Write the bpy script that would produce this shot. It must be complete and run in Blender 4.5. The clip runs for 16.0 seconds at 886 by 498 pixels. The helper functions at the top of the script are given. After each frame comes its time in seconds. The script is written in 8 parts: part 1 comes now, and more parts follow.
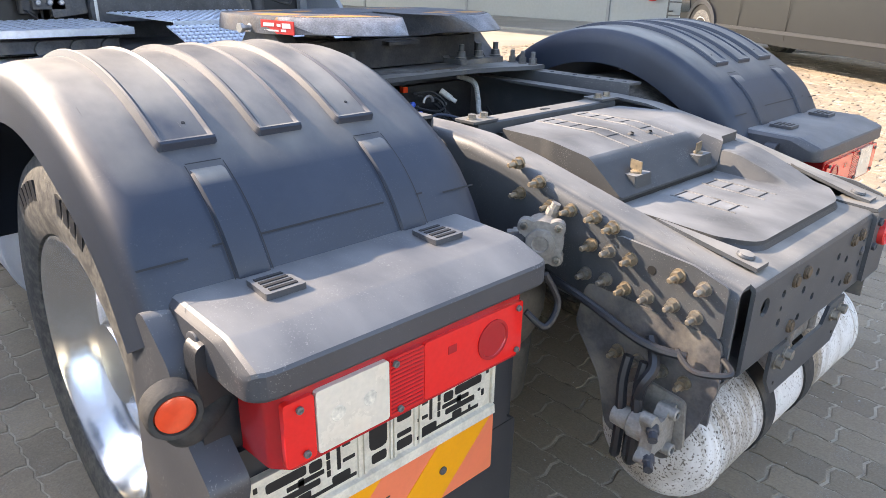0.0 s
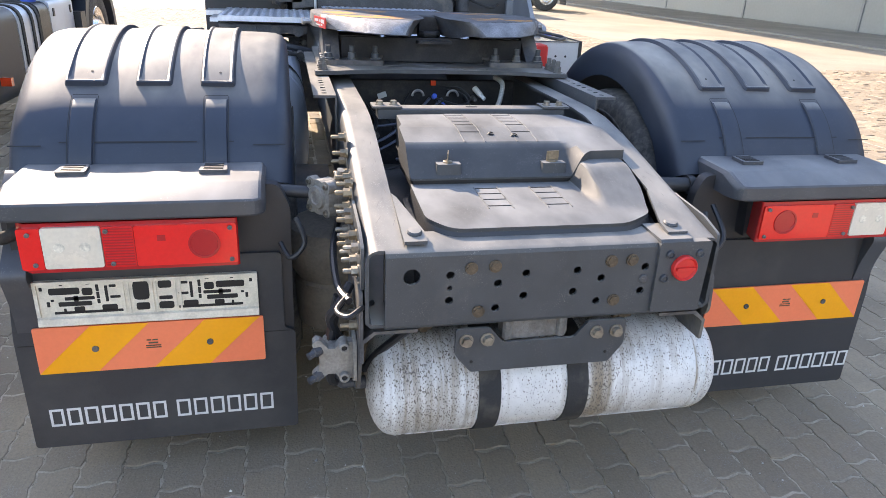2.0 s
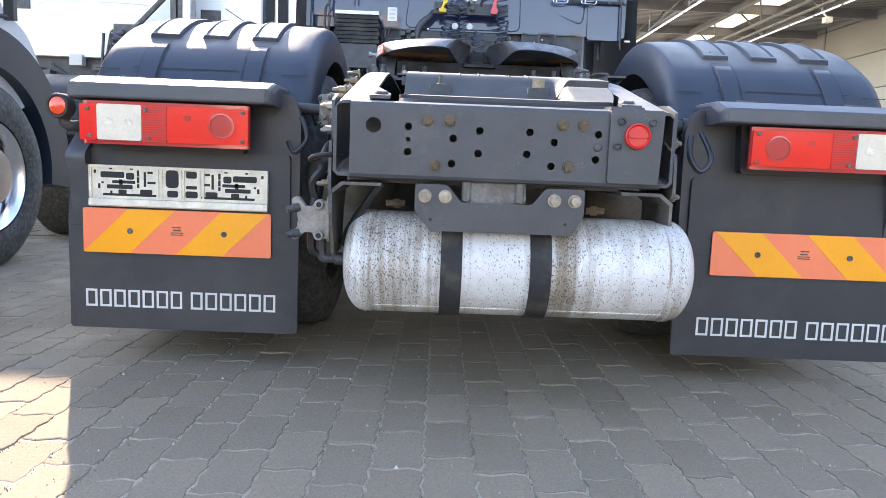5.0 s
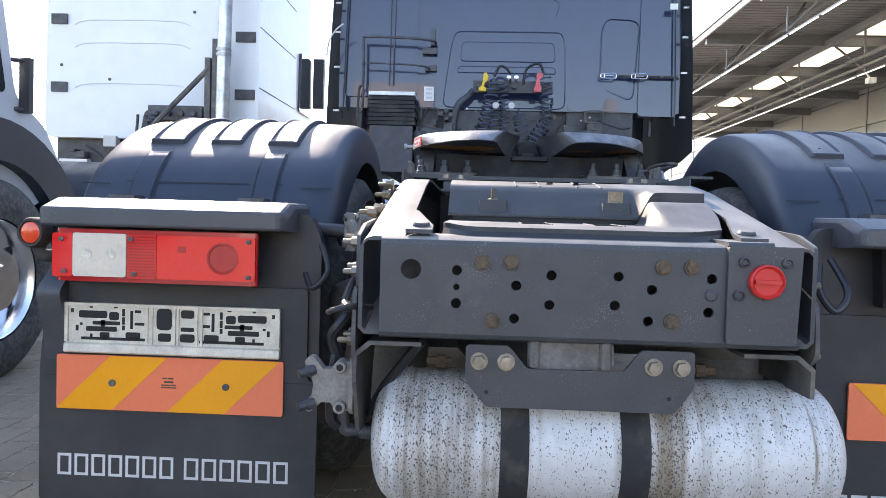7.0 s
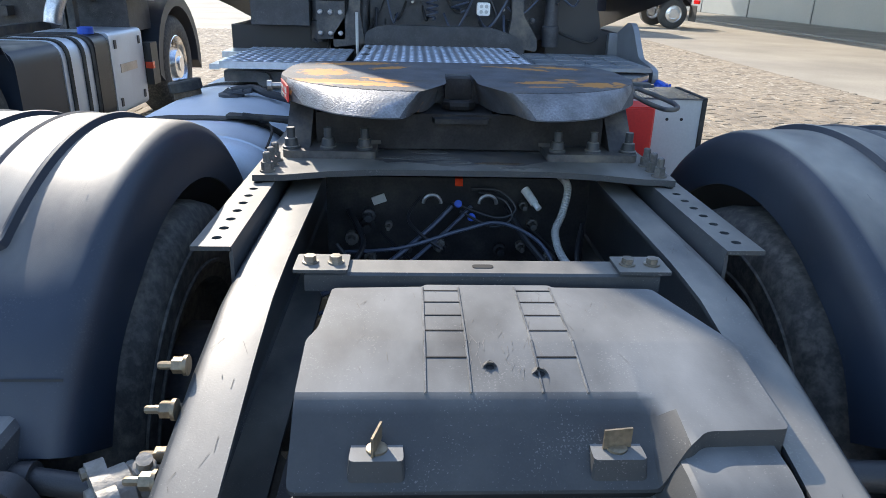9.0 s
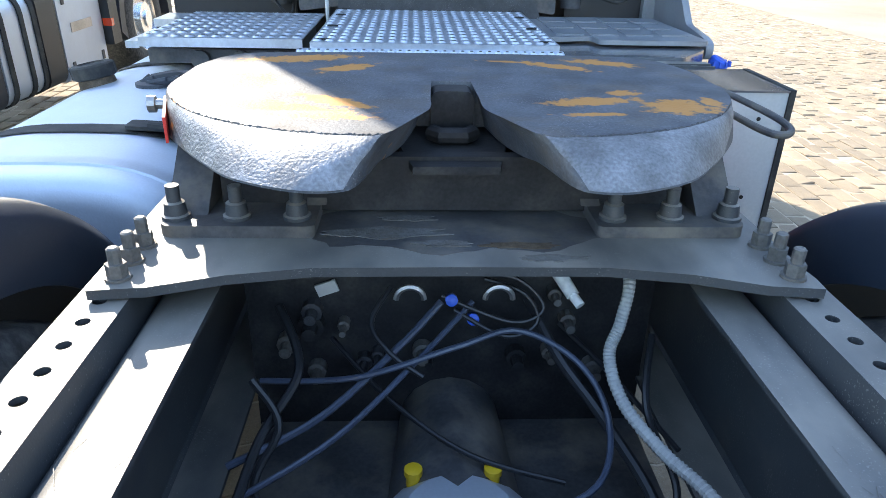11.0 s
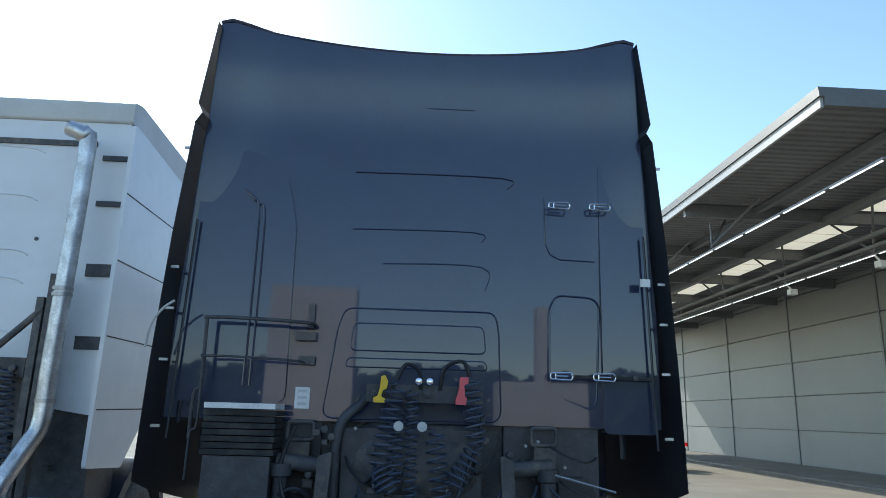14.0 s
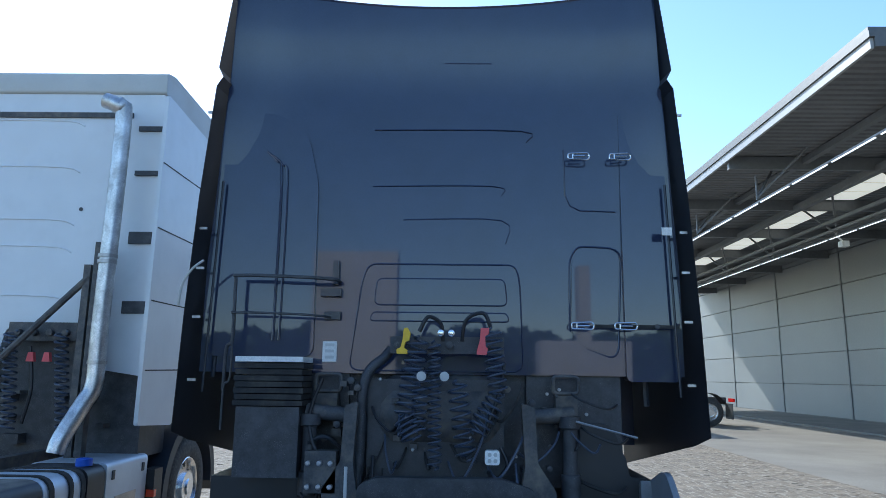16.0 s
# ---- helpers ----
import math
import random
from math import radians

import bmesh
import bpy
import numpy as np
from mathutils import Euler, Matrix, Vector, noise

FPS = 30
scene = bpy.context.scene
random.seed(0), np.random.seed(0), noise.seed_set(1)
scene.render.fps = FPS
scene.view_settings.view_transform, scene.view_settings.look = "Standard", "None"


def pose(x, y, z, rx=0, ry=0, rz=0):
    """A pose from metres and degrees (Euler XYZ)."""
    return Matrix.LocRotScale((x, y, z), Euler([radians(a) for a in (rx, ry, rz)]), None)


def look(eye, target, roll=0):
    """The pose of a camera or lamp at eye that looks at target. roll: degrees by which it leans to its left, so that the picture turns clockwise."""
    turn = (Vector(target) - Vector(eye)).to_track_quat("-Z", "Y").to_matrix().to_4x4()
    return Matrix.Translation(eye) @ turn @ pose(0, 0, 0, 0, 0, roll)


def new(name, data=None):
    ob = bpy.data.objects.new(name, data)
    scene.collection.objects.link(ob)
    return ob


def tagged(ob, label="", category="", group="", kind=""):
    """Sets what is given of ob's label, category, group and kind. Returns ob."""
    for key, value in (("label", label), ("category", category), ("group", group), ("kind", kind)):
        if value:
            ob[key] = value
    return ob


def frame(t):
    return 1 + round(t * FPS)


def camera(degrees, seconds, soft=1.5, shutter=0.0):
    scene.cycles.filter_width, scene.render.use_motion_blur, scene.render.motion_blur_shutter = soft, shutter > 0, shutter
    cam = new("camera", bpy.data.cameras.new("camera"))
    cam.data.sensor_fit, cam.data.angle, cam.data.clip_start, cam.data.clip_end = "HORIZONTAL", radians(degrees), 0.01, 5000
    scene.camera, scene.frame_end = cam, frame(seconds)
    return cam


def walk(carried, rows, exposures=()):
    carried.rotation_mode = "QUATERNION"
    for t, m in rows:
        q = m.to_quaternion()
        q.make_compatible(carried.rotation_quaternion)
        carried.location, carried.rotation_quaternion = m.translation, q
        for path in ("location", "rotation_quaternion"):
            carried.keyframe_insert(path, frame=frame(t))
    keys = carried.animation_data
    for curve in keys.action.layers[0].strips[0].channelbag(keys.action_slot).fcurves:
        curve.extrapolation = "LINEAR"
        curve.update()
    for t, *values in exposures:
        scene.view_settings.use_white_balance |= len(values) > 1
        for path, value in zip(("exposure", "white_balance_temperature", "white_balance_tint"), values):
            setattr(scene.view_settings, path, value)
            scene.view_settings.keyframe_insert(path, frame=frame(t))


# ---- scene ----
from mathutils import geometry

cam = camera(65.8, 16.0, 0.62)
PATH = [
    (0, (-1.529, -0.4, 1.294), (-0.246, 0.943, 0.555), 1.0),
    (0.5, (-1.345, -0.624, 1.314), (-0.196, 0.838, 0.577), 1.3),
    (1, (-1.114, -0.879, 1.328), (-0.274, 0.78, 0.591), 1.8),
    (1.5, (-0.876, -1.142, 1.368), (-0.348, 0.631, 0.608), 2.3),
    (2, (-0.563, -1.309, 1.357), (-0.142, 0.494, 0.599), 2.7),
    (2.5, (-0.391, -1.293, 1.224), (-0.047, 0.543, 0.511), 2.7),
    (3, (-0.26, -1.379, 0.971), (-0.046, 0.51, 0.349), 2.7),
    (3.5, (-0.237, -1.537, 0.811), (-0.068, 0.415, 0.407), 2.6),
    (4, (-0.187, -1.659, 0.788), (-0.108, 0.312, 0.458), 2.6),
    (4.2, (-0.171, -1.689, 0.78), (-0.103, 0.282, 0.446), 2.6),
    (6.3, (-0.153, -1.546, 0.443), (-0.218, 0.452, 0.391), 1.8),
    (6.5, (-0.157, -1.472, 0.530), (-0.228, 0.526, 0.475), 1.8),
    (7, (-0.207, -1.254, 0.821), (-0.295, 0.743, 0.754), 1.6),
    (7.5, (-0.282, -1.078, 1.177), (-0.321, 0.877, 0.757), 1.8),
    (8, (-0.281, -0.902, 1.352), (-0.251, 0.980, 0.675), 1.3),
    (8.5, (-0.175, -0.57, 1.388), (-0.096, 1.301, 0.687), 1.6),
    (9, (-0.126, -0.28, 1.411), (-0.028, 1.579, 0.681), 1.6),
    (9.2, (-0.107, -0.159, 1.413), (-0.016, 1.697, 0.674), 1.5),
    (11.3, (-0.068, 0.438, 1.438), (0.024, 2.228, 0.551), 1.3),
    (11.5, (-0.072, 0.401, 1.479), (0.019, 2.188, 0.586), 1.3),
    (12, (-0.064, 0.3, 1.57), (0.026, 2.175, 0.88), 1.4),
    (12.5, (-0.077, 0.247, 1.609), (0.009, 2.219, 1.289), 1.7),
    (13, (-0.072, 0.246, 1.638), (0.017, 2.243, 1.583), 1.7),
    (13.5, (-0.063, 0.233, 1.668), (0.032, 2.22, 1.877), 1.7),
    (14, (-0.063, 0.225, 1.685), (0.032, 2.166, 2.158), 1.6),
    (14.5, (-0.033, 0.211, 1.69), (0.041, 2.118, 2.291), 1.2),
    (15, (-0.023, 0.196, 1.694), (0.005, 2.088, 2.341), 1.1),
    (15.5, (-0.005, 0.2, 1.669), (0.005, 2.091, 2.319), 0.8),
    (16, (0.05, 0.191, 1.635), (0.023, 2.157, 2.001), 0.7),
]
walk(cam, [(t, look(eye, target, roll)) for t, eye, target, roll in PATH],
     [(0, 2.54, 8200, 18), (1.0, 2.49, 8300, 16), (2.0, 2.40, 7900, 18), (2.5, 2.44, 7900, 18), (4.2, 2.80, 7700, 18), (6.3, 2.46, 7750, 18), (7, 2.24, 7350, 18), (7.5, 1.98, 7300, 20), (8.0, 1.74, 7400, 14),
      (8.5, 1.72, 7000, 12), (9.2, 1.76, 6900, 10), (11.3, 2.60, 7100, 8), (12.2, 2.42, 6800, 6), (12.8, 2.19, 6700, 6), (13.5, 1.76, 6700, 5), (14, 0.92, 6300, 3), (14.5, 0.26, 5900, 2), (15.5, 0.26, 5600, 2), (16, 0.94, 5600, 5)])

# ---- world and sun ----
SUN_EL, SUN_AZ = 33.0, -27.0          # height, and turn from straight ahead towards the left
world = bpy.data.worlds.new("sky")
scene.world = world
world.use_nodes = True
wn = world.node_tree.nodes
sky = wn.new("ShaderNodeTexSky")
sky.sky_type = 'NISHITA'
sky.sun_disc = False
sky.sun_elevation = radians(SUN_EL)
sky.sun_rotation = radians(SUN_AZ)
sky.dust_density = 0.3
sky.ozone_density = 2.0
wn["Background"].inputs["Strength"].default_value = 0.15
world.node_tree.links.new(sky.outputs[0], wn["Background"].inputs["Color"])

SUN_DIR = Vector((math.sin(radians(SUN_AZ)) * math.cos(radians(SUN_EL)), math.cos(radians(SUN_AZ)) * math.cos(radians(SUN_EL)), math.sin(radians(SUN_EL))))
sun = new("sun", bpy.data.lights.new("sun", 'SUN'))
sun.data.energy, sun.data.angle, sun.data.color = 2.4, radians(0.6), (1.0, 0.94, 0.85)
sun.matrix_world = look(SUN_DIR * 60, (0, 0, 0))

# ---- materials ----


def mat(name, col, rough=0.5, metal=0.0, var=0.15, scale=6.0, fine=120.0, bump=0.05, dirt=None, dirt_amt=0.0, dirt_scale=4.0, coat=0.0, random=0.0, rough_var=0.12, trans=0.0, spec=0.5, thr=0.5, lit_dust=None, lit_dust_amt=0.0, flecks=0.0):
    """Base colour with variation at two scales, dirt in uneven spots, and fine relief."""
    m = bpy.data.materials.new(name)
    m.use_nodes = True
    nt = m.node_tree
    n, l = nt.nodes, nt.links
    p = n["Principled BSDF"]
    co = n.new("ShaderNodeTexCoord")
    big = n.new("ShaderNodeTexNoise")
    big.inputs["Scale"].default_value, big.inputs["Detail"].default_value = scale, 5
    small = n.new("ShaderNodeTexNoise")
    small.inputs["Scale"].default_value, small.inputs["Detail"].default_value = fine, 3
    for t in (big, small):
        l.new(co.outputs["Object"], t.inputs["Vector"])
    ramp = n.new("ShaderNodeMapRange")
    ramp.inputs["From Min"].default_value, ramp.inputs["From Max"].default_value = 0.3, 0.7
    ramp.inputs["To Min"].default_value, ramp.inputs["To Max"].default_value = 1 - var, 1 + var
    l.new(big.outputs["Fac"], ramp.inputs["Value"])
    r2 = n.new("ShaderNodeMapRange")
    r2.inputs["From Min"].default_value, r2.inputs["From Max"].default_value = 0.3, 0.7
    r2.inputs["To Min"].default_value, r2.inputs["To Max"].default_value = 1 - var * 0.7, 1 + var * 0.7
    l.new(small.outputs["Fac"], r2.inputs["Value"])
    mul = n.new("ShaderNodeMath")
    mul.operation = 'MULTIPLY'
    l.new(ramp.outputs[0], mul.inputs[0])
    l.new(r2.outputs[0], mul.inputs[1])
    last = mul.outputs[0]
    if random:
        oi = n.new("ShaderNodeObjectInfo")
        geo = n.new("ShaderNodeNewGeometry")
        add = n.new("ShaderNodeMath")
        add.operation = 'ADD'
        l.new(oi.outputs["Random"], add.inputs[0])
        l.new(geo.outputs["Random Per Island"], add.inputs[1])
        fr = n.new("ShaderNodeMath")
        fr.operation = 'FRACT'
        l.new(add.outputs[0], fr.inputs[0])
        r3 = n.new("ShaderNodeMapRange")
        r3.inputs["To Min"].default_value, r3.inputs["To Max"].default_value = 1 - random, 1 + random
        l.new(fr.outputs[0], r3.inputs["Value"])
        m2 = n.new("ShaderNodeMath")
        m2.operation = 'MULTIPLY'
        l.new(last, m2.inputs[0])
        l.new(r3.outputs[0], m2.inputs[1])
        last = m2.outputs[0]
    vm = n.new("ShaderNodeVectorMath")
    vm.operation = 'SCALE'
    vm.inputs[0].default_value = col
    l.new(last, vm.inputs["Scale"])
    out = vm.outputs[0]
    rough_out = None
    if dirt:
        dn = n.new("ShaderNodeTexNoise")
        dn.inputs["Scale"].default_value, dn.inputs["Detail"].default_value, dn.inputs["Roughness"].default_value = dirt_scale, 8, 0.65
        l.new(co.outputs["Object"], dn.inputs["Vector"])
        dr = n.new("ShaderNodeMapRange")
        dr.inputs["From Min"].default_value, dr.inputs["From Max"].default_value = thr - 0.05, thr + 0.2
        dr.inputs["To Max"].default_value = dirt_amt
        l.new(dn.outputs["Fac"], dr.inputs["Value"])
        mx = n.new("ShaderNodeMix")
        mx.data_type = 'RGBA'
        l.new(dr.outputs[0], mx.inputs["Factor"])
        l.new(out, mx.inputs["A"])
        mx.inputs["B"].default_value = (*dirt, 1)
        out = mx.outputs["Result"]
        ra = n.new("ShaderNodeMath")
        ra.operation = 'MULTIPLY_ADD'
        l.new(dr.outputs[0], ra.inputs[0])
        ra.inputs[1].default_value = 0.9 - rough if rough < 0.9 else 0.0
        ra.inputs[2].default_value = rough
        rough_out = ra.outputs[0]
    if lit_dust:
        # dust settled on upward faces, streaked along the vehicle; also paints in sunlit tops
        geo2 = n.new("ShaderNodeNewGeometry")
        sep = n.new("ShaderNodeSeparateXYZ")
        l.new(geo2.outputs["Normal"], sep.inputs[0])
        up = n.new("ShaderNodeMapRange")
        up.inputs["From Min"].default_value, up.inputs["From Max"].default_value = 0.80, 0.91
        l.new(sep.outputs["Z"], up.inputs["Value"])
        mp = n.new("ShaderNodeMapping")
        mp.inputs["Scale"].default_value = (1.0, 0.55, 0.55)
        l.new(co.outputs["Object"], mp.inputs["Vector"])
        sn = n.new("ShaderNodeTexNoise")
        sn.inputs["Scale"].default_value, sn.inputs["Detail"].default_value = 9, 8
        l.new(mp.outputs[0], sn.inputs["Vector"])
        sr = n.new("ShaderNodeMapRange")
        sr.inputs["From Min"].default_value, sr.inputs["From Max"].default_value = 0.18, 0.78
        sr.inputs["To Max"].default_value = lit_dust_amt
        l.new(sn.outputs["Fac"], sr.inputs["Value"])
        sm = n.new("ShaderNodeMath")
        sm.operation = 'MULTIPLY'
        l.new(up.outputs[0], sm.inputs[0])
        l.new(sr.outputs[0], sm.inputs[1])
        mx2 = n.new("ShaderNodeMix")
        mx2.data_type = 'RGBA'
        l.new(sm.outputs[0], mx2.inputs["Factor"])
        l.new(out, mx2.inputs["A"])
        mx2.inputs["B"].default_value = (*lit_dust, 1)
        out = mx2.outputs["Result"]
    if flecks:
        # pale chips and grit, gathered in patches
        fn = n.new("ShaderNodeTexNoise")
        fn.inputs["Scale"].default_value, fn.inputs["Detail"].default_value = 340, 2
        pn = n.new("ShaderNodeTexNoise")
        pn.inputs["Scale"].default_value, pn.inputs["Detail"].default_value = 13, 3
        for t in (fn, pn):
            l.new(co.outputs["Object"], t.inputs["Vector"])
        fm = n.new("ShaderNodeMath")
        fm.operation = 'MULTIPLY_ADD'
        fm.inputs[1].default_value = 0.45
        l.new(pn.outputs["Fac"], fm.inputs[0])
        l.new(fn.outputs["Fac"], fm.inputs[2])
        fr2 = n.new("ShaderNodeMapRange")
        fr2.inputs["From Min"].default_value, fr2.inputs["From Max"].default_value = 0.885, 0.97
        fr2.inputs["To Max"].default_value = flecks
        l.new(fm.outputs[0], fr2.inputs["Value"])
        mx3 = n.new("ShaderNodeMix")
        mx3.data_type = 'RGBA'
        l.new(fr2.outputs[0], mx3.inputs["Factor"])
        l.new(out, mx3.inputs["A"])
        mx3.inputs["B"].default_value = (0.34, 0.33, 0.31, 1)
        out = mx3.outputs["Result"]
    l.new(out, p.inputs["Base Color"])
    rr = n.new("ShaderNodeMath")
    rr.operation = 'MULTIPLY_ADD'
    l.new(small.outputs["Fac"], rr.inputs[0])
    rr.inputs[1].default_value = rough_var
    if rough_out:
        l.new(rough_out, rr.inputs[2])
    else:
        rr.inputs[2].default_value = rough - rough_var / 2
    l.new(rr.outputs[0], p.inputs["Roughness"])
    p.inputs["Metallic"].default_value = metal
    p.inputs["Coat Weight"].default_value = coat
    p.inputs["Coat Roughness"].default_value = 0.06
    p.inputs["Transmission Weight"].default_value = trans
    p.inputs["Specular IOR Level"].default_value = spec
    if bump:
        b = n.new("ShaderNodeBump")
        b.inputs["Strength"].default_value = min(1.0, bump * 4)
        b.inputs["Distance"].default_value = 0.002
        l.new(small.outputs["Fac"], b.inputs["Height"])
        l.new(b.outputs[0], p.inputs["Normal"])
    return m


M_PLASTIC = mat("black_plastic", (0.008, 0.016, 0.031), 0.44, flecks=0.07, var=0.16, scale=6, fine=700, bump=0.02, dirt=(0.17, 0.17, 0.17), dirt_amt=0.07, dirt_scale=5, thr=0.56, lit_dust=(0.40, 0.36, 0.29), lit_dust_amt=0.80, spec=0.65)
M_LEDGE = mat("black_ledge_plastic", (0.040, 0.043, 0.050), 0.43, flecks=0.35, var=0.14, scale=7, fine=700, bump=0.02, dirt=(0.20, 0.18, 0.16), dirt_amt=0.14, dirt_scale=8, thr=0.55, lit_dust=(0.36, 0.36, 0.34), lit_dust_amt=0.42, spec=0.75)
M_PLASTIC_CLEAN = mat("black_plastic_clean", (0.024, 0.025, 0.028), 0.45, var=0.1, fine=300, bump=0.06)
M_FRAME = mat("frame_paint", (0.050, 0.055, 0.060), 0.44, flecks=0.32, var=0.14, scale=9, fine=330, bump=0.018, dirt=(0.28, 0.24, 0.19), dirt_amt=0.22, dirt_scale=6, thr=0.60, lit_dust=(0.36, 0.33, 0.28), lit_dust_amt=0.75)
# raised tone and dirt tint also stand in for lens haze over dark areas
M_FRAME_DARK = mat("chassis_black", (0.058, 0.058, 0.061), 0.46, var=0.32, scale=12, dirt=(0.22, 0.19, 0.15), dirt_amt=0.7, dirt_scale=10, thr=0.5)
# greasy metal, darkened so that parts deep in the frame look shaded
M_CHASSIS = mat("greasy_chassis", (0.022, 0.022, 0.024), 0.6, var=0.4, scale=14, fine=160, bump=0.08, spec=0.3, dirt=(0.10, 0.09, 0.07), dirt_amt=0.35, dirt_scale=14, thr=0.56)
M_LID = mat("lid_plastic", (0.036, 0.038, 0.040), 0.56, spec=0.5, flecks=0.26, var=0.10, scale=9, fine=300, bump=0.02, dirt=(0.25, 0.24, 0.21), dirt_amt=0.10, dirt_scale=7, thr=0.52, lit_dust=(0.285, 0.29, 0.285), lit_dust_amt=0.72)
M_RUBBER = mat("rubber", (0.022, 0.022, 0.022), 0.75, var=0.2, fine=180, bump=0.1, dirt=(0.16, 0.14, 0.11), dirt_amt=0.5, dirt_scale=9, thr=0.52)
M_TYRE = mat("tyre_rubber", (0.045, 0.045, 0.045), 0.7, var=0.25, fine=150, bump=0.12, dirt=(0.22, 0.21, 0.18), dirt_amt=0.5, dirt_scale=40, thr=0.48)
M_FLAP = mat("flap_rubber", (0.03, 0.031, 0.034), 0.5, var=0.1, scale=3, fine=260, bump=0.05, dirt=(0.13, 0.12, 0.1), dirt_amt=0.3, dirt_scale=4)
M_ALU = mat("polished_aluminium", (0.88, 0.89, 0.91), 0.22, 1.0, var=0.05, fine=90, bump=0.02, rough_var=0.12)
M_ALU_TANK = mat("brushed_aluminium", (0.62, 0.67, 0.74), 0.48, 0.7, var=0.05, fine=200, bump=0.03, dirt=(0.3, 0.28, 0.25), dirt_amt=0.25, dirt_scale=3, thr=0.56)
M_GALV = mat("galvanised_steel", (0.64, 0.68, 0.74), 0.34, 0.78, var=0.12, scale=14, fine=80, bump=0.03)
M_STEEL = mat("steel", (0.42, 0.41, 0.40), 0.42, 0.9, var=0.2, fine=140, bump=0.08)
M_ZINC = mat("zinc_bolt", (0.27, 0.25, 0.215), 0.36, 0.8, var=0.3, scale=30, fine=160, bump=0.06, dirt=(0.22, 0.16, 0.10), dirt_amt=0.45, dirt_scale=40)
M_YZINC = mat("dull_zinc_bolt", (0.25, 0.205, 0.145), 0.40, 0.7, var=0.3, scale=30, fine=160, bump=0.06, dirt=(0.26, 0.19, 0.12), dirt_amt=0.5, dirt_scale=40)
M_RUST = mat("rusty_bolt", (0.110, 0.080, 0.052), 0.7, 0.3, var=0.35, scale=40, fine=200, bump=0.15)
M_CAST = mat("cast_metal", (0.165, 0.16, 0.15), 0.6, 0.4, var=0.25, scale=20, fine=150, bump=0.2, dirt=(0.14, 0.11, 0.08), dirt_amt=0.6, dirt_scale=16)
M_WHITE = mat("white_paint", (0.66, 0.68, 0.70), 0.35, var=0.04, coat=0.3, bump=0.0, dirt=(0.4, 0.37, 0.33), dirt_amt=0.2, dirt_scale=3, thr=0.58)
M_CAB = mat("dark_blue_paint", (0.012, 0.022, 0.060), 0.30, var=0.10, coat=1.0, bump=0.0, dirt=(0.06, 0.07, 0.09), dirt_amt=0.10, dirt_scale=3.5, rough_var=0.04, spec=0.25)
M_CAB.node_tree.nodes["Principled BSDF"].inputs["Coat Roughness"].default_value = 0.025
M_CAB.node_tree.nodes["Principled BSDF"].inputs["Coat IOR"].default_value = 1.5
M_CAB_DARK = mat("fairing_black", (0.015, 0.019, 0.030), 0.34, var=0.14, coat=0.3, bump=0.02, dirt=(0.12, 0.12, 0.12), dirt_amt=0.25, dirt_scale=3)
# greyed with dirt to imitate the glare haze below the cab
M_BLACK = mat("black_parts", (0.038, 0.040, 0.046), 0.42, flecks=0.4, var=0.28, scale=11, bump=0.05, dirt=(0.13, 0.13, 0.13), dirt_amt=0.45, dirt_scale=12)
M_VALVE = mat("dusty_cast_aluminium", (0.27, 0.255, 0.23), 0.55, 0.35, var=0.22, scale=24, fine=150, bump=0.15, dirt=(0.17, 0.14, 0.10), dirt_amt=0.5, dirt_scale=18)
M_PALEWALL = mat("pale_render", (0.80, 0.74, 0.66), 0.8, var=0.05, scale=0.6, fine=20, bump=0.05)
M_SPRING = mat("dusty_spring_rubber", (0.10, 0.085, 0.068), 0.8, var=0.25, scale=9, fine=120, bump=0.1, dirt=(0.20, 0.165, 0.12), dirt_amt=0.6, dirt_scale=7)
M_EXHAUST = mat("dull_chrome", (0.60, 0.60, 0.60), 0.32, 1.0, var=0.25, scale=6, fine=90, bump=0.03, dirt=(0.16, 0.15, 0.14), dirt_amt=0.4, dirt_scale=7)
# paler lid plastic that paints sun highlights onto the lid's ridges
M_LID_HIGHLIGHT = mat("rubbed_lid_plastic", (0.12, 0.12, 0.118), 0.5, var=0.4, scale=30, fine=300, bump=0.02)
# deep black that paints the dark inside of holes, slots and gaps
M_DEEP_BLACK = mat("black_seal", (0.008, 0.008, 0.008), 0.6, bump=0.0)
M_REDLENS = mat("red_lens", (0.80, 0.018, 0.014), 0.14, var=0.05, bump=0.0, coat=0.7)
M_REDLENS2 = mat("red_lens_grid", (0.66, 0.012, 0.012), 0.2, var=0.05, bump=0.0, coat=0.7)
M_REDDARK = mat("red_lens_edge", (0.42, 0.012, 0.014), 0.2, var=0.05, bump=0.0, coat=0.6)
M_WHITELENS = mat("white_lens", (0.66, 0.585, 0.475), 0.18, var=0.06, scale=18, bump=0.0, coat=0.7, dirt=(0.6, 0.42, 0.25), dirt_amt=0.35, dirt_scale=12, thr=0.6)
M_AMBER = mat("amber_lens", (0.78, 0.065, 0.018), 0.2, var=0.08, bump=0.0, coat=0.6)
M_PEBBLE = mat("small_stones", (0.48, 0.45, 0.40), 0.8, var=0.2, random=0.4)
M_CONE = mat("orange_cone_plastic", (0.85, 0.16, 0.02), 0.45, var=0.05, bump=0.0)
M_COVER = mat("grey_cover_plastic", (0.19, 0.205, 0.225), 0.30, spec=0.9, var=0.12, scale=9, bump=0.02, dirt=(0.34, 0.33, 0.31), dirt_amt=0.25, dirt_scale=6, thr=0.52)
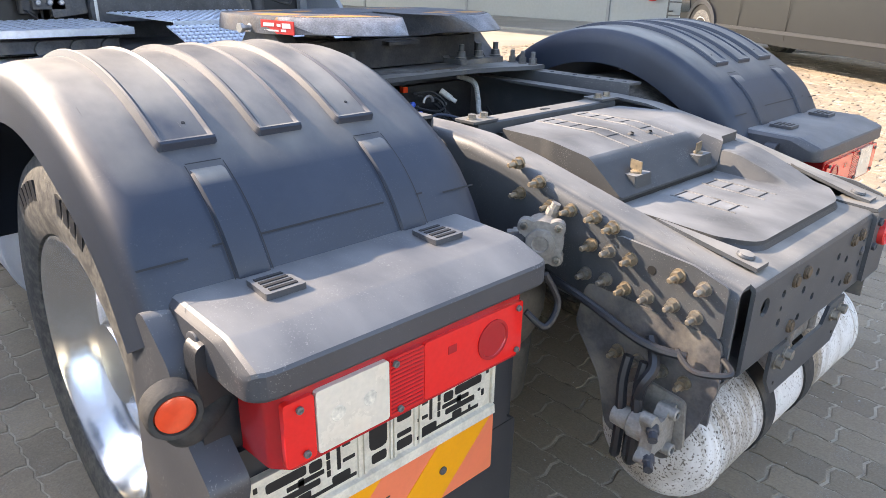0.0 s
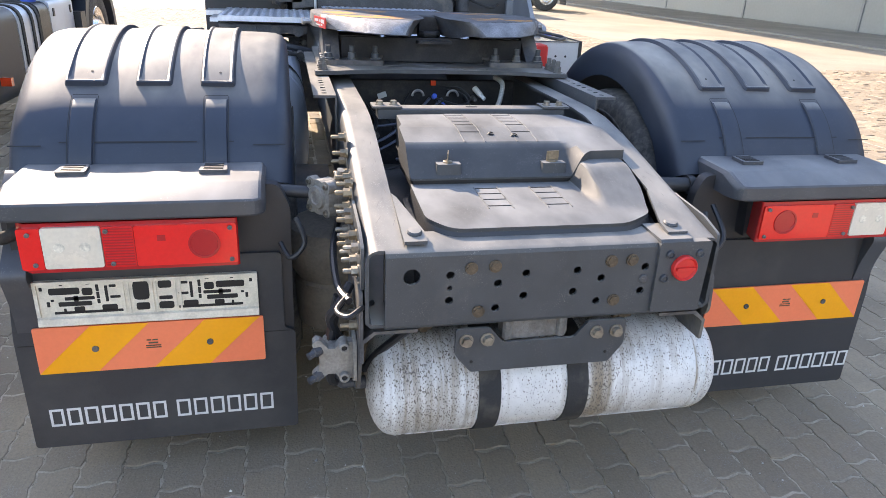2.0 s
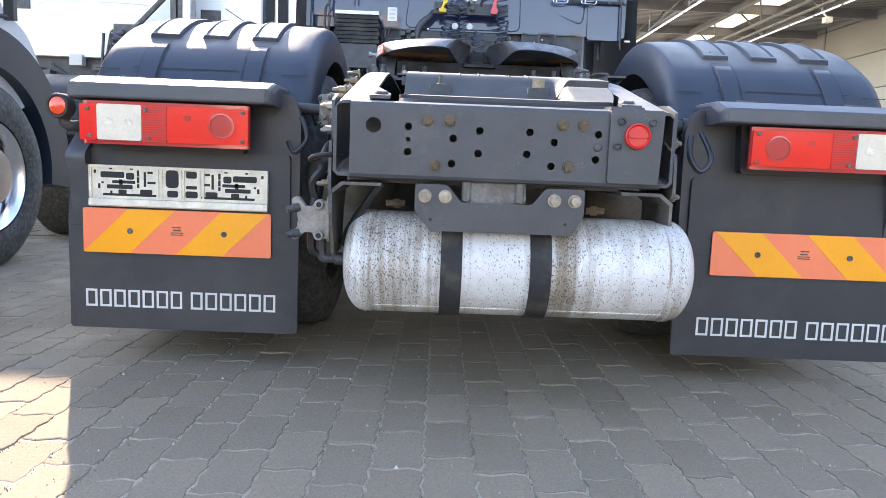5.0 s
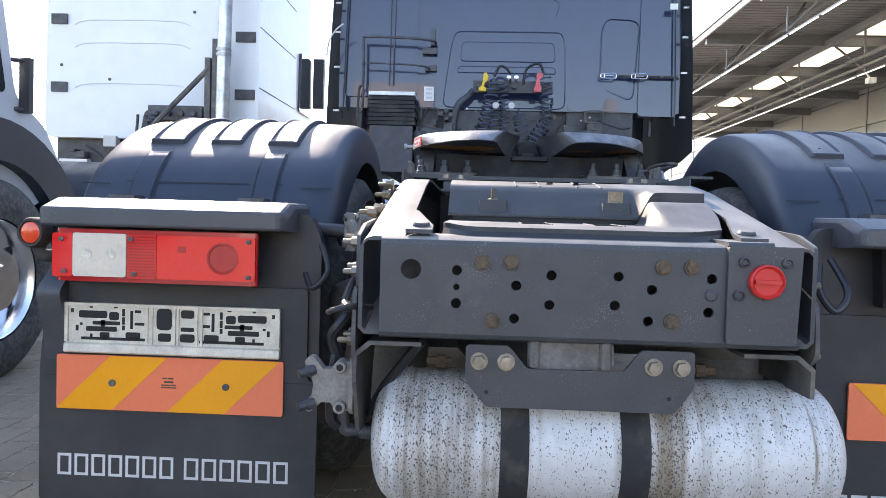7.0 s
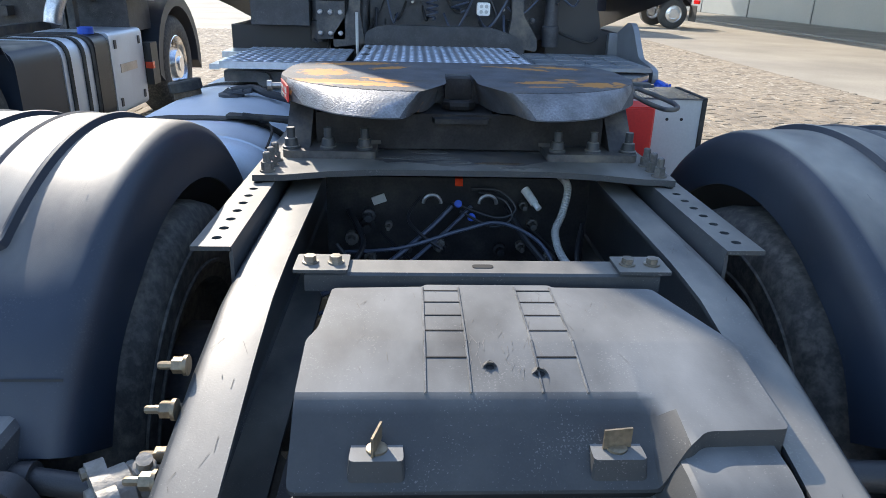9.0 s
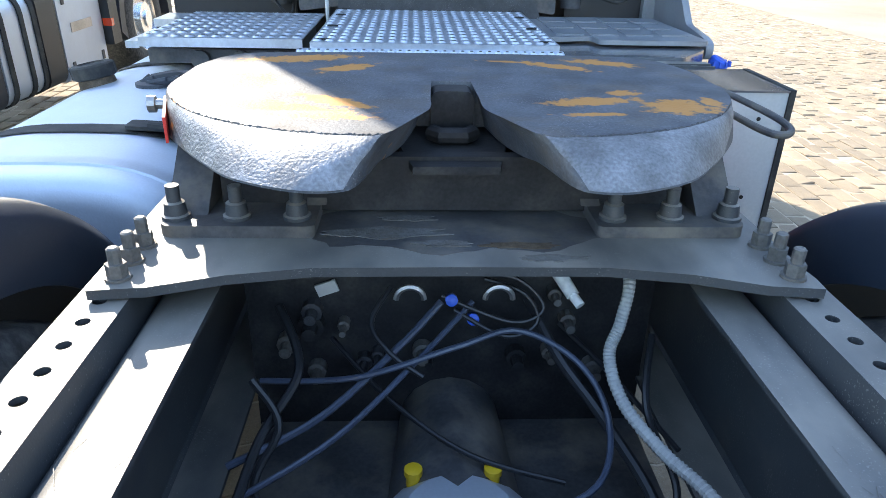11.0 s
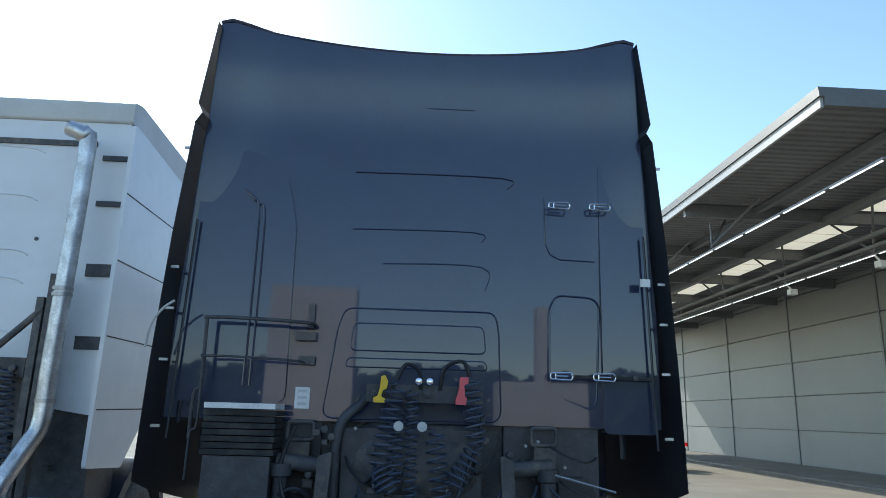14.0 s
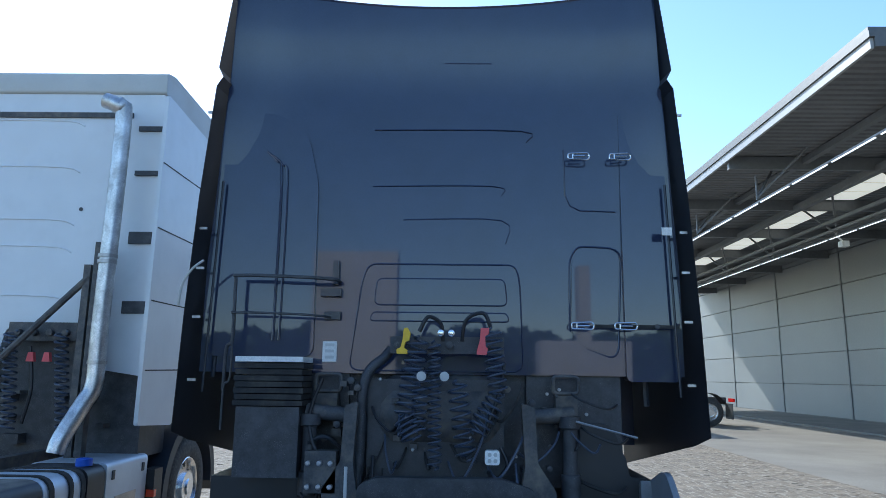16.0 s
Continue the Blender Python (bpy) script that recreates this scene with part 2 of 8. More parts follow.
M_GLOSSGREY = mat("glossy_dark_grey", (0.10, 0.11, 0.125), 0.16, spec=0.9, var=0.10, fine=25, coat=0.6, bump=0.004, rough_var=0.05, dirt=(0.28, 0.28, 0.28), dirt_amt=0.15, dirt_scale=6, thr=0.55)
M_SALMON = mat("salmon_reflective", (0.884, 0.206, 0.093), 0.35, var=0.03, bump=0.0, coat=0.3)
M_ORANGE = mat("orange_reflective", (0.92, 0.36, 0.006), 0.35, var=0.03, bump=0.0, coat=0.3)
M_LETTER = mat("white_print", (0.62, 0.62, 0.60), 0.5, var=0.08, fine=60, bump=0.0)
M_HOLDER = mat("plate_holder_metal", (0.66, 0.61, 0.50), 0.36, 0.1, var=0.12, scale=30, fine=200, bump=0.03, dirt=(0.30, 0.26, 0.19), dirt_amt=0.4, dirt_scale=26, thr=0.56)
M_RED = mat("red_plastic", (0.62, 0.03, 0.025), 0.45, var=0.08, bump=0.03)
M_PINK = mat("faded_red_plastic", (0.66, 0.10, 0.11), 0.5, var=0.08, bump=0.0)
M_YELLOW = mat("yellow_plastic", (0.75, 0.48, 0.02), 0.45, var=0.08, bump=0.0)
M_BLUE = mat("blue_plastic", (0.02, 0.10, 0.55), 0.45, var=0.08, bump=0.0)
M_CABLE = mat("black_hose", (0.016, 0.017, 0.02), 0.42, var=0.15, bump=0.02)
M_BLUEHOSE = mat("blue_grey_hose", (0.055, 0.07, 0.105), 0.3, var=0.15, bump=0.02)
M_GREYHOSE = mat("grey_corrugated_hose", (0.42, 0.42, 0.40), 0.5, var=0.1, bump=0.0)
M_LIGHTGREY = mat("light_grey_panel", (0.52, 0.52, 0.50), 0.4, var=0.06, bump=0.02, dirt=(0.3, 0.28, 0.24), dirt_amt=0.3, dirt_scale=3)
M_GLASS = mat("dark_glass", (0.02, 0.03, 0.035), 0.04, var=0.0, bump=0.0, coat=1.0, rough_var=0.0)
M_STICKER = mat("white_sticker", (0.75, 0.75, 0.72), 0.5, bump=0.0)
M_GRIT = mat("grit", (0.20, 0.165, 0.12), 0.95, var=0.5, scale=90, fine=300, bump=0.1, dirt=(0.09, 0.075, 0.055), dirt_amt=0.9, dirt_scale=60, thr=0.5)
M_PAVER = mat("paver_concrete", (0.285, 0.225, 0.155), 0.88, var=0.20, scale=2.2, fine=150, bump=0.3, dirt=(0.17, 0.14, 0.105), dirt_amt=0.7, dirt_scale=1.7, random=0.13, thr=0.47, flecks=0.75)
M_SAND = mat("joint_sand", (0.34, 0.285, 0.21), 0.95, var=0.35, scale=14, fine=160, bump=0.35, dirt=(0.46, 0.39, 0.30), dirt_amt=0.85, dirt_scale=11, thr=0.46)
M_CONCRETE = mat("yard_concrete", (0.32, 0.28, 0.22), 0.85, var=0.16, scale=0.5, fine=30, bump=0.1, dirt=(0.20, 0.175, 0.15), dirt_amt=0.5, dirt_scale=0.35)
M_WALLP = mat("hall_panel", (0.22, 0.23, 0.225), 0.5, var=0.06, scale=0.4, fine=12, bump=0.02, random=0.04)
M_APRON_SHADE = mat("apron_concrete", (0.25, 0.23, 0.195), 0.85, var=0.16, scale=0.7, fine=30, bump=0.1, dirt=(0.17, 0.155, 0.135), dirt_amt=0.5, dirt_scale=0.5)
M_PLINTH = mat("grey_plinth", (0.17, 0.17, 0.165), 0.85, var=0.15, scale=1.5, fine=30, bump=0.1)
M_ROOFGREY = mat("canopy_grey", (0.12, 0.122, 0.12), 0.5, var=0.1, scale=1, fine=10, bump=0.0)
M_SOFFIT = mat("canopy_sheet_grey", (0.17, 0.175, 0.18), 0.5, var=0.12, scale=1, fine=10, bump=0.0)
M_FASCIA = mat("canopy_fascia", (0.38, 0.38, 0.37), 0.4, var=0.05, scale=1, bump=0.0)
M_VANDARK = mat("dark_van_paint", (0.010, 0.0105, 0.012), 0.3, var=0.06, coat=0.0, bump=0.0, rough_var=0.04, spec=0.25)


def glow(name, col, strength):
    m = bpy.data.materials.new(name)
    m.use_nodes = True
    p = m.node_tree.nodes["Principled BSDF"]
    p.inputs["Base Color"].default_value = (*col, 1)
    p.inputs["Emission Color"].default_value = (*col, 1)
    p.inputs["Emission Strength"].default_value = strength
    return m


M_LEAF = mat("tree_leaf", (0.06, 0.10, 0.03), 0.6, var=0.3, scale=3, bump=0.0, random=0.35)
M_BARK = mat("tree_bark", (0.12, 0.095, 0.07), 0.9, var=0.3, scale=8, fine=60, bump=0.3)
M_TUBE = glow("fluorescent_tube", (0.95, 0.97, 1.0), 0.8)
# skylights glow by themselves, since no daylight passes the roof above them
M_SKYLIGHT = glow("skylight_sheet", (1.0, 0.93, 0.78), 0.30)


def speckled(name, base, spot, stain):
    """White paint with many dark chips and brown streaks that run round the tank."""
    m = mat(name, base, 0.45, 0.0, var=0.08, fine=60, bump=0.04)
    n, l = m.node_tree.nodes, m.node_tree.links
    p = n["Principled BSDF"]
    co = n.new("ShaderNodeTexCoord")

    def noise(scl, stretch, detail=2):
        mp = n.new("ShaderNodeMapping")
        mp.inputs["Scale"].default_value = stretch
        l.new(co.outputs["Object"], mp.inputs["Vector"])
        t = n.new("ShaderNodeTexNoise")
        t.inputs["Scale"].default_value, t.inputs["Detail"].default_value = scl, detail
        l.new(mp.outputs[0], t.inputs["Vector"])
        return t.outputs["Fac"]

    def ranged(v, a, b, top=1.0):
        r = n.new("ShaderNodeMapRange")
        r.inputs["From Min"].default_value, r.inputs["From Max"].default_value, r.inputs["To Max"].default_value = a, b, top
        l.new(v, r.inputs["Value"])
        return r.outputs[0]

    def blend(fac, a, col):
        mx = n.new("ShaderNodeMix")
        mx.data_type = 'RGBA'
        l.new(fac, mx.inputs["Factor"])
        l.new(a, mx.inputs["A"])
        mx.inputs["B"].default_value = (*col, 1)
        return mx.outputs["Result"]

    def madd(a, k, b):
        q = n.new("ShaderNodeMath")
        q.operation = 'MULTIPLY_ADD'
        l.new(a, q.inputs[0])
        q.inputs[1].default_value = k
        l.new(b, q.inputs[2])
        return q.outputs[0]

    streak = noise(1.0, (9.0, 0.6, 0.6), 4)
    fine_streak = noise(1.0, (70.0, 3.0, 3.0), 4)
    where = madd(streak, 1.0, noise(4.0, (1, 1, 1)))
    both = madd(fine_streak, 0.55, where)
    out = p.inputs["Base Color"].links[0].from_socket
    out = blend(ranged(both, 1.22, 1.50, 0.85), out, stain)
    sep = n.new("ShaderNodeSeparateXYZ")
    l.new(co.outputs["Object"], sep.inputs[0])
    for x, w, amt in ((-0.165, 0.030, 0.75), (-0.075, 0.016, 0.35), (0.168, 0.045, 0.95), (0.078, 0.014, 0.45), (-0.24, 0.02, 0.4), (0.33, 0.03, 0.35), (-0.317, 0.006, 1.0), (0.438, 0.006, 1.0), (0.24, 0.03, 0.5)):
        d = n.new("ShaderNodeMath")         # rust and road dirt that gathers in rings
        d.operation = 'SUBTRACT'
        l.new(sep.outputs["X"], d.inputs[0])
        d.inputs[1].default_value = x
        q = n.new("ShaderNodeMath")
        q.operation = 'ABSOLUTE'
        l.new(d.outputs[0], q.inputs[0])
        near = ranged(q.outputs[0], w, w * 0.25, 1.0)
        f = n.new("ShaderNodeMath")
        f.operation = 'MULTIPLY'
        l.new(near, f.inputs[0])
        l.new(ranged(madd(noise(26.0, (1, 0.5, 0.5), 6), 1.0, noise(1.0, (120.0, 4.0, 4.0), 4)), 0.78, 1.15, amt), f.inputs[1])
        out = blend(f.outputs[0], out, stain)
    chips = madd(where, 0.20, noise(300.0, (1.0, 0.62, 0.62), 3))
    out = blend(ranged(chips, 0.785, 0.815), out, spot)
    l.new(out, p.inputs["Base Color"])
    return m


M_TANK = speckled("chipped_white_paint", (0.63, 0.625, 0.60), (0.10, 0.082, 0.066), (0.24, 0.19, 0.13))
def smeared(m, smears, col):
    """Soft-edged smears of grease, each an uneven ellipse: x, y, half length, half width, turn."""
    n, l = m.node_tree.nodes, m.node_tree.links
    p = n["Principled BSDF"]
    co = n.new("ShaderNodeTexCoord")
    nz = n.new("ShaderNodeTexNoise")
    nz.inputs["Scale"].default_value, nz.inputs["Detail"].default_value, nz.inputs["Roughness"].default_value = 46, 8, 0.62
    l.new(co.outputs["Object"], nz.inputs["Vector"])
    out = p.inputs["Base Color"].links[0].from_socket
    metal = None
    for x, y, rx, ry, turn in smears:
        mp = n.new("ShaderNodeMapping")
        mp.vector_type = 'TEXTURE'
        mp.inputs["Location"].default_value = (x, y, 1.17)
        mp.inputs["Rotation"].default_value = (0, 0, radians(turn))
        mp.inputs["Scale"].default_value = (rx, ry, 0.12)
        l.new(co.outputs["Object"], mp.inputs["Vector"])
        ln = n.new("ShaderNodeVectorMath")
        ln.operation = 'LENGTH'
        l.new(mp.outputs[0], ln.inputs[0])
        q = n.new("ShaderNodeMath")
        q.operation = 'MULTIPLY_ADD'
        l.new(nz.outputs["Fac"], q.inputs[0])
        q.inputs[1].default_value = 2.6
        l.new(ln.outputs["Value"], q.inputs[2])
        r = n.new("ShaderNodeMapRange")
        r.inputs["From Min"].default_value, r.inputs["From Max"].default_value = 2.42, 2.1
        r.inputs["To Max"].default_value = 0.9
        l.new(q.outputs[0], r.inputs["Value"])
        mx = n.new("ShaderNodeMix")
        mx.data_type = 'RGBA'
        l.new(r.outputs[0], mx.inputs["Factor"])
        l.new(out, mx.inputs["A"])
        mx.inputs["B"].default_value = (*col, 1)
        out = mx.outputs["Result"]
    l.new(out, p.inputs["Base Color"])
    p.inputs["Metallic"].default_value = 0.15
    return m


SMEARS = ((-0.29, 1.42, 0.13, 0.045, -12), (-0.20, 1.385, 0.09, 0.020, -8), (-0.19, 1.47, 0.07, 0.022, -35), (-0.355, 1.60, 0.06, 0.07, 20), (-0.28, 1.81, 0.11, 0.032, 14), (-0.19, 1.72, 0.06, 0.025, 35),
          (0.21, 1.76, 0.08, 0.020, -32), (0.31, 1.80, 0.07, 0.028, -25), (0.215, 1.48, 0.075, 0.026, 14), (0.28, 1.54, 0.03, 0.018, 20), (0.345, 1.45, 0.055, 0.045, 10), (0.405, 1.48, 0.02, 0.025, 0), (0.20, 1.40, 0.05, 0.010, 4), (0.12, 1.80, 0.05, 0.010, -10))
M_PLATE = smeared(mat("greasy_steel", (0.088, 0.094, 0.105), 0.58, 0.1, spec=0.35, flecks=0.4, var=0.32, scale=12, fine=170, bump=0.12, dirt=(0.18, 0.14, 0.10), dirt_amt=0.5, dirt_scale=9, thr=0.54), SMEARS, (0.50, 0.225, 0.055))
M_GREASE = mat("worn_greasy_steel", (0.20, 0.205, 0.215), 0.46, 0.45, var=0.35, scale=14, fine=210, bump=0.2, dirt=(0.10, 0.095, 0.09), dirt_amt=0.45, dirt_scale=22, thr=0.54)

# ---- mesh helpers ----


def prism(bm, pts, axis, a, b):
    """A flat outline drawn out along an axis from a to b. x: (y, z), y: (x, z), z: (x, y)."""
    def at(p, d):
        return {'x': (d, p[0], p[1]), 'y': (p[0], d, p[1]), 'z': (p[0], p[1], d)}[axis]
    lo = [bm.verts.new(at(p, a)) for p in pts]
    hi = [bm.verts.new(at(p, b)) for p in pts]
    k = len(pts)
    fs = [bm.faces.new(lo[::-1]), bm.faces.new(hi)]
    for i in range(k):
        fs.append(bm.faces.new((lo[i], lo[(i + 1) % k], hi[(i + 1) % k], hi[i])))
    return fs


def box(bm, x0, x1, y0, y1, z0, z1):
    return prism(bm, [(x0, y0), (x1, y0), (x1, y1), (x0, y1)], 'z', z0, z1)


def frame_of(d):
    d = Vector(d).normalized()
    u = d.cross(Vector((0, 0, 1)) if abs(d.z) < 0.9 else Vector((1, 0, 0))).normalized()
    return u, d.cross(u)


def tube(bm, pts, r, n=8, caps=True):
    """A round bar along a line of points; r may be a list."""
    pts = [Vector(p) for p in pts]
    rs = r if isinstance(r, (list, tuple)) else [r] * len(pts)
    rings = []
    u = None
    for i, p in enumerate(pts):
        d = (pts[min(i + 1, len(pts) - 1)] - pts[max(i - 1, 0)]).normalized()
        if u is None:
            u, v = frame_of(d)
        else:
            u = (u - d * u.dot(d)).normalized()
            v = d.cross(u)
        rings.append([bm.verts.new(p + (u * math.cos(2 * math.pi * k / n) + v * math.sin(2 * math.pi * k / n)) * rs[i]) for k in range(n)])
    for a, b in zip(rings, rings[1:]):
        for k in range(n):
            bm.faces.new((a[k], a[(k + 1) % n], b[(k + 1) % n], b[k]))
    if caps:
        bm.faces.new(rings[0][::-1])
        bm.faces.new(rings[-1])


def lathe(bm, prof, o, axis, n=32, caps=True):
    """A turned body: prof lists (distance along the axis, radius)."""
    axis = Vector(axis).normalized()
    u, v = frame_of(axis)
    rings = [[bm.verts.new(Vector(o) + axis * h + (u * math.cos(2 * math.pi * k / n) + v * math.sin(2 * math.pi * k / n)) * max(r, 0.0004)) for k in range(n)] for h, r in prof]
    for a, b in zip(rings, rings[1:]):
        for k in range(n):
            bm.faces.new((a[k], a[(k + 1) % n], b[(k + 1) % n], b[k]))
    if caps:
        bm.faces.new(rings[0][::-1])
        bm.faces.new(rings[-1])


def smooth_line(pts, steps=6):
    """A soft curve through the points."""
    pts = [Vector(p) for p in pts]
    out = []
    for i in range(len(pts) - 1):
        p0, p1, p2, p3 = pts[max(i - 1, 0)], pts[i], pts[i + 1], pts[min(i + 2, len(pts) - 1)]
        for s in range(steps):
            t = s / steps
            out.append(0.5 * ((2 * p1) + (p2 - p0) * t + (2 * p0 - 5 * p1 + 4 * p2 - p3) * t * t + (3 * p1 - p0 - 3 * p2 + p3) * t ** 3))
    out.append(pts[-1])
    return out


def soften(bm, w, seg=2, angle=30):
    es = [e for e in bm.edges if len(e.link_faces) == 2 and e.calc_face_angle(0) > radians(angle)]
    bmesh.ops.bevel(bm, geom=es, offset=w, segments=seg, affect='EDGES', profile=0.6, clamp_overlap=True)
    return bm


def rounded(pts, r, n=4):
    """The outline with its corners rounded."""
    out = []
    k = len(pts)
    for i in range(k):
        p, a, b = Vector(pts[i]), Vector(pts[i - 1]), Vector(pts[(i + 1) % k])
        da, db = (a - p), (b - p)
        q = min(r, da.length * 0.45, db.length * 0.45)
        s, e = p + da.normalized() * q, p + db.normalized() * q
        for j in range(n + 1):
            t = j / n
            out.append(tuple((1 - t) ** 2 * s + 2 * t * (1 - t) * p + t * t * e))
    return out


def mesh_of(name, bm, material, angle=32):
    bmesh.ops.recalc_face_normals(bm, faces=bm.faces)
    me = bpy.data.meshes.new(name)
    bm.to_mesh(me)
    bm.free()
    me.materials.append(material)
    me.shade_smooth()
    me.set_sharp_from_angle(angle=radians(angle))
    return me


def part(name, bm, material, parent=None, label="", angle=32):
    ob = new(name, mesh_of(name, bm, material, angle) if isinstance(bm, bmesh.types.BMesh) else bm)
    ob.parent = parent
    return tagged(ob, label)


def thing(name, label, category, group="", kind=""):
    return tagged(new(name), label, category, group, kind)


def NB():
    return bmesh.new()


def hexbolt(head=0.016, h=0.012, stud=0.0, r=0.006, washer=0.02):
    """A hexagonal nut on a washer, its axis along x; stud: how far the thread stands out."""
    bm = NB()
    lathe(bm, [(-0.002, washer), (0.003, washer)], (0, 0, 0), (1, 0, 0), 14)
    hx = [(head * math.cos(radians(60 * i)), head * math.sin(radians(60 * i))) for i in range(6)]
    prism(bm, hx, 'x', 0.003, 0.003 + h)
    if stud:
        lathe(bm, [(0.003 + h, r), (h + stud, r), (h + stud + 0.003, r * 0.7)], (0, 0, 0), (1, 0, 0), 8)
    return bm


def mirrored(ob, name, parent):
    """The same part on the other side of the vehicle."""
    me = ob.data.copy()
    me.transform(Matrix.Diagonal((-1, 1, 1, 1)))
    me.flip_normals()
    o = part(name, me, None, parent, ob.get("label", ""))
    for c in ob.children:
        mirrored(c, c.name.split(".")[0], o)
    return o

# ---- the truck: chassis ----
truck = thing("tractor_truck", "dark blue tractor unit with black chassis and chipped white air tank", "truck")


def rail_top(y):
    """Height of the frame's top along the truck: it drops towards the tail."""
    pts = [(-0.05, 0.795), (0.03, 0.80), (0.30, 0.866), (0.54, 0.925), (0.68, 0.951), (0.80, 0.958), (9, 0.958)]
    for (a, za), (b, zb) in zip(pts, pts[1:]):
        if y <= b:
            return za + (zb - za) * (y - a) / (b - a)
    return 0.958


def rail(s):
    bm = NB()
    ys = [0.02, 0.10, 0.20, 0.30, 0.40, 0.48, 0.54, 0.60, 0.68, 0.75, 0.82, 1.2, 2.0, 4.0, 6.0]
    sec = []
    for y in ys:
        zt = rail_top(y)
        h = 0.185 + 0.085 * min(1, max(0, (y - 0.1) / 0.6))
        zb = zt - h
        o, i, t = 0.42, 0.335, 0.008
        c = [(o, zb + 0.012), (o, zt - 0.030), (o - 0.002, zt - 0.020), (o - 0.007, zt - 0.010), (o - 0.015, zt - 0.003), (o - 0.028, zt), (i, zt), (i, zt - t), (o - 0.016, zt - t), (o - t, zt - 0.016), (o - t, zb + 0.014), (o - 0.014, zb + t), (i, zb + t), (i, zb), (o - 0.012, zb)]
        sec.append([bm.verts.new((s * x, y, z)) for x, z in c])
    k = len(sec[0])
    for a, b in zip(sec, sec[1:]):
        for j in range(k):
            bm.faces.new((a[j], a[(j + 1) % k], b[(j + 1) % k], b[j]))
    bm.faces.new(sec[0])
    bm.faces.new(sec[-1][::-1])
    return bm


for s in (-1, 1):
    part("frame_rail", rail(s), M_FRAME, truck, "dusty grey-black painted steel rail")

rrng = random.Random(77)
for k in range(40):                     # pale scratches on the rails
    y, x = rrng.uniform(0.1, 1.1), rrng.choice((-1, 1)) * rrng.uniform(0.345, 0.405)
    ln, q = rrng.uniform(0.006, 0.03), rrng.uniform(-0.6, 0.6)
    bm = NB()
    bm.faces.new([bm.verts.new((x + a, y + b, rail_top(y + b) + 0.0007)) for a, b in ((0, 0), (0.0009, 0), (q * ln + 0.0009, ln), (q * ln, ln))])
    part("scratch", bm, M_CAST, truck)

# tail crossmember: a folded face with holes
HOLES = [(-0.321, 0.740, 0.019), (-0.236, 0.740, 0.0095), (-0.236, 0.709, 0.006), (-0.236, 0.679, 0.0095), (-0.126, 0.715, 0.0095), (-0.128, 0.654, 0.0095),
         (-0.062, 0.736, 0.0095), (-0.064, 0.681, 0.0095), (0.060, 0.737, 0.0095), (0.055, 0.684, 0.0095), (0.121, 0.715, 0.0095), (0.116, 0.657, 0.0095), (0.228, 0.738, 0.0095), (0.224, 0.677, 0.0095)]


def holed_face(x0, x1, z0, z1, y, t, holes, n=14):
    """A plate with round holes: strips are cut so that every hole sits in a cell of its own."""
    bm = NB()
    outer = [bm.verts.new((x0, y, z0)), bm.verts.new((x1, y, z0)), bm.verts.new((x1, y, z1)), bm.verts.new((x0, y, z1))]
    es = [bm.edges.new((outer[i], outer[(i + 1) % 4])) for i in range(4)]
    for hx, hz, r in holes:
        ring = [bm.verts.new((hx + r * math.cos(2 * math.pi * k / n), y, hz + r * math.sin(2 * math.pi * k / n))) for k in range(n)]
        es += [bm.edges.new((ring[k], ring[(k + 1) % n])) for k in range(n)]
    bmesh.ops.triangle_fill(bm, edges=es, use_beauty=True, use_dissolve=False)
    ext = bmesh.ops.extrude_face_region(bm, geom=list(bm.faces))
    for v in [g for g in ext["geom"] if isinstance(g, bmesh.types.BMVert)]:
        v.co.y += t
    return bm


bm = holed_face(-0.378, 0.26, 0.622, 0.786, 0.0, 0.008, HOLES)
prism(bm, [(0.0, 0.786), (0.003, 0.795), (0.012, 0.800), (0.10, 0.806), (0.10, 0.798), (0.014, 0.792), (0.008, 0.786)], 'x', -0.378, 0.30)
prism(bm, [(0.0, 0.622), (0.004, 0.614), (0.014, 0.610), (0.10, 0.610), (0.10, 0.618), (0.014, 0.618), (0.008, 0.622)], 'x', -0.378, 0.39)
cross = part("tail_crossmember", bm, M_FRAME, truck, "folded dark grey steel crossmember with bolt holes")
bm = NB()
box(bm, -0.37, 0.25, 0.09, 0.095, 0.63, 0.79)
part("inner_web", bm, M_FRAME_DARK, cross)
bm = NB()
prism(bm, rounded([(0.253, 0.622), (0.378, 0.622), (0.385, 0.80), (0.253, 0.80)], 0.008), 'y', -0.010, 0.012)
prism(bm, [(-0.010, 0.80), (-0.005, 0.8065), (0.09, 0.8105), (0.09, 0.804), (0.0, 0.798)], 'x', 0.253, 0.334)
part("end_plate", soften(bm, 0.002, 1), M_FRAME, cross)
for x, z in ((0.280, 0.771), (0.356, 0.771), (0.273, 0.711)):
    bm = NB()
    lathe(bm, [(0, 0.010), (0.006, 0.010), (0.008, 0.007), (0.004, 0.005)], (x, -0.010, z), (0, -1, 0), 12)
    part("screw", bm, M_BLACK, cross)
bm = NB()
lathe(bm, [(0, 0.031), (0.012, 0.031), (0.015, 0.028), (0.009, 0.024), (0.009, 0.001)], (0.319, -0.010, 0.737), (0, -1, 0), 30)
box(bm, 0.296, 0.342, -0.026, -0.014, 0.7335, 0.7405)
part("cap", bm, M_RED, cross, "red round plastic cap")
for x, z in ((-0.190, 0.756), (-0.136, 0.758), (0.140, 0.757), (0.191, 0.758), (-0.168, 0.649), (0.158, 0.658)):
    bm = NB()
    lathe(bm, [(0, 0.0145), (0.005, 0.0145)], (x, 0, z), (0, -1, 0), 14)
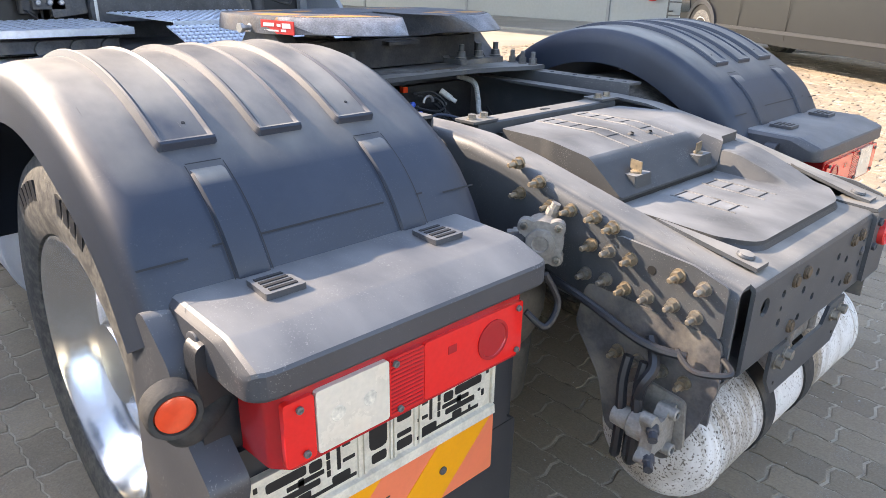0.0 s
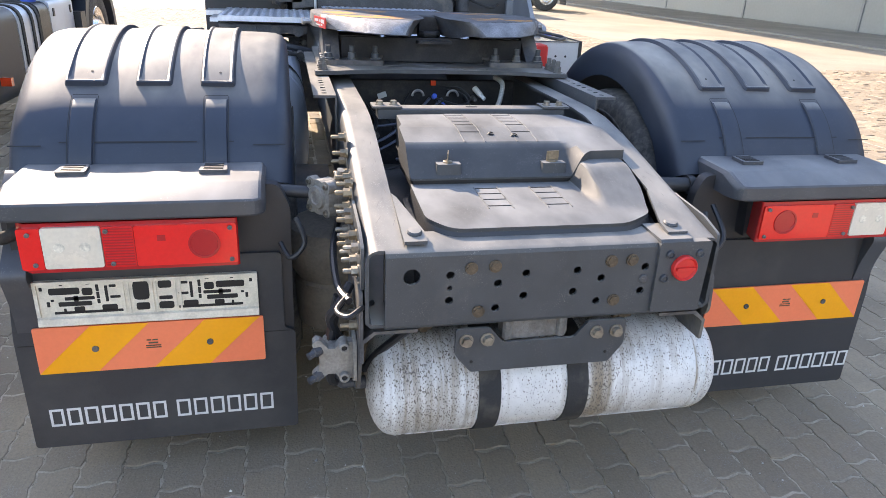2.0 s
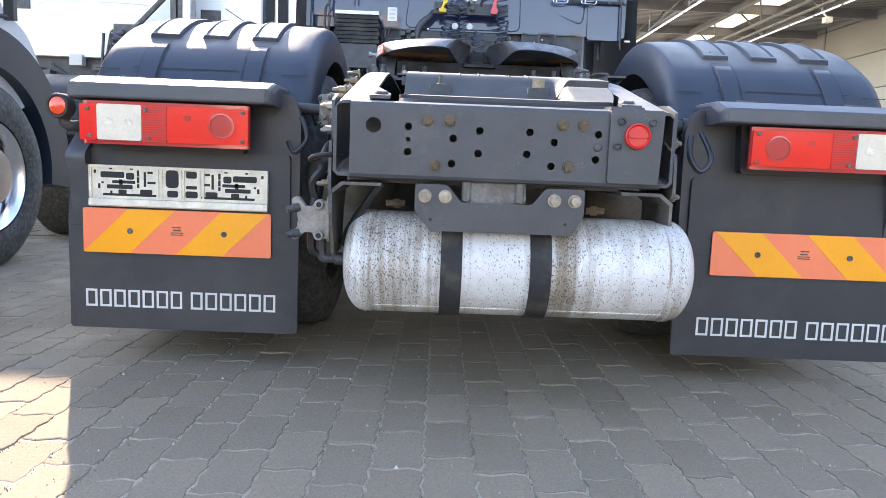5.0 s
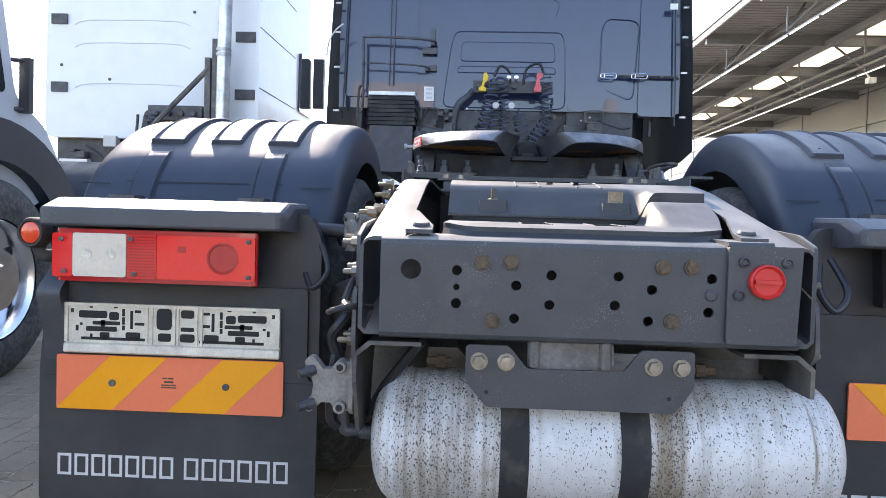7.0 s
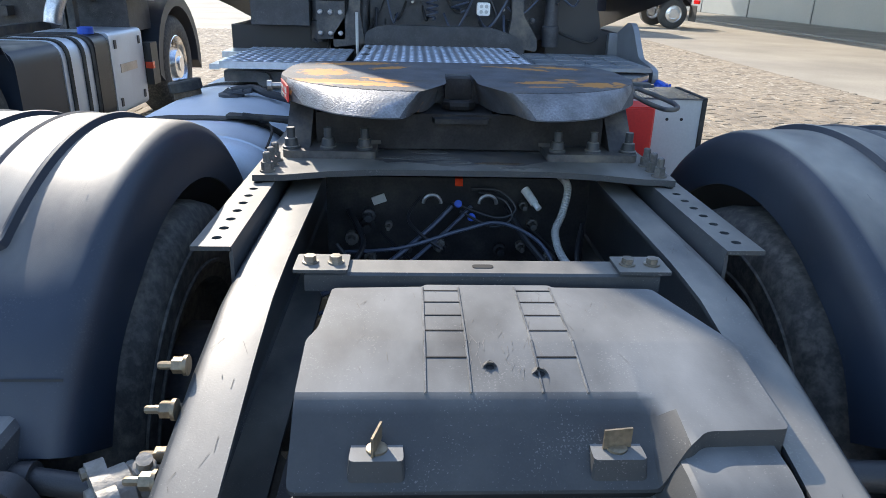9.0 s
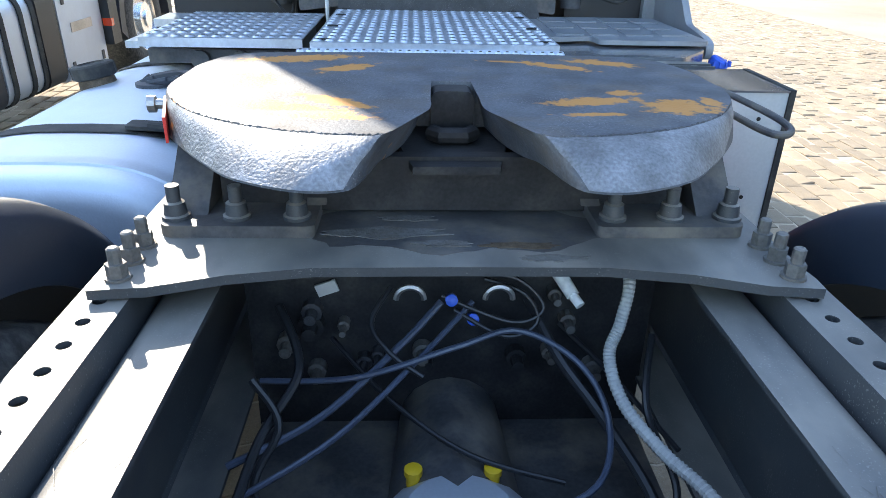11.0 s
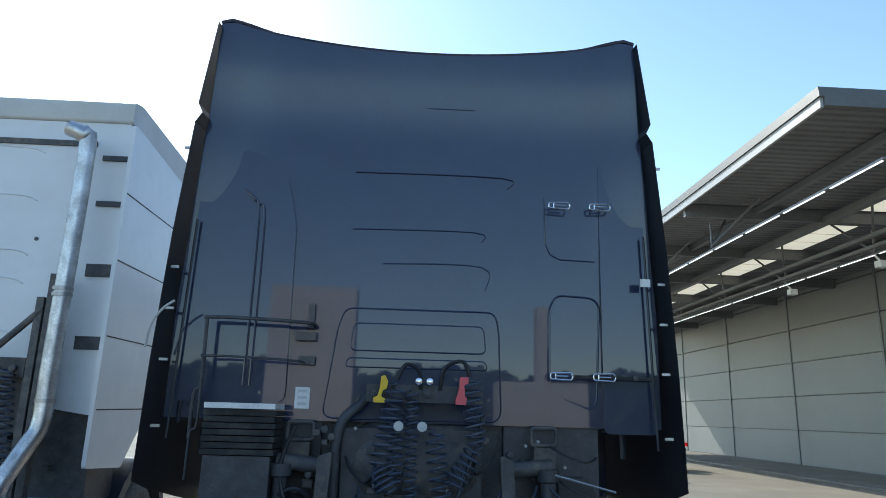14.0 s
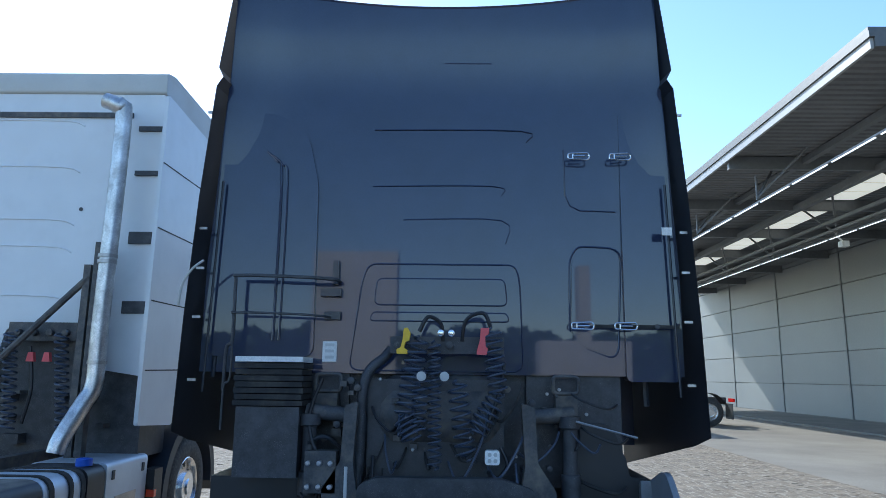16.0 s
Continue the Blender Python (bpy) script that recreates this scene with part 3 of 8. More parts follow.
    prism(bm, [(x + 0.0115 * math.cos(radians(60 * i)), z + 0.0115 * math.sin(radians(60 * i))) for i in range(6)], 'y', -0.0085, -0.004)
    part("rusty_bolt", bm, M_RUST, cross)
bm = NB()
lathe(bm, [(-0.004, 0.011), (0.003, 0.011), (0.005, 0.008)], (0.227, 0, 0.708), (0, -1, 0), 14)
part("plug", bm, M_BLACK, cross)
cross.location.y = 0.008

# gussets on the crossmember
for s in (-1, 1):
    bm = NB()
    prism(bm, [(s * 0.335, 0.03), (s * 0.285, 0.03), (s * 0.285, 0.07), (s * 0.325, 0.22), (s * 0.335, 0.24)], 'z', 0.806, 0.814)
    for v in bm.verts:
        v.co.z += (v.co.y - 0.03) * 0.2
    g = part("gusset", bm, M_FRAME, truck)
    bm = NB()
    lathe(bm, [(0, 0.017), (0.004, 0.017), (0.008, 0.014), (0.009, 0.003)], (s * 0.308, 0.065, 0.820), (0, -0.2, 1), 18)
    part("button_bolt", bm, M_FRAME, g)

# brackets under the tail, left and right
for s in (-1, 1):
    bm = NB()
    low = [(0.27, 0.52), (0.24, 0.41), (0.10, 0.40), (0.05, 0.50)] if s < 0 else [(0.27, 0.58), (0.05, 0.575)]
    prism(bm, rounded([(0.03, 0.70), (0.32, 0.72), (0.34, 0.62)] + low + [(0.02, 0.60)], 0.02), 'x', s * 0.424, s * 0.432)
    part("side_bracket", bm, M_FRAME_DARK, truck, "black steel plate bolted to the rail")
    bm = NB()
    prism(bm, [(s * 0.30, 0.60), (s * 0.40, 0.60), (s * 0.43, 0.575), (s * 0.43, 0.52), (s * 0.422, 0.52), (s * 0.422, 0.57), (s * 0.395, 0.592), (s * 0.30, 0.592)], 'y', 0.03, 0.26)
    part("fold_bracket", bm, M_FRAME_DARK, truck)

# bolts on the outside of the rails
BOLTS = [(0.526, 0.925), (0.467, 0.896), (0.518, 0.860), (0.433, 0.852), (0.382, 0.855), (0.323, 0.856), (0.276, 0.848), (0.321, 0.799), (0.277, 0.799), (0.229, 0.796), (0.327, 0.735), (0.278, 0.738), (0.234, 0.733),
         (0.184, 0.733), (0.131, 0.735), (0.129, 0.795), (0.078, 0.786), (0.085, 0.727)]
LOW = [(0.230, 0.598), (0.182, 0.596), (0.132, 0.596), (0.084, 0.591)]
nut = mesh_of("nut_with_stud", hexbolt(0.0112, 0.015, 0.020, 0.0058, 0.0142), M_YZINC)
# darker copy for the right rail, whose bolts stand in shade
nut_d = mesh_of("nut_dark", hexbolt(0.014, 0.016, 0.012, 0.007, 0.018), M_CAST)
nut_z = mesh_of("nut_plain", hexbolt(0.0112, 0.014, 0.018, 0.0058, 0.0142), M_ZINC)
for s in (-1, 1):                       # doubling plate at the rail's tail
    bm = NB()
    prism(bm, rounded([(0.035, 0.70), (0.035, 0.80), (0.105, 0.822), (0.26, 0.835), (0.34, 0.78), (0.35, 0.70), (0.20, 0.695)], 0.008, 2), 'x', s * 0.4205, s * 0.4275)
    dbl = part("doubling_plate", soften(bm, 0.0015, 1), M_FRAME, truck)
    bm = NB()
    lathe(bm, [(0, 0.009), (0.0008, 0.009)], (s * 0.4277, 0.184, 0.788), (s, 0, 0), 14)
    part("bolt_hole", bm, M_DEEP_BLACK, dbl)
for s in (-1, 1):
    for i, (y, z) in enumerate(BOLTS + LOW):
        if s > 0 and i in (0, 1, 2, 3, 4, 5, 6, 15, 16):
            continue                    # left out where shade hides the bolts
        o = part("frame_bolt", nut_d if s > 0 else nut if i < 8 or i % 3 == 0 else nut_z, None, truck)
        o.matrix_basis = pose(s * ((0.4205 if i < 6 else 0.4275) if i < len(BOLTS) else 0.432), y, z, i * 17, 0, 0 if s > 0 else 180)
# crosswise beam behind the box, with bolts
bm = NB()
prism(bm, [(0.767, 0.923), (0.767, 0.951), (0.772, 0.955), (0.827, 0.955), (0.832, 0.951), (0.832, 0.923)], 'x', -0.30, 0.30)
beam = part("box_beam", bm, M_FRAME, truck, "grey steel beam between the rails")
for s in (-1, 1):
    bm = NB()
    prism(bm, rounded([(s * 0.318, 0.764), (s * 0.228, 0.764), (s * 0.228, 0.834), (s * 0.318, 0.834)], 0.004), 'z', 0.956, 0.962)
    part("end_pad", bm, M_FRAME, beam)
    for x in (0.293, 0.25):
        bm = NB()
        lathe(bm, [(0, 0.014), (0.003, 0.014)], (s * x, 0.797, 0.962), (0, 0, 1), 12)
        prism(bm, [(s * x + 0.0105 * math.cos(radians(60 * i)), 0.797 + 0.0105 * math.sin(radians(60 * i))) for i in range(6)], 'z', 0.965, 0.975)
        part("hex_bolt", bm, M_ZINC, beam)
bm = NB()
prism(bm, rounded([(-0.018, 0.792), (0.018, 0.792), (0.018, 0.807), (-0.018, 0.807)], 0.007), 'z', 0.9545, 0.9562)
part("slot", bm, M_DEEP_BLACK, beam)

# ---- battery box with its lid between the rails ----
box_thing = part("battery_box", soften((lambda b: (box(b, -0.300, 0.305, 0.08, 0.755, 0.60, 0.765), b)[1])(NB()), 0.02), M_BLACK, truck, "black box between the rails under a grey lid")
LOWER = rounded([(-0.272, 0.39), (-0.277, 0.11), (-0.225, 0.05), (0.210, 0.05), (0.293, 0.102), (0.322, 0.22), (0.332, 0.425), (0.25, 0.415), (0.205, 0.385)], 0.03, 5)
def soft_step(v):
    v = min(1, max(0, v))
    return v * v * (3 - 2 * v)


def low_z(x, y):
    """Height of the lower lid's top: nearly flat, rising at the right into a lobe with a steep left flank."""
    base = 0.828 + (y - 0.12) * 0.03 if y > 0.12 else 0.828 - (0.12 - y) * 0.14
    return base + 0.055 * soft_step((x - 0.168) / 0.034) * min(1, max(0, (y - 0.16) / 0.17))


def tilt_low(bm, flat):
    for v in bm.verts:
        v.co.z += low_z(0 if flat else v.co.x, v.co.y) - 0.811


bm = NB()
LID_TOP = [(x * 0.975, 0.39 + (y - 0.39) * 0.925) for x, y in LOWER]
prism(bm, LID_TOP, 'z', 0.799, 0.811)
soften(bm, 0.005, 3)
for k in range(12):
    bmesh.ops.bisect_plane(bm, geom=list(bm.verts) + list(bm.edges) + list(bm.faces), plane_co=(0.155 + k * 0.006, 0, 0), plane_no=(1, 0, 0))
    bmesh.ops.bisect_plane(bm, geom=list(bm.verts) + list(bm.edges) + list(bm.faces), plane_co=(0, 0.12 + k * 0.025, 0), plane_no=(0, 1, 0))
tilt_low(bm, False)
part("lower_lid", bm, M_LID, box_thing, "dusty grey plastic lid", 24)
bm = NB()
prism(bm, [(x * 1.045 - 0.001, y if y > 0.3 else y - 0.012) for x, y in LOWER], 'z', 0.752, 0.771)
tilt_low(bm, True)
soften(bm, 0.006, 2)
part("lid_rim", bm, M_PLASTIC_CLEAN, box_thing)
# side wall of the lower lid, coloured darker because it is unlit
bm = NB()
prism(bm, LOWER, 'z', 0.765, 0.8035)
for v in bm.verts:
    if v.co.z > 0.79:
        v.co.x, v.co.y = v.co.x * 0.972, 0.39 + (v.co.y - 0.39) * 0.922
tilt_low(bm, True)
part("lid_skirt", bm, M_PLASTIC_CLEAN, box_thing)
bm = NB()
UP = [(-0.268, 0.364), (0.175, 0.364), (0.212, 0.374), (0.232, 0.392), (0.338, 0.395), (0.335, 0.56), (0.275, 0.738), (0.11, 0.742), (0.105, 0.75), (-0.10, 0.75), (-0.105, 0.742), (-0.25, 0.735), (-0.256, 0.60), (-0.268, 0.565)]
prism(bm, rounded(UP, 0.010, 3), 'z', 0.847, 0.943)


def lid_z(y, x=0.0):
    """Height of the upper lid: flat, then a slope, then (but at the right) a steep face towards the tail."""
    top = 0.943 - max(0, 0.56 - y) * 0.17
    steep = 0.925 - max(0, 0.455 - y) * 0.80
    k = soft_step((x - 0.170) / 0.045)
    return top if y > 0.455 else steep * (1 - k) + top * k


soften(bm, 0.004, 1, 50)
for yc in (0.60, 0.565, 0.555, 0.46, 0.45, 0.43, 0.40, 0.38):
    bmesh.ops.bisect_plane(bm, geom=list(bm.verts) + list(bm.edges) + list(bm.faces), plane_co=(0, yc, 0), plane_no=(0, 1, 0))
for k in range(7):
    bmesh.ops.bisect_plane(bm, geom=list(bm.verts) + list(bm.edges) + list(bm.faces), plane_co=(0.166 + k * 0.0085, 0, 0), plane_no=(1, 0, 0))
for v in bm.verts:
    if v.co.z > 0.9:
        v.co.z += lid_z(v.co.y, v.co.x) - 0.943
upper = part("upper_lid", bm, M_LID, box_thing, "dusty grey plastic lid", 16)
# black band added for the shaded gap under the upper lid
bm = NB()
prism(bm, rounded([(x * 0.98, 0.55 + (y - 0.55) * 0.97) for x, y in UP], 0.010, 3), 'z', 0.825, 0.848)
part("lid_gasket", bm, M_DEEP_BLACK, box_thing)
for x in (-0.163, 0.128):
    bm = NB()
    prism(bm, rounded([(x - 0.037, 0.370), (x + 0.037, 0.370), (x + 0.034, 0.435), (x - 0.034, 0.435)], 0.008, 3), 'z', 0.845, 0.886)
    for v in bm.verts:
        if v.co.z > 0.88:
            v.co.x += (x - v.co.x) * 0.12
            v.co.y += 0.006 if v.co.y < 0.38 else 0
    soften(bm, 0.004, 2)
    boss = part("latch_boss", bm, M_LID, box_thing)
    bm = NB()
    lathe(bm, [(0, 0.013), (0.004, 0.013), (0.006, 0.009), (0.006, 0.004)], (x, 0.398, 0.885), (0, 0, 1), 16)
    a = radians(75 if x < 0 else 8)
    dx, dy = math.cos(a) * 0.018, math.sin(a) * 0.018
    prism(bm, [(x - dx - dy * 0.08, 0.398 - dy + dx * 0.08), (x + dx - dy * 0.08, 0.398 + dy + dx * 0.08), (x + dx + dy * 0.08, 0.398 + dy - dx * 0.08), (x - dx + dy * 0.08, 0.398 - dy - dx * 0.08)], 'z', 0.887, 0.914)
    part("wing_latch", bm, M_YZINC, boss, "yellow zinc wing latch")
# ladder-like grooves in the lids: rungs as black strips, ridges paler for highlights
def groove(x0, x1, y0, y1, zf, parent):
    bm = NB()
    vs = [bm.verts.new((x, y, zf(y) + 0.0012)) for x, y in ((x0, y0), (x1, y0), (x1, y1), (x0, y1))]
    f = bm.faces.new(vs)
    e = bmesh.ops.extrude_face_region(bm, geom=[f])
    for v in [g for g in e["geom"] if isinstance(g, bmesh.types.BMVert)]:
        v.co.z -= 0.006
    part("groove", bm, M_DEEP_BLACK, parent)
def ridge(xm, y0, y1, zf, parent):
    bm = NB()
    a = [bm.verts.new((xm + dx, y0, zf(y0) + dz)) for dx, dz in ((-0.0022, -0.001), (-0.0009, 0.0021), (0.0009, 0.0021), (0.0022, -0.001))]
    b = [bm.verts.new((xm + dx, y1, zf(y1) + dz)) for dx, dz in ((-0.0022, -0.001), (-0.0009, 0.0021), (0.0009, 0.0021), (0.0022, -0.001))]
    for k in range(3):
        bm.faces.new((a[k], a[k + 1], b[k + 1], b[k]))
    bm.faces.new(a[::-1])
    bm.faces.new(b)
    part("ridge", bm, M_LID_HIGHLIGHT, parent)
for xc in (-0.075, 0.075):
    for k, y in enumerate((0.725, 0.683, 0.638, 0.590, 0.525)):
        groove(xc - 0.028, xc + 0.028, y, y + 0.0026, lid_z, upper)
    for sx in (-0.029, 0.029):
        for y0, y1 in ((0.560, 0.738), (0.457, 0.559)):
            ridge(xc + sx, y0, y1, lid_z, upper)
    for y in (0.325, 0.285, 0.243, 0.198):
        groove(xc - 0.030, xc + 0.030, y, y + 0.003, lambda q: low_z(0, q), box_thing)
    for sx in (-0.031, 0.031):
        ridge(xc + sx, 0.180, 0.335, lambda q: low_z(0, q), box_thing)
bm = NB()
box(bm, -0.06, 0.055, 0.034, 0.040, 0.760, 0.766)
part("lid_slot", bm, M_DEEP_BLACK, box_thing)
for x, y, w in ((-0.018, 0.505, 0.010), (0.047, 0.492, 0.011)):     # torn dents in the upper lid
    bm = NB()
    for k in range(8):
        a, b = math.pi * k / 8, math.pi * (k + 1) / 8
        q = [(x + w * math.cos(t) * f, y + w * 1.3 * math.sin(t) * f) for t, f in ((a, 1.0), (b, 1.0), (b, 0.45), (a, 0.45))]
        bm.faces.new([bm.verts.new((u, v, lid_z(v) + h)) for (u, v), h in zip(q, (0.001, 0.001, 0.007, 0.007))])
    part("torn_flap", bm, M_LID, upper)
    bm = NB()
    bm.faces.new([bm.verts.new((x + 0.6 * w * math.cos(math.tau * k / 10), y + 0.5 * w * math.sin(math.tau * k / 10), lid_z(y + 0.5 * w * math.sin(math.tau * k / 10)) + 0.0012)) for k in range(10)])
    part("puncture", bm, M_DEEP_BLACK, upper)

srng = random.Random(21)
for k in range(60):                     # pale scratches on the lid
    x, y = (srng.uniform(-0.05, 0.07), srng.uniform(0.49, 0.57)) if k < 24 else (srng.uniform(-0.23, 0.23), srng.uniform(0.47, 0.72))
    q, ln = srng.uniform(-0.5, 0.5), srng.uniform(0.006, 0.025)
    bm = NB()
    vs = [bm.verts.new((x + a, y + b, lid_z(y + b) + 0.0006)) for a, b in ((0, 0), (0.0007, 0), (q * ln + 0.0007, ln), (q * ln, ln))]
    bm.faces.new(vs)
    part("scratch", bm, M_CAST, upper)

# ---- air tank across the tail ----
TC = Vector((0.06, 0.158, 0.388))
bm = NB()
R, L = 0.136, 0.465
prof = []
for k in range(9):
    a = math.pi / 2 * k / 8
    prof.append((-L + 0.060 - 0.060 * math.cos(a), R * math.sin(a) ** 0.8))
prof += [(-L + 0.062, R + 0.0022), (-L + 0.066, R + 0.0022), (-L + 0.068, R), (-L + 0.072, R), (-L + 0.074, R + 0.0022), (-L + 0.078, R + 0.0022), (-L + 0.080, R)]
prof += [(-h, r) for h, r in prof[::-1]]
lathe(bm, prof, TC, (1, 0, 0), 56)
tank = part("air_tank", bm, M_TANK, truck, "white air tank with chipped paint and brown stains")
for x in (-0.118, 0.108):
    bm = NB()
    lathe(bm, [(-0.027, R + 0.001), (-0.027, R + 0.005), (0.027, R + 0.005), (0.027, R + 0.001)], (x, TC.y, TC.z), (1, 0, 0), 48)
    part("strap", bm, M_RUBBER, tank, "black rubber-lined strap")
bm = NB()
lathe(bm, [(0, 0.017), (0.03, 0.017), (0.032, 0.012), (0.05, 0.012)], (TC.x - L + 0.004, TC.y, TC.z), (-1, 0, 0), 14)
tube(bm, smooth_line([(TC.x - L - 0.045, TC.y, TC.z), (TC.x - L - 0.062, TC.y, TC.z + 0.01), (TC.x - L - 0.062, TC.y, TC.z + 0.08)], 4), 0.014, 10)
part("elbow_fitting", bm, M_BLACK, tank)
bm = NB()                               # lengthwise weld low on the tank
tube(bm, [(TC.x - L + 0.09, TC.y - R * math.cos(radians(50)), TC.z - R * math.sin(radians(50))), (TC.x + L - 0.09, TC.y - R * math.cos(radians(50)), TC.z - R * math.sin(radians(50)))], 0.0022, 6)
part("weld_seam", bm, M_TANK, tank)
bm = NB()
prism(bm, rounded([(-0.215, 0.602), (-0.135, 0.602), (-0.100, 0.560), (0.075, 0.560), (0.108, 0.602), (0.205, 0.602), (0.205, 0.535), (0.170, 0.487), (-0.175, 0.487), (-0.215, 0.535)], 0.008, 3), 'y', 0.012, 0.020)
holder = part("tank_hanger", soften(bm, 0.0015, 1), M_FRAME, truck, "dark grey steel hanger plate of the air tank")
for x, z in ((-0.190, 0.573), (-0.140, 0.573), (0.130, 0.573), (0.180, 0.573)):
    bm = NB()
    lathe(bm, [(0, 0.0165), (0.004, 0.0165)], (x, 0.012, z), (0, -1, 0), 16)
    prism(bm, [(x + 0.012 * math.cos(radians(60 * i + 10)), z + 0.012 * math.sin(radians(60 * i + 10))) for i in range(6)], 'y', -0.004, 0.009)
    part("hex_bolt", bm, M_ZINC, holder)
for x in (-0.175, 0.16):
    bm = NB()
    lathe(bm, [(0, 0.004), (0.001, 0.004)], (x, 0.0118, 0.515), (0, -1, 0), 10)
    part("bolt_hole", bm, M_DEEP_BLACK, holder)
bm = NB()
prism(bm, rounded([(-0.10, 0.612), (0.06, 0.612), (0.062, 0.56), (-0.095, 0.558)], 0.01), 'y', 0.03, 0.07)
for x in (-0.088, 0.045):
    lathe(bm, [(0, 0.012), (0.05, 0.012)], (x, 0.03, 0.563), (0, 0, 1), 10)
part("cast_block", soften(bm, 0.004, 1), M_CAST, truck, "brown dusty cast bracket")
for s, x in ((-1, -0.245), (1, 0.235)):
    bm = NB()
    tube(bm, [(x, 0.14, 0.545), (x + s * 0.05, 0.14, 0.545)], 0.009, 8)
    prism(bm, [(0.14 + 0.014 * math.cos(radians(60 * i)), 0.545 + 0.014 * math.sin(radians(60 * i))) for i in range(6)], 'x', x + s * 0.012, x + s * 0.03)
    part("strap_bolt", bm, M_RUST, tank)

# valve blocks on the left bracket
def valve(c, r, turn, label):
    def put(bm):
        bm.transform(Matrix.Translation(c) @ Matrix.Rotation(radians(turn), 4, 'Z'))
        return bm
    lobes = []
    for k in range(48):
        a = math.tau * k / 48
        q = r * (0.80 + 0.26 * max(0, math.cos(4 * (a - math.pi / 4))) ** 0.8)
        lobes.append((q * math.cos(a), q * math.sin(a)))
    bm = NB()
    prism(bm, lobes, 'y', -0.012, 0.010)
    soften(bm, 0.003, 2)
    lathe(bm, [(0.005, r * 0.78), (0.030, r * 0.80), (0.034, r * 0.70), (0.060, r * 0.70), (0.064, r * 0.55), (0.090, r * 0.5)], (0, 0, 0), (0, 1, 0), 24)
    lathe(bm, [(0.008, r * 0.55), (0.020, r * 0.50), (0.022, r * 0.30), (0.019, r * 0.26), (0.019, 0.001)], (0, 0, 0), (0, -1, 0), 20)
    for q in range(3):                  # ports round the body
        a = radians(70 + 115 * q)
        lathe(bm, [(r * 0.5, 0.014), (r * 1.02, 0.014), (r * 1.04, 0.010), (r * 1.25, 0.010)], (0, 0.045, 0), (math.cos(a), 0, math.sin(a)), 10)
    v = part("air_valve", put(bm), M_VALVE, truck, label)
    for k in range(4):
        a = math.pi / 4 + math.pi / 2 * k
        bm = NB()
        lathe(bm, [(0.010, 0.0085), (0.018, 0.0085), (0.019, 0.005), (0.014, 0.004)], (r * 0.84 * math.cos(a), 0, r * 0.84 * math.sin(a)), (0, -1, 0), 8)
        part("bolt", put(bm), M_ZINC, v)
    return v
def lobe(c, r, a0, a1, n=7):
    return [(c[0] + r * math.cos(radians(a0 + (a1 - a0) * k / n)), c[1] + r * math.sin(radians(a0 + (a1 - a0) * k / n))) for k in range(n + 1)]


bm = NB()                               # body with four lugs and hollow sides
prism(bm, [(-0.434, 0.546)] + lobe((-0.462, 0.537), 0.013, 45, 150) + [(-0.482, 0.531), (-0.498, 0.531)] + lobe((-0.522, 0.543), 0.012, 60, 200) + [(-0.522, 0.520), (-0.517, 0.498), (-0.520, 0.476)]
      + lobe((-0.524, 0.456), 0.012, 130, 280) + [(-0.500, 0.464), (-0.482, 0.464)] + lobe((-0.462, 0.457), 0.013, 200, 315) + [(-0.434, 0.449)], 'y', 0.086, 0.112)
soften(bm, 0.003, 1)
casting = part("cast_bracket", bm, M_VALVE, truck, "dusty cast aluminium bracket with four lugs")
bm = NB()
prism(bm, rounded([(0.062, 0.452), (0.10, 0.438), (0.185, 0.450), (0.195, 0.545), (0.15, 0.566), (0.072, 0.556)], 0.012, 3), 'x', -0.442, -0.434)
part("base_plate", soften(bm, 0.002, 1), M_VALVE, casting)
for z in (0.537, 0.457):
    bm = NB()
    lathe(bm, [(0, 0.0125), (0.012, 0.0125), (0.014, 0.0105), (0.014, 0.0072), (-0.004, 0.0068)], (-0.462, 0.086, z), (0, -1, 0), 16)
    part("boss", bm, M_VALVE, casting)
    bm = NB()
    lathe(bm, [(0, 0.007), (0.0006, 0.007)], (-0.462, 0.0765, z), (0, -1, 0), 12)
    part("bore", bm, M_DEEP_BLACK, casting)
for z in (0.528, 0.462):
    bm = NB()
    lathe(bm, [(0, 0.012), (0.016, 0.012), (0.018, 0.009), (0.034, 0.009)], (-0.516, 0.092, z), (-0.8, -0.5, -0.2), 10)
    part("fitting", bm, M_BLACK, casting)
bm = NB()
lathe(bm, [(0, 0.030), (0.035, 0.030), (0.040, 0.024), (0.075, 0.022), (0.08, 0.012)], (-0.487, 0.112, 0.497), (0, 1, 0), 18)
part("valve_body", bm, M_VALVE, casting)
for y in (0.150, 0.185):
    bm = NB()
    tube(bm, smooth_line([(-0.468, y, 0.62), (-0.480, y, 0.57), (-0.490, y - 0.01, 0.50), (-0.492, y - 0.01, 0.42), (-0.478, y, 0.40)], 5), 0.011, 8)
    part("air_line", bm, M_CABLE, casting, "black air line")
v = valve((-0.492, 0.40, 0.80), 0.058, -55, "dirty cast levelling valve on the rail")
bm = NB()
tube(bm, [(-0.50, 0.43, 0.80), (-0.70, 0.46, 0.81)], 0.017, 12)
lathe(bm, [(0, 0.024), (0.02, 0.024)], (-0.60, 0.445, 0.805), (-1, 0, 0), 14)
part("support_tube", bm, M_PLASTIC_CLEAN, v)
bm = NB()
tube(bm, [(0.42, 0.45, 0.80), (0.66, 0.45, 0.79)], 0.022, 12)
lathe(bm, [(0, 0.028), (0.02, 0.028)], (0.58, 0.45, 0.793), (1, 0, 0), 14)
part("fender_support_tube", bm, M_PLASTIC_CLEAN, truck)
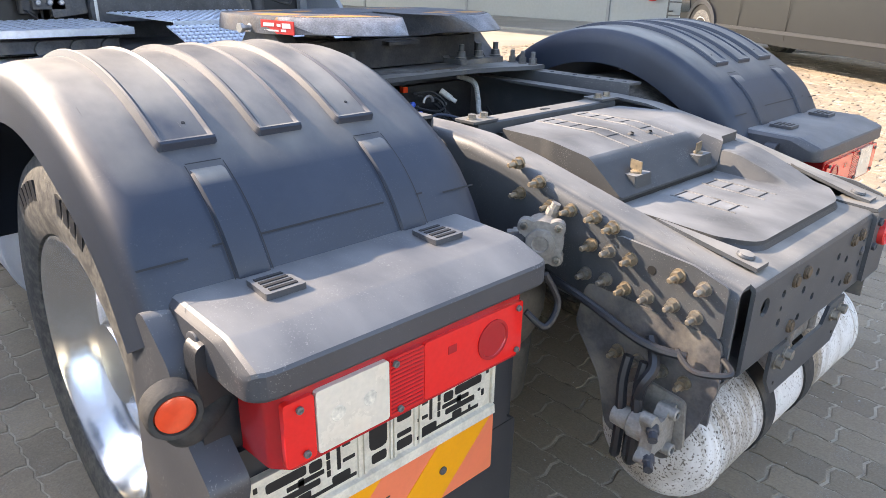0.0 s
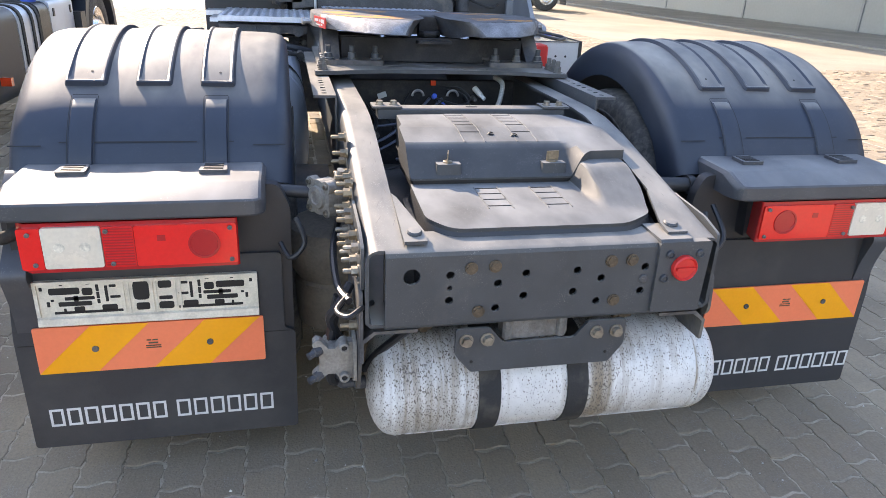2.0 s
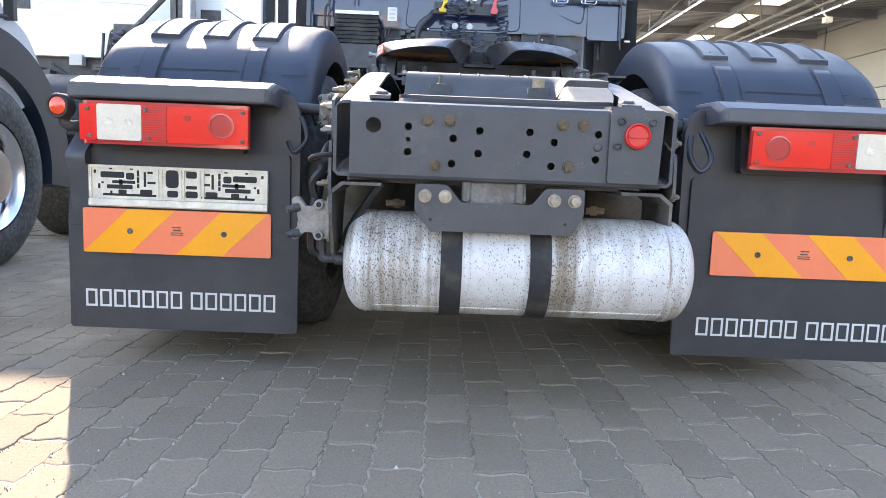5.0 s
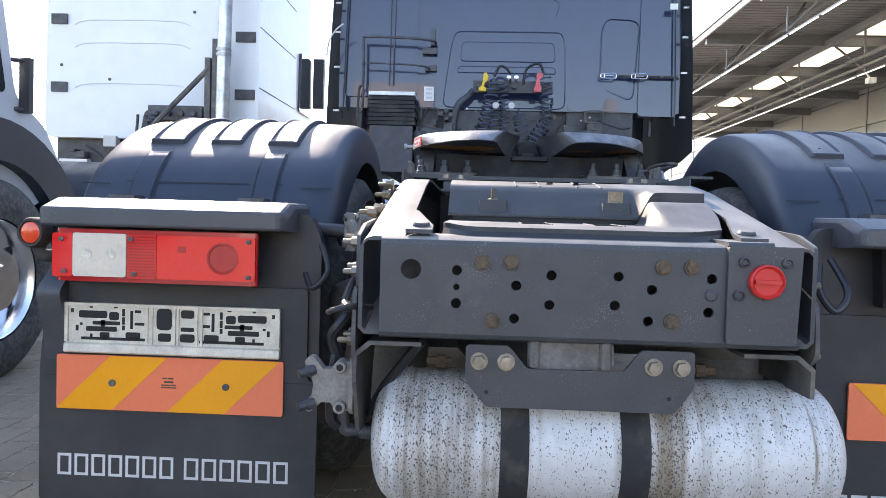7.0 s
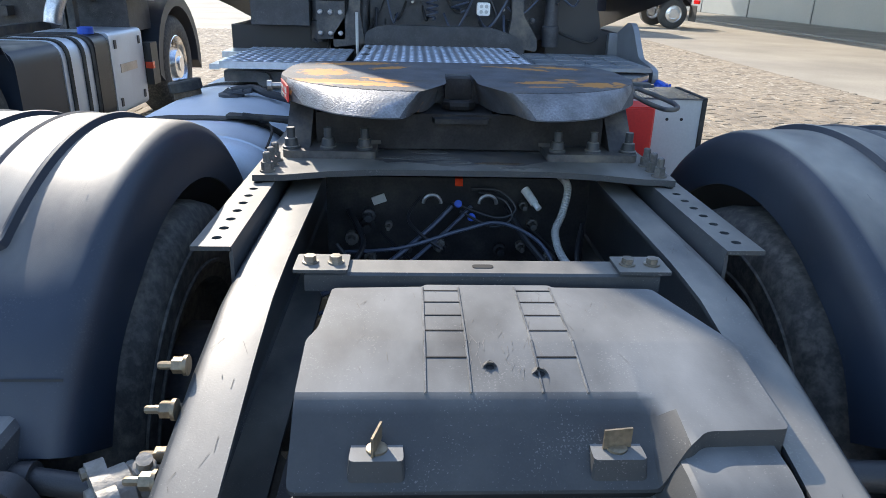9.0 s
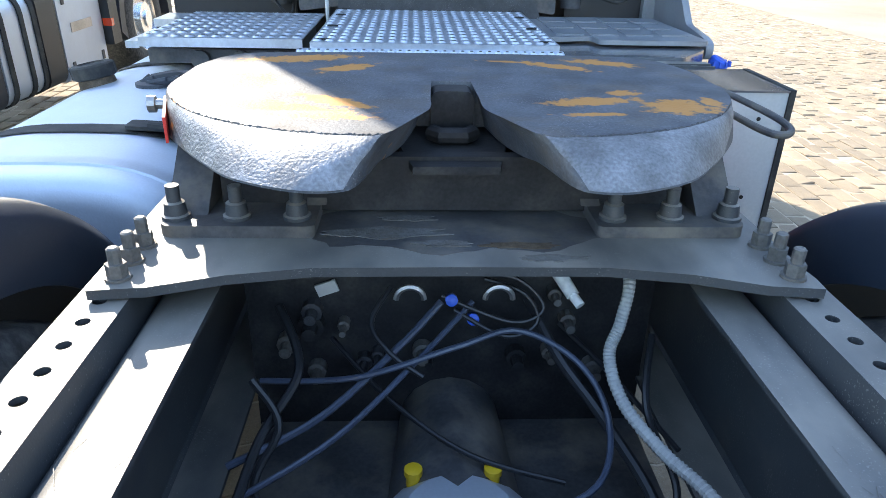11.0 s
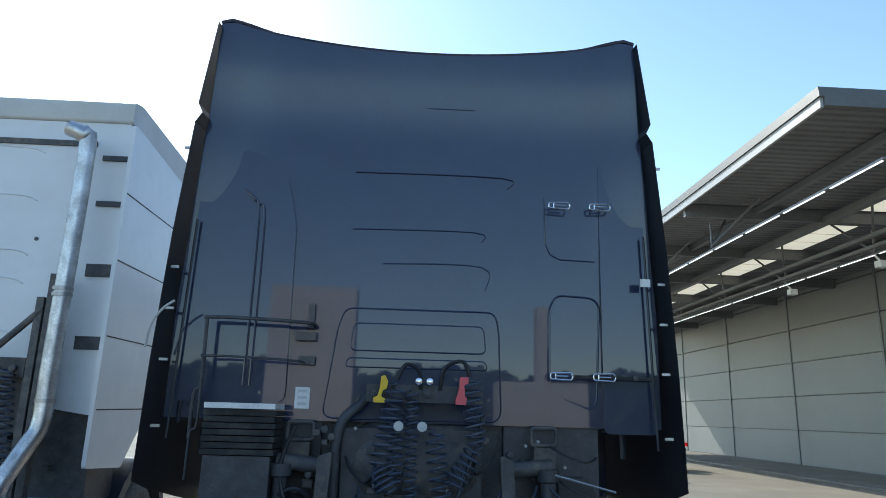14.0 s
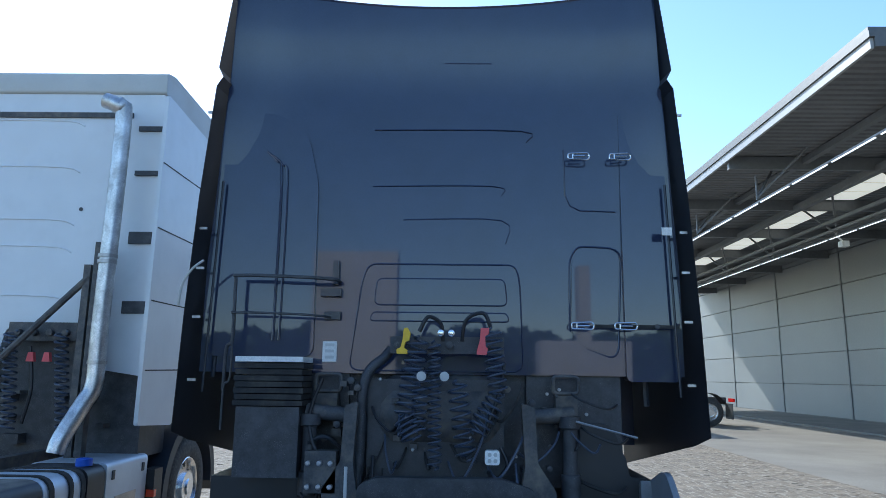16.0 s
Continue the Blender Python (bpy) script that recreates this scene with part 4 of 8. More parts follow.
for pts, r, m_ in (([(-0.45, 0.10, 0.66), (-0.48, 0.05, 0.65), (-0.46, -0.005, 0.66), (-0.43, 0.02, 0.665), (-0.40, 0.06, 0.66)], 0.006, M_CABLE),
                   ([(-0.46, 0.16, 0.50), (-0.49, 0.14, 0.58), (-0.47, 0.13, 0.62), (-0.44, 0.16, 0.66)], 0.012, M_CABLE),
                   ([(-0.44, 0.48, 0.72), (-0.47, 0.30, 0.70), (-0.47, 0.16, 0.66), (-0.45, 0.08, 0.655)], 0.009, M_CABLE),
                   ([(0.56, 0.30, 0.76), (0.55, 0.27, 0.70), (0.58, 0.26, 0.66), (0.61, 0.27, 0.70), (0.60, 0.33, 0.77)], 0.008, M_CABLE),
                   ([(-0.56, 0.33, 0.77), (-0.54, 0.31, 0.71), (-0.575, 0.31, 0.67), (-0.60, 0.34, 0.70)], 0.007, M_CABLE),
                   ([(-0.30, 0.05, 0.60), (-0.33, 0.08, 0.56), (-0.38, 0.12, 0.49), (-0.41, 0.15, 0.43)], 0.010, M_CABLE)):
    bm = NB()
    tube(bm, smooth_line(pts, 6), r, 8)
    part("cable", bm, m_, truck)

# ---- wheels, fenders, flaps and lamps, left side; the right side is its mirror image ----
AX_Y, AX_Z, FR = 1.03, 0.495, 0.648


def arc_pt(a, r):
    """A point of the arch: a in degrees, 0 at the tail side, 90 at the top."""
    r += 0.013 * math.exp(-((a - 44) / 9.5) ** 2)
    return AX_Y - r * math.cos(radians(a)), AX_Z + r * math.sin(radians(a))


def arc_shell(sec, a0, a1, n, t=0.006):
    """A thin shell bent round the wheel: sec lists (x, radius)."""
    bm = NB()
    rows = []
    for i in range(n + 1):
        a = a0 + (a1 - a0) * i / n
        rows.append([bm.verts.new((x, *arc_pt(a, r))) for x, r in sec])
    for p, q in zip(rows, rows[1:]):
        for k in range(len(sec) - 1):
            bm.faces.new((p[k], p[k + 1], q[k + 1], q[k]))
    bmesh.ops.recalc_face_normals(bm, faces=bm.faces)
    bmesh.ops.solidify(bm, geom=list(bm.faces), thickness=t)
    return bm


def arc_strip(x0, x1, a0, a1, h, n=18, e=0.008):
    """A raised pad that follows the arch, with sloping edges."""
    bm = NB()
    rows = []
    for i in range(n + 1):
        a = a0 + (a1 - a0) * i / n
        hh = h if 0 < i < n else 0.0
        rows.append([bm.verts.new((x, *arc_pt(a, FR + dr))) for x, dr in ((x0 - e, -0.001), (x0, hh), (x1, hh), (x1 + e, -0.001))])
    # steep ends
    for i, j, a in ((0, 1, a0), (n, n - 1, a1)):
        for k, v in enumerate(rows[j]):
            x, dr = ((x0 - e, -0.001), (x0, h), (x1, h), (x1 + e, -0.001))[k]
            v.co = (x, *arc_pt(a + (1.2 if i == 0 else -1.2) * (1 if a1 > a0 else -1), FR + dr))
    for p, q in zip(rows, rows[1:]):
        for k in range(3):
            bm.faces.new((p[k], p[k + 1], q[k + 1], q[k]))
    return bm


def arc_rib(xc, w, a0, a1, n=40):
    """A raised rib along the arch with a thin bead round its edge."""
    bm = NB()
    prof = [(-w / 2 - 0.006, -0.001), (-w / 2, 0.012), (-w / 2 + 0.004, 0.0135), (-w / 2 + 0.010, 0.0095), (w / 2 - 0.010, 0.0095), (w / 2 - 0.004, 0.0135), (w / 2, 0.012), (w / 2 + 0.006, -0.001)]
    rows = []
    steps = [0.0, 0.5, 0.9, 1.5] + [1.5 + (a1 - a0 - 3.0) * i / n for i in range(1, n)] + [a1 - a0 - 1.5, a1 - a0 - 0.9, a1 - a0 - 0.5, a1 - a0]
    for i, d in enumerate(steps):
        e = min(i, len(steps) - 1 - i)
        row = []
        for k, (x, dr) in enumerate(prof):
            if e == 0:
                x, dr = x * 0.93, -0.001
            elif e == 1:
                x, dr = x * 0.96, 0.012 if 0 < k < 7 else dr
            elif e == 2:
                x, dr = x * 0.99, 0.0135 if 0 < k < 7 else dr
            row.append(bm.verts.new((xc + x, *arc_pt(a0 + d, FR + dr))))
        rows.append(row)
    for p, q in zip(rows, rows[1:]):
        for k in range(7):
            bm.faces.new((p[k], p[k + 1], q[k + 1], q[k]))
    return bm


def arc_line(x0, x1, a0, a1, h, n=3):
    """A thin flat line on the arch."""
    bm = NB()
    rows = [[bm.verts.new((x, *arc_pt(a0 + (a1 - a0) * i / n, FR + h))) for x in (x0, x1)] for i in range(n + 1)]
    for p, q in zip(rows, rows[1:]):
        bm.faces.new((p[0], p[1], q[1], q[0]))
    return bm


sec = [(-0.560, FR - 0.12), (-0.562, FR - 0.060), (-0.566, FR - 0.030), (-0.578, FR - 0.010), (-0.600, FR - 0.002), (-0.64, FR), (-0.85, FR + 0.003), (-1.14, FR), (-1.205, FR - 0.003), (-1.232, FR - 0.010), (-1.246, FR - 0.026), (-1.250, FR - 0.05), (-1.255, FR - 0.11)]
fender = part("fender", arc_shell(sec, 30, 168, 44), M_PLASTIC, truck, "dusty black plastic wheel arch with raised ribs", 40)
for xc, w in ((-1.081, 0.094), (-0.913, 0.084), (-0.751, 0.082)):
    part("rib", arc_rib(xc, w, 55.5, 150), M_PLASTIC, fender, "", 24)
for xc in (-0.745, -1.07):
    bm = NB()
    y, z = arc_pt(60, FR + 0.0098)
    lathe(bm, [(-0.0006, 0.0035), (0.0004, 0.0035)], (xc, y, z), (0, -math.cos(radians(60)), math.sin(radians(60))), 8)
    part("rivet", bm, M_DEEP_BLACK, fender)
for xc in (-1.076, -0.753):
    part("strap", arc_strip(xc - 0.026, xc + 0.026, 33, 51.5, 0.007, 10, 0.004), M_PLASTIC, fender)
for x0, x1, a in ((-1.240, -1.165, 38.6), (-1.125, -1.108, 39.4), (-1.044, -0.80, 39.4), (-0.722, -0.708, 39.4), (-0.66, -0.578, 38.6)):
    part("seam", arc_line(x0, x1, a, a + 0.28, 0.0045, 1), M_DEEP_BLACK, fender)
for x0, x1, a0, a1 in ((-1.1085, -1.1068, 33, 52), (-1.0452, -1.0435, 33, 52), (-0.7855, -0.7838, 33, 52), (-0.7222, -0.7205, 33, 52), (-1.106, -1.046, 52.2, 52.4), (-0.783, -0.723, 52.2, 52.4)):
    part("strap_gap", arc_line(x0, x1, a0, a1, 0.0045, 10), M_DEEP_BLACK, fender)
frng = random.Random(8)
for k in range(26):                     # pale scratches
    x0, a0 = frng.uniform(-1.22, -0.62), frng.uniform(58, 100)
    part("scratch", arc_line(x0, x0 + frng.uniform(0.0006, 0.0012), a0, a0 + frng.uniform(0.6, 3.0), 0.0038 if frng.random() < 0.5 else 0.0118), M_CAST, fender)

# ledge over the tail lamp
LEDGE = [(0.505, 0.868), (0.340, 0.865), (0.330, 0.8635), (0.273, 0.844), (0.266, 0.841), (0.2625, 0.836), (0.262, 0.804), (0.265, 0.799), (0.30, 0.796), (0.505, 0.80)]
bm = NB()
rows = []
ENDS = [(d, 0.036 - math.sqrt(max(0, 0.036 ** 2 - (0.036 - d) ** 2)), 0.012 * max(0, 1 - d / 0.010)) for d in (0.0, 0.0015, 0.004, 0.008, 0.014, 0.022, 0.036)]
for x, inset, drop in [(-1.210 + d, i, q) for d, i, q in ENDS] + [(-0.630 - d, i, q) for d, i, q in ENDS[::-1]]:
    rows.append([bm.verts.new((x, y + inset * max(0, (0.505 - y) / 0.25), z - (drop if z > 0.81 else 0))) for y, z in LEDGE])
for p, q in zip(rows, rows[1:]):
    for k in range(len(LEDGE)):
        bm.faces.new((p[k], p[(k + 1) % len(LEDGE)], q[(k + 1) % len(LEDGE)], q[k]))
bm.faces.new(rows[0][::-1])
bm.faces.new(rows[-1])
part("ledge", bm, M_LEDGE, fender, "black plastic ledge over the tail lamp", 14)
bm = NB()
lathe(bm, [(0, 0.022), (0.003, 0.022), (0.005, 0.018)], (-1.2105, 0.415, 0.824), (-1, 0, 0), 18)
part("end_plug", bm, M_LEDGE, fender)
for xc in (-1.076, -0.753):
    bm = NB()
    prism(bm, rounded([(xc - 0.034, 0.395), (xc + 0.034, 0.395), (xc + 0.029, 0.465), (xc - 0.029, 0.465)], 0.006, 2), 'z', 0.855, 0.876)
    soften(bm, 0.003, 1)
    part("louvre_clip", bm, M_LEDGE, fender)
    for k in range(4):
        bm = NB()
        box(bm, xc - 0.023, xc + 0.023, 0.403 + k * 0.014, 0.410 + k * 0.014, 0.8755, 0.8775)
        part("vent_slot", bm, M_DEEP_BLACK, fender)
# rear wall of the arch and the block behind the side marker
bm = NB()
prism(bm, rounded([(-1.235, 0.30), (-1.225, 0.84), (-0.60, 0.84), (-0.572, 0.78), (-0.575, 0.42), (-0.60, 0.30)], 0.02), 'y', 0.385, 0.42)
part("back_wall", soften(bm, 0.006, 2), M_PLASTIC_CLEAN, fender)
bm = NB()
prism(bm, rounded([(0.33, 0.64), (0.40, 0.70), (0.42, 0.80), (0.50, 0.86), (0.56, 0.80), (0.60, 0.55), (0.56, 0.30), (0.40, 0.28), (0.36, 0.55)], 0.02), 'x', -1.248, -1.19)
part("side_wall", soften(bm, 0.012, 2), M_LEDGE, fender)
bm = NB()
prism(bm, rounded([(-1.15, 0.66), (-0.73, 0.66), (-0.72, 0.82), (-1.15, 0.82)], 0.01), 'y', 0.345, 0.39)
part("lamp_bracket", bm, M_PLASTIC_CLEAN, fender)

# tail lamp
M_BULB = mat("yellowed_lens", (0.68, 0.62, 0.51), 0.2, var=0.2, scale=60, coat=0.6, bump=0.0)
bm = NB()
prism(bm, rounded([(-1.182, 0.37), (-1.178, 0.30), (-1.155, 0.275), (-0.70, 0.275), (-0.694, 0.280), (-0.722, 0.37)], 0.006, 3), 'z', 0.672, 0.792)
soften(bm, 0.007, 2)
lamp = part("tail_lamp", bm, M_REDDARK, truck, "red tail lamp with a white reversing lens")
def lens(x0, x1, z0, z1, m_, nm="lens", y=0.2745, parent=None):
    b = NB()
    prism(b, rounded([(x0, z0), (x1, z0), (x1, z1), (x0, z1)], 0.006, 3), 'y', y - 0.006, y + 0.004)
    soften(b, 0.003, 2)
    return part(nm, b, m_, parent or lamp)
lens(-1.168, -1.121, 0.682, 0.782, M_REDLENS, "red_lens")
lens(-1.119, -0.995, 0.684, 0.783, M_WHITELENS, "white_lens", 0.2725)
lens(-0.993, -0.925, 0.682, 0.782, M_REDLENS2, "red_lens")
lens(-0.924, -0.698, 0.682, 0.782, M_REDLENS, "red_lens")
for k in range(14):
    bm = NB()
    box(bm, -0.990, -0.928, 0.2672, 0.2690, 0.687 + k * 0.0068, 0.6895 + k * 0.0068)
    part("lens_line", bm, M_REDDARK, lamp)
bm = NB()
lathe(bm, [(0, 0.036), (0.003, 0.036), (0.0032, 0.031), (0.0012, 0.030), (0.0012, 0.001)], (-0.772, 0.2688, 0.733), (0, -1, 0), 28)
part("fog_ring", bm, M_REDDARK, lamp)
for x in (-1.085, -1.030):
    bm = NB()
    lathe(bm, [(0, 0.012), (0.0006, 0.0115), (0.0009, 0.004)], (x, 0.2664, 0.735), (0, -1, 0), 18)
    part("bulb_spot", bm, M_BULB, lamp)
bm = NB()
box(bm, -0.875, -0.857, 0.2676, 0.2686, 0.744, 0.758)
part("reflex_patch", bm, M_REDDARK, lamp)
for x, z in ((-1.145, 0.768), (-1.138, 0.695), (-0.983, 0.772), (-0.975, 0.692), (-0.712, 0.772), (-0.712, 0.692)):
    bm = NB()
    lathe(bm, [(0, 0.0055), (0.004, 0.0055), (0.005, 0.003), (0.003, 0.002)], (x, 0.267, z), (0, -1, 0), 10)
    part("screw", bm, M_CAST, lamp)

# mudflap with reflective board, plate holder and print
bm = NB()
prism(bm, rounded([(-1.262, 0.118), (-0.575, 0.118), (-0.572, 0.43), (-0.60, 0.44), (-0.60, 0.66), (-1.215, 0.66), (-1.25, 0.58), (-1.262, 0.45)], 0.012), 'y', 0.372, 0.384)
flap = part("mudflap", soften(bm, 0.003, 1), M_FLAP, truck, "black rubber mudflap with white print")
bm = NB()
box(bm, -1.255, -0.58, 0.3706, 0.3722, 0.430, 0.4315)
part("fold_line", bm, M_DEEP_BLACK, flap)
bm = NB()
PX0, PX1, PZ0, PZ1 = -1.213, -0.654, 0.351, 0.484
prism(bm, rounded([(PX0, PZ0), (PX1, PZ0), (PX1, PZ1), (PX0, PZ1)], 0.006, 3), 'y', 0.362, 0.367)
board = part("warning_board", bm, M_SALMON, truck, "salmon and orange striped reflective warning board")
for x0 in (0.012, 0.288):
    x0 = PX0 + x0
    bm = NB()
    prism(bm, [(x0 - 0.012, PZ0 + 0.001), (x0 + 0.128, PZ0 + 0.001), (x0 + 0.262, PZ1 - 0.001), (x0 + 0.122, PZ1 - 0.001)], 'y', 0.3608, 0.3622)
    part("stripe", bm, M_ORANGE, board)
for x in (PX0 + 0.14, PX0 + 0.42):
    bm = NB()
    lathe(bm, [(0, 0.0085), (0.003, 0.0085), (0.004, 0.006), (0.002, 0.003)], (x, 0.3606, 0.418), (0, -1, 0), 14)
    part("rivet", bm, M_FRAME_DARK, board)
for x0, x1, z0, z1 in ((-0.949, -0.938, 0.432, 0.435), (-0.935, -0.922, 0.432, 0.435), (-0.945, -0.922, 0.423, 0.427), (-0.952, -0.915, 0.410, 0.4125), (-0.952, -0.915, 0.416, 0.4185)):
    bm = NB()
    box(bm, x0, x1, 0.3602, 0.3612, z0, z1)
    part("small_print", bm, M_RUST, board)

HX0, HX1, HZ0, HZ1 = -1.190, -0.663, 0.490, 0.612
bm = NB()
prism(bm, rounded([(HX0, HZ0), (HX1, HZ0), (HX1, HZ1), (HX0, HZ1)], 0.006, 3), 'y', 0.360, 0.368)
holder = part("plate_holder", bm, M_HOLDER, truck, "empty silver number plate holder with punched slots")
for x0, x1, z0, z1 in ((HX0 + 0.0082, HX1 - 0.0082, HZ1 - 0.008, HZ1), (HX0, HX0 + 0.008, HZ0 + 0.027, HZ1), (HX1 - 0.008, HX1, HZ0 + 0.027, HZ1)):
    bm = NB()
    box(bm, x0, x1, 0.354, 0.362, z0, z1)
    part("rim", bm, M_HOLDER, holder)
bm = NB()
prism(bm, [(0.356, HZ0), (0.350, HZ0 + 0.004), (0.352, HZ0 + 0.022), (0.362, HZ0 + 0.026)], 'x', HX0, HX1)
part("lower_flap", bm, M_HOLDER, holder)
HALF = [(0.034, 0.102, 0.020, 0.036), (0.109, 0.131, 0.022, 0.040), (0.141, 0.146, 0.014, 0.030), (0.141, 0.146, 0.034, 0.050), (0.141, 0.146, 0.054, 0.064), (0.161, 0.166, 0.018, 0.060), (0.172, 0.186, 0.016, 0.021),
        (0.172, 0.194, 0.046, 0.051), (0.068, 0.134, 0.045, 0.052), (0.088, 0.097, 0.042, 0.056), (0.052, 0.126, 0.058, 0.068), (0.026, 0.031, 0.056, 0.068), (0.014, 0.019, 0.016, 0.024), (0.036, 0.041, 0.050, 0.054), (0.060, 0.066, 0.006, 0.012),
        (0.120, 0.128, 0.006, 0.011), (0.040, 0.196, 0.084, 0.089), (0.086, 0.108, 0.072, 0.0835), (0.150, 0.184, 0.070, 0.0835), (0.062, 0.066, 0.076, 0.0835)]
HW, HH = HX1 - HX0, HZ1 - HZ0
SLOTS = [(a, b, HH - d1, HH - d0) for a, b, d0, d1 in HALF] + [(HW - b, HW - a, HH - d1, HH - d0) for a, b, d0, d1 in HALF]
SLOTS += [(0.226, 0.262, 0.062, 0.112), (0.230, 0.260, 0.034, 0.052), (0.286, 0.316, 0.092, 0.110), (0.286, 0.316, 0.060, 0.068), (0.284, 0.318, 0.034, 0.052)]
for a, b, z0, z1 in SLOTS:
    bm = NB()
    r = min(b - a, z1 - z0) * 0.3
    prism(bm, rounded([(HX0 + a - 0.001, HZ0 + z0 - 0.001), (HX0 + b + 0.001, HZ0 + z0 - 0.001), (HX0 + b + 0.001, HZ0 + z1 + 0.001), (HX0 + a - 0.001, HZ0 + z1 + 0.001)], r, 2), 'y', 0.3592, 0.3604)
    part("slot", bm, M_DEEP_BLACK, holder)
for a in (0.200, 0.212, 0.268, 0.276, 0.322, 0.334):
    bm = NB()
    box(bm, HX0 + a, HX0 + a + 0.005, 0.356, 0.3605, HZ0 + 0.025, HZ1 - 0.006)
    part("raised_bar", bm, M_HOLDER, holder)

# side marker on a rubber arm
bm = NB()
lathe(bm, [(0, 0.030), (0.006, 0.037), (0.034, 0.037), (0.040, 0.034), (0.040, 0.028), (0.034, 0.027), (0.034, 0.001)], (-1.268, 0.385, 0.778), (-0.12, -1, 0), 24)
tube(bm, smooth_line([(-1.268, 0.375, 0.750), (-1.262, 0.375, 0.728), (-1.235, 0.38, 0.722), (-1.185, 0.40, 0.745)], 5), [0.016] * 16, 12)
marker = part("side_marker", bm, M_RUBBER, truck, "round amber-red marker lamp on a black rubber arm")
bm = NB()
lathe(bm, [(0.034, 0.0265), (0.038, 0.0255), (0.040, 0.020), (0.040, 0.001)], (-1.268, 0.385, 0.778), (-0.12, -1, 0), 24)
part("lens", bm, M_AMBER, marker)

# wheel
bm = NB()
lathe(bm, [(0.02, 0.300), (0.0, 0.305), (-0.006, 0.325), (-0.012, 0.36), (-0.006, 0.42), (0.004, 0.455), (0.022, 0.472), (0.05, 0.480), (0.12, 0.483), (0.25, 0.483), (0.32, 0.478), (0.36, 0.46), (0.375, 0.40), (0.36, 0.31)], (-1.205, AX_Y, AX_Z), (1, 0, 0), 72, False)
lathe(bm, [(0.36, 0.31), (0.30, 0.30), (0.30, 0.05)], (-1.205, AX_Y, AX_Z), (1, 0, 0), 48, False)
wheel = part("wheel", bm, M_TYRE, truck, "truck wheel with a dusty black tyre and polished rim", 50)
bm = NB()
lathe(bm, [(0.012, 0.302), (0.002, 0.300), (0.0, 0.294), (0.006, 0.288), (0.03, 0.276), (0.06, 0.262), (0.09, 0.248), (0.098, 0.236), (0.16, 0.230), (0.17, 0.20), (0.165, 0.16), (0.140, 0.15), (0.115, 0.10), (0.06, 0.095), (0.05, 0.09), (0.05, 0.001)], (-1.203, AX_Y, AX_Z), (1, 0, 0), 64, False)
rim = part("rim", bm, M_ALU, wheel, "polished aluminium deep-dish rim", 40)
for k in range(10):
    bm = NB()
    a = 2 * math.pi * k / 10
    lathe(bm, [(0, 0.017), (-0.03, 0.017), (-0.036, 0.010)], (-1.021, AX_Y + 0.195 * math.cos(a), AX_Z + 0.195 * math.sin(a)), (1, 0, 0), 8)
    part("wheel_nut", bm, M_STEEL, wheel)
for a0, n in ((126, 5), (80, 4)):          # raised sidewall lettering, left as plain raised bars
    for k in range(n):
        bm = NB()
        aa = radians(180 - a0 + k * 5.2)
        c, s_ = math.cos(aa), math.sin(aa)
        q = [(0.375, -0.013), (0.418, -0.013), (0.418, 0.013), (0.375, 0.013)]
        prism(bm, [(AX_Y + r * c - w * s_, AX_Z + r * s_ + w * c) for r, w in q], 'x', -1.2155, -1.209)
        part("raised_mark", bm, M_CABLE, wheel)

flaps = [flap]
bm = NB()                               # inner tyre of the pair
lathe(bm, [(0.04, 0.29), (0.0, 0.31), (-0.012, 0.38), (-0.004, 0.44), (0.018, 0.472), (0.05, 0.480), (0.22, 0.480), (0.252, 0.472), (0.274, 0.44), (0.282, 0.38), (0.270, 0.31), (0.23, 0.29), (0.225, 0.05)], (-0.835, AX_Y, AX_Z), (1, 0, 0), 72, False)
for r, x in ((0.405, 0.2835), (0.345, 0.281)):
    lathe(bm, [(x - 0.004, r + 0.006), (x, r + 0.003), (x, r - 0.003), (x - 0.004, r - 0.006)], (-0.835, AX_Y, AX_Z), (1, 0, 0), 72, False)
part("inner_tyre", bm, M_TYRE, wheel, "dusty black inner tyre", 50)
for ob in (fender, lamp, flap, board, marker, wheel):
    o = mirrored(ob, ob.name, truck)
    if ob in (lamp, board):
        o.location.x = 0.018 if ob is board else 0.026
    if ob is flap:
        o.location.z = -0.02
        flaps.append(o)


def print_row(fl, x0, x1, count, z0, z1):
    """A row of plain open blocks in the colour of the print."""
    step = (x1 - x0) / (count - 0.16)
    for k in range(count):
        a, w, t = x0 + step * k, step * 0.80, 0.0062
        b = NB()
        for q in ((a, a + t, z0, z1), (a + w - t, a + w, z0, z1), (a + t + 0.0001, a + w - t - 0.0001, z1 - t, z1), (a + t + 0.0001, a + w - t - 0.0001, z0, z0 + t)):
            box(b, q[0], q[1], 0.3705, 0.3725, q[2], q[3])
        part("print_mark", b, M_LETTER, fl)


print_row(flaps[0], -1.214, -0.922, 7, 0.184, 0.237)
print_row(flaps[0], -0.897, -0.639, 6, 0.184, 0.237)
print_row(flaps[1], 0.648, 0.960, 7, 0.182, 0.238)
print_row(flaps[1], 0.987, 1.262, 6, 0.180, 0.236)
# dark liners that close the arches inside
for s in (-1, 1):
    bm = NB()
    prism(bm, [(AX_Y + 0.21 * math.cos(radians(a)), AX_Z + 0.21 * math.sin(radians(a))) for a in range(0, 360, 10)], 'x', s * 0.44, s * 0.86)
    part("brake_drum", bm, M_FRAME_DARK, truck)
bm = NB()
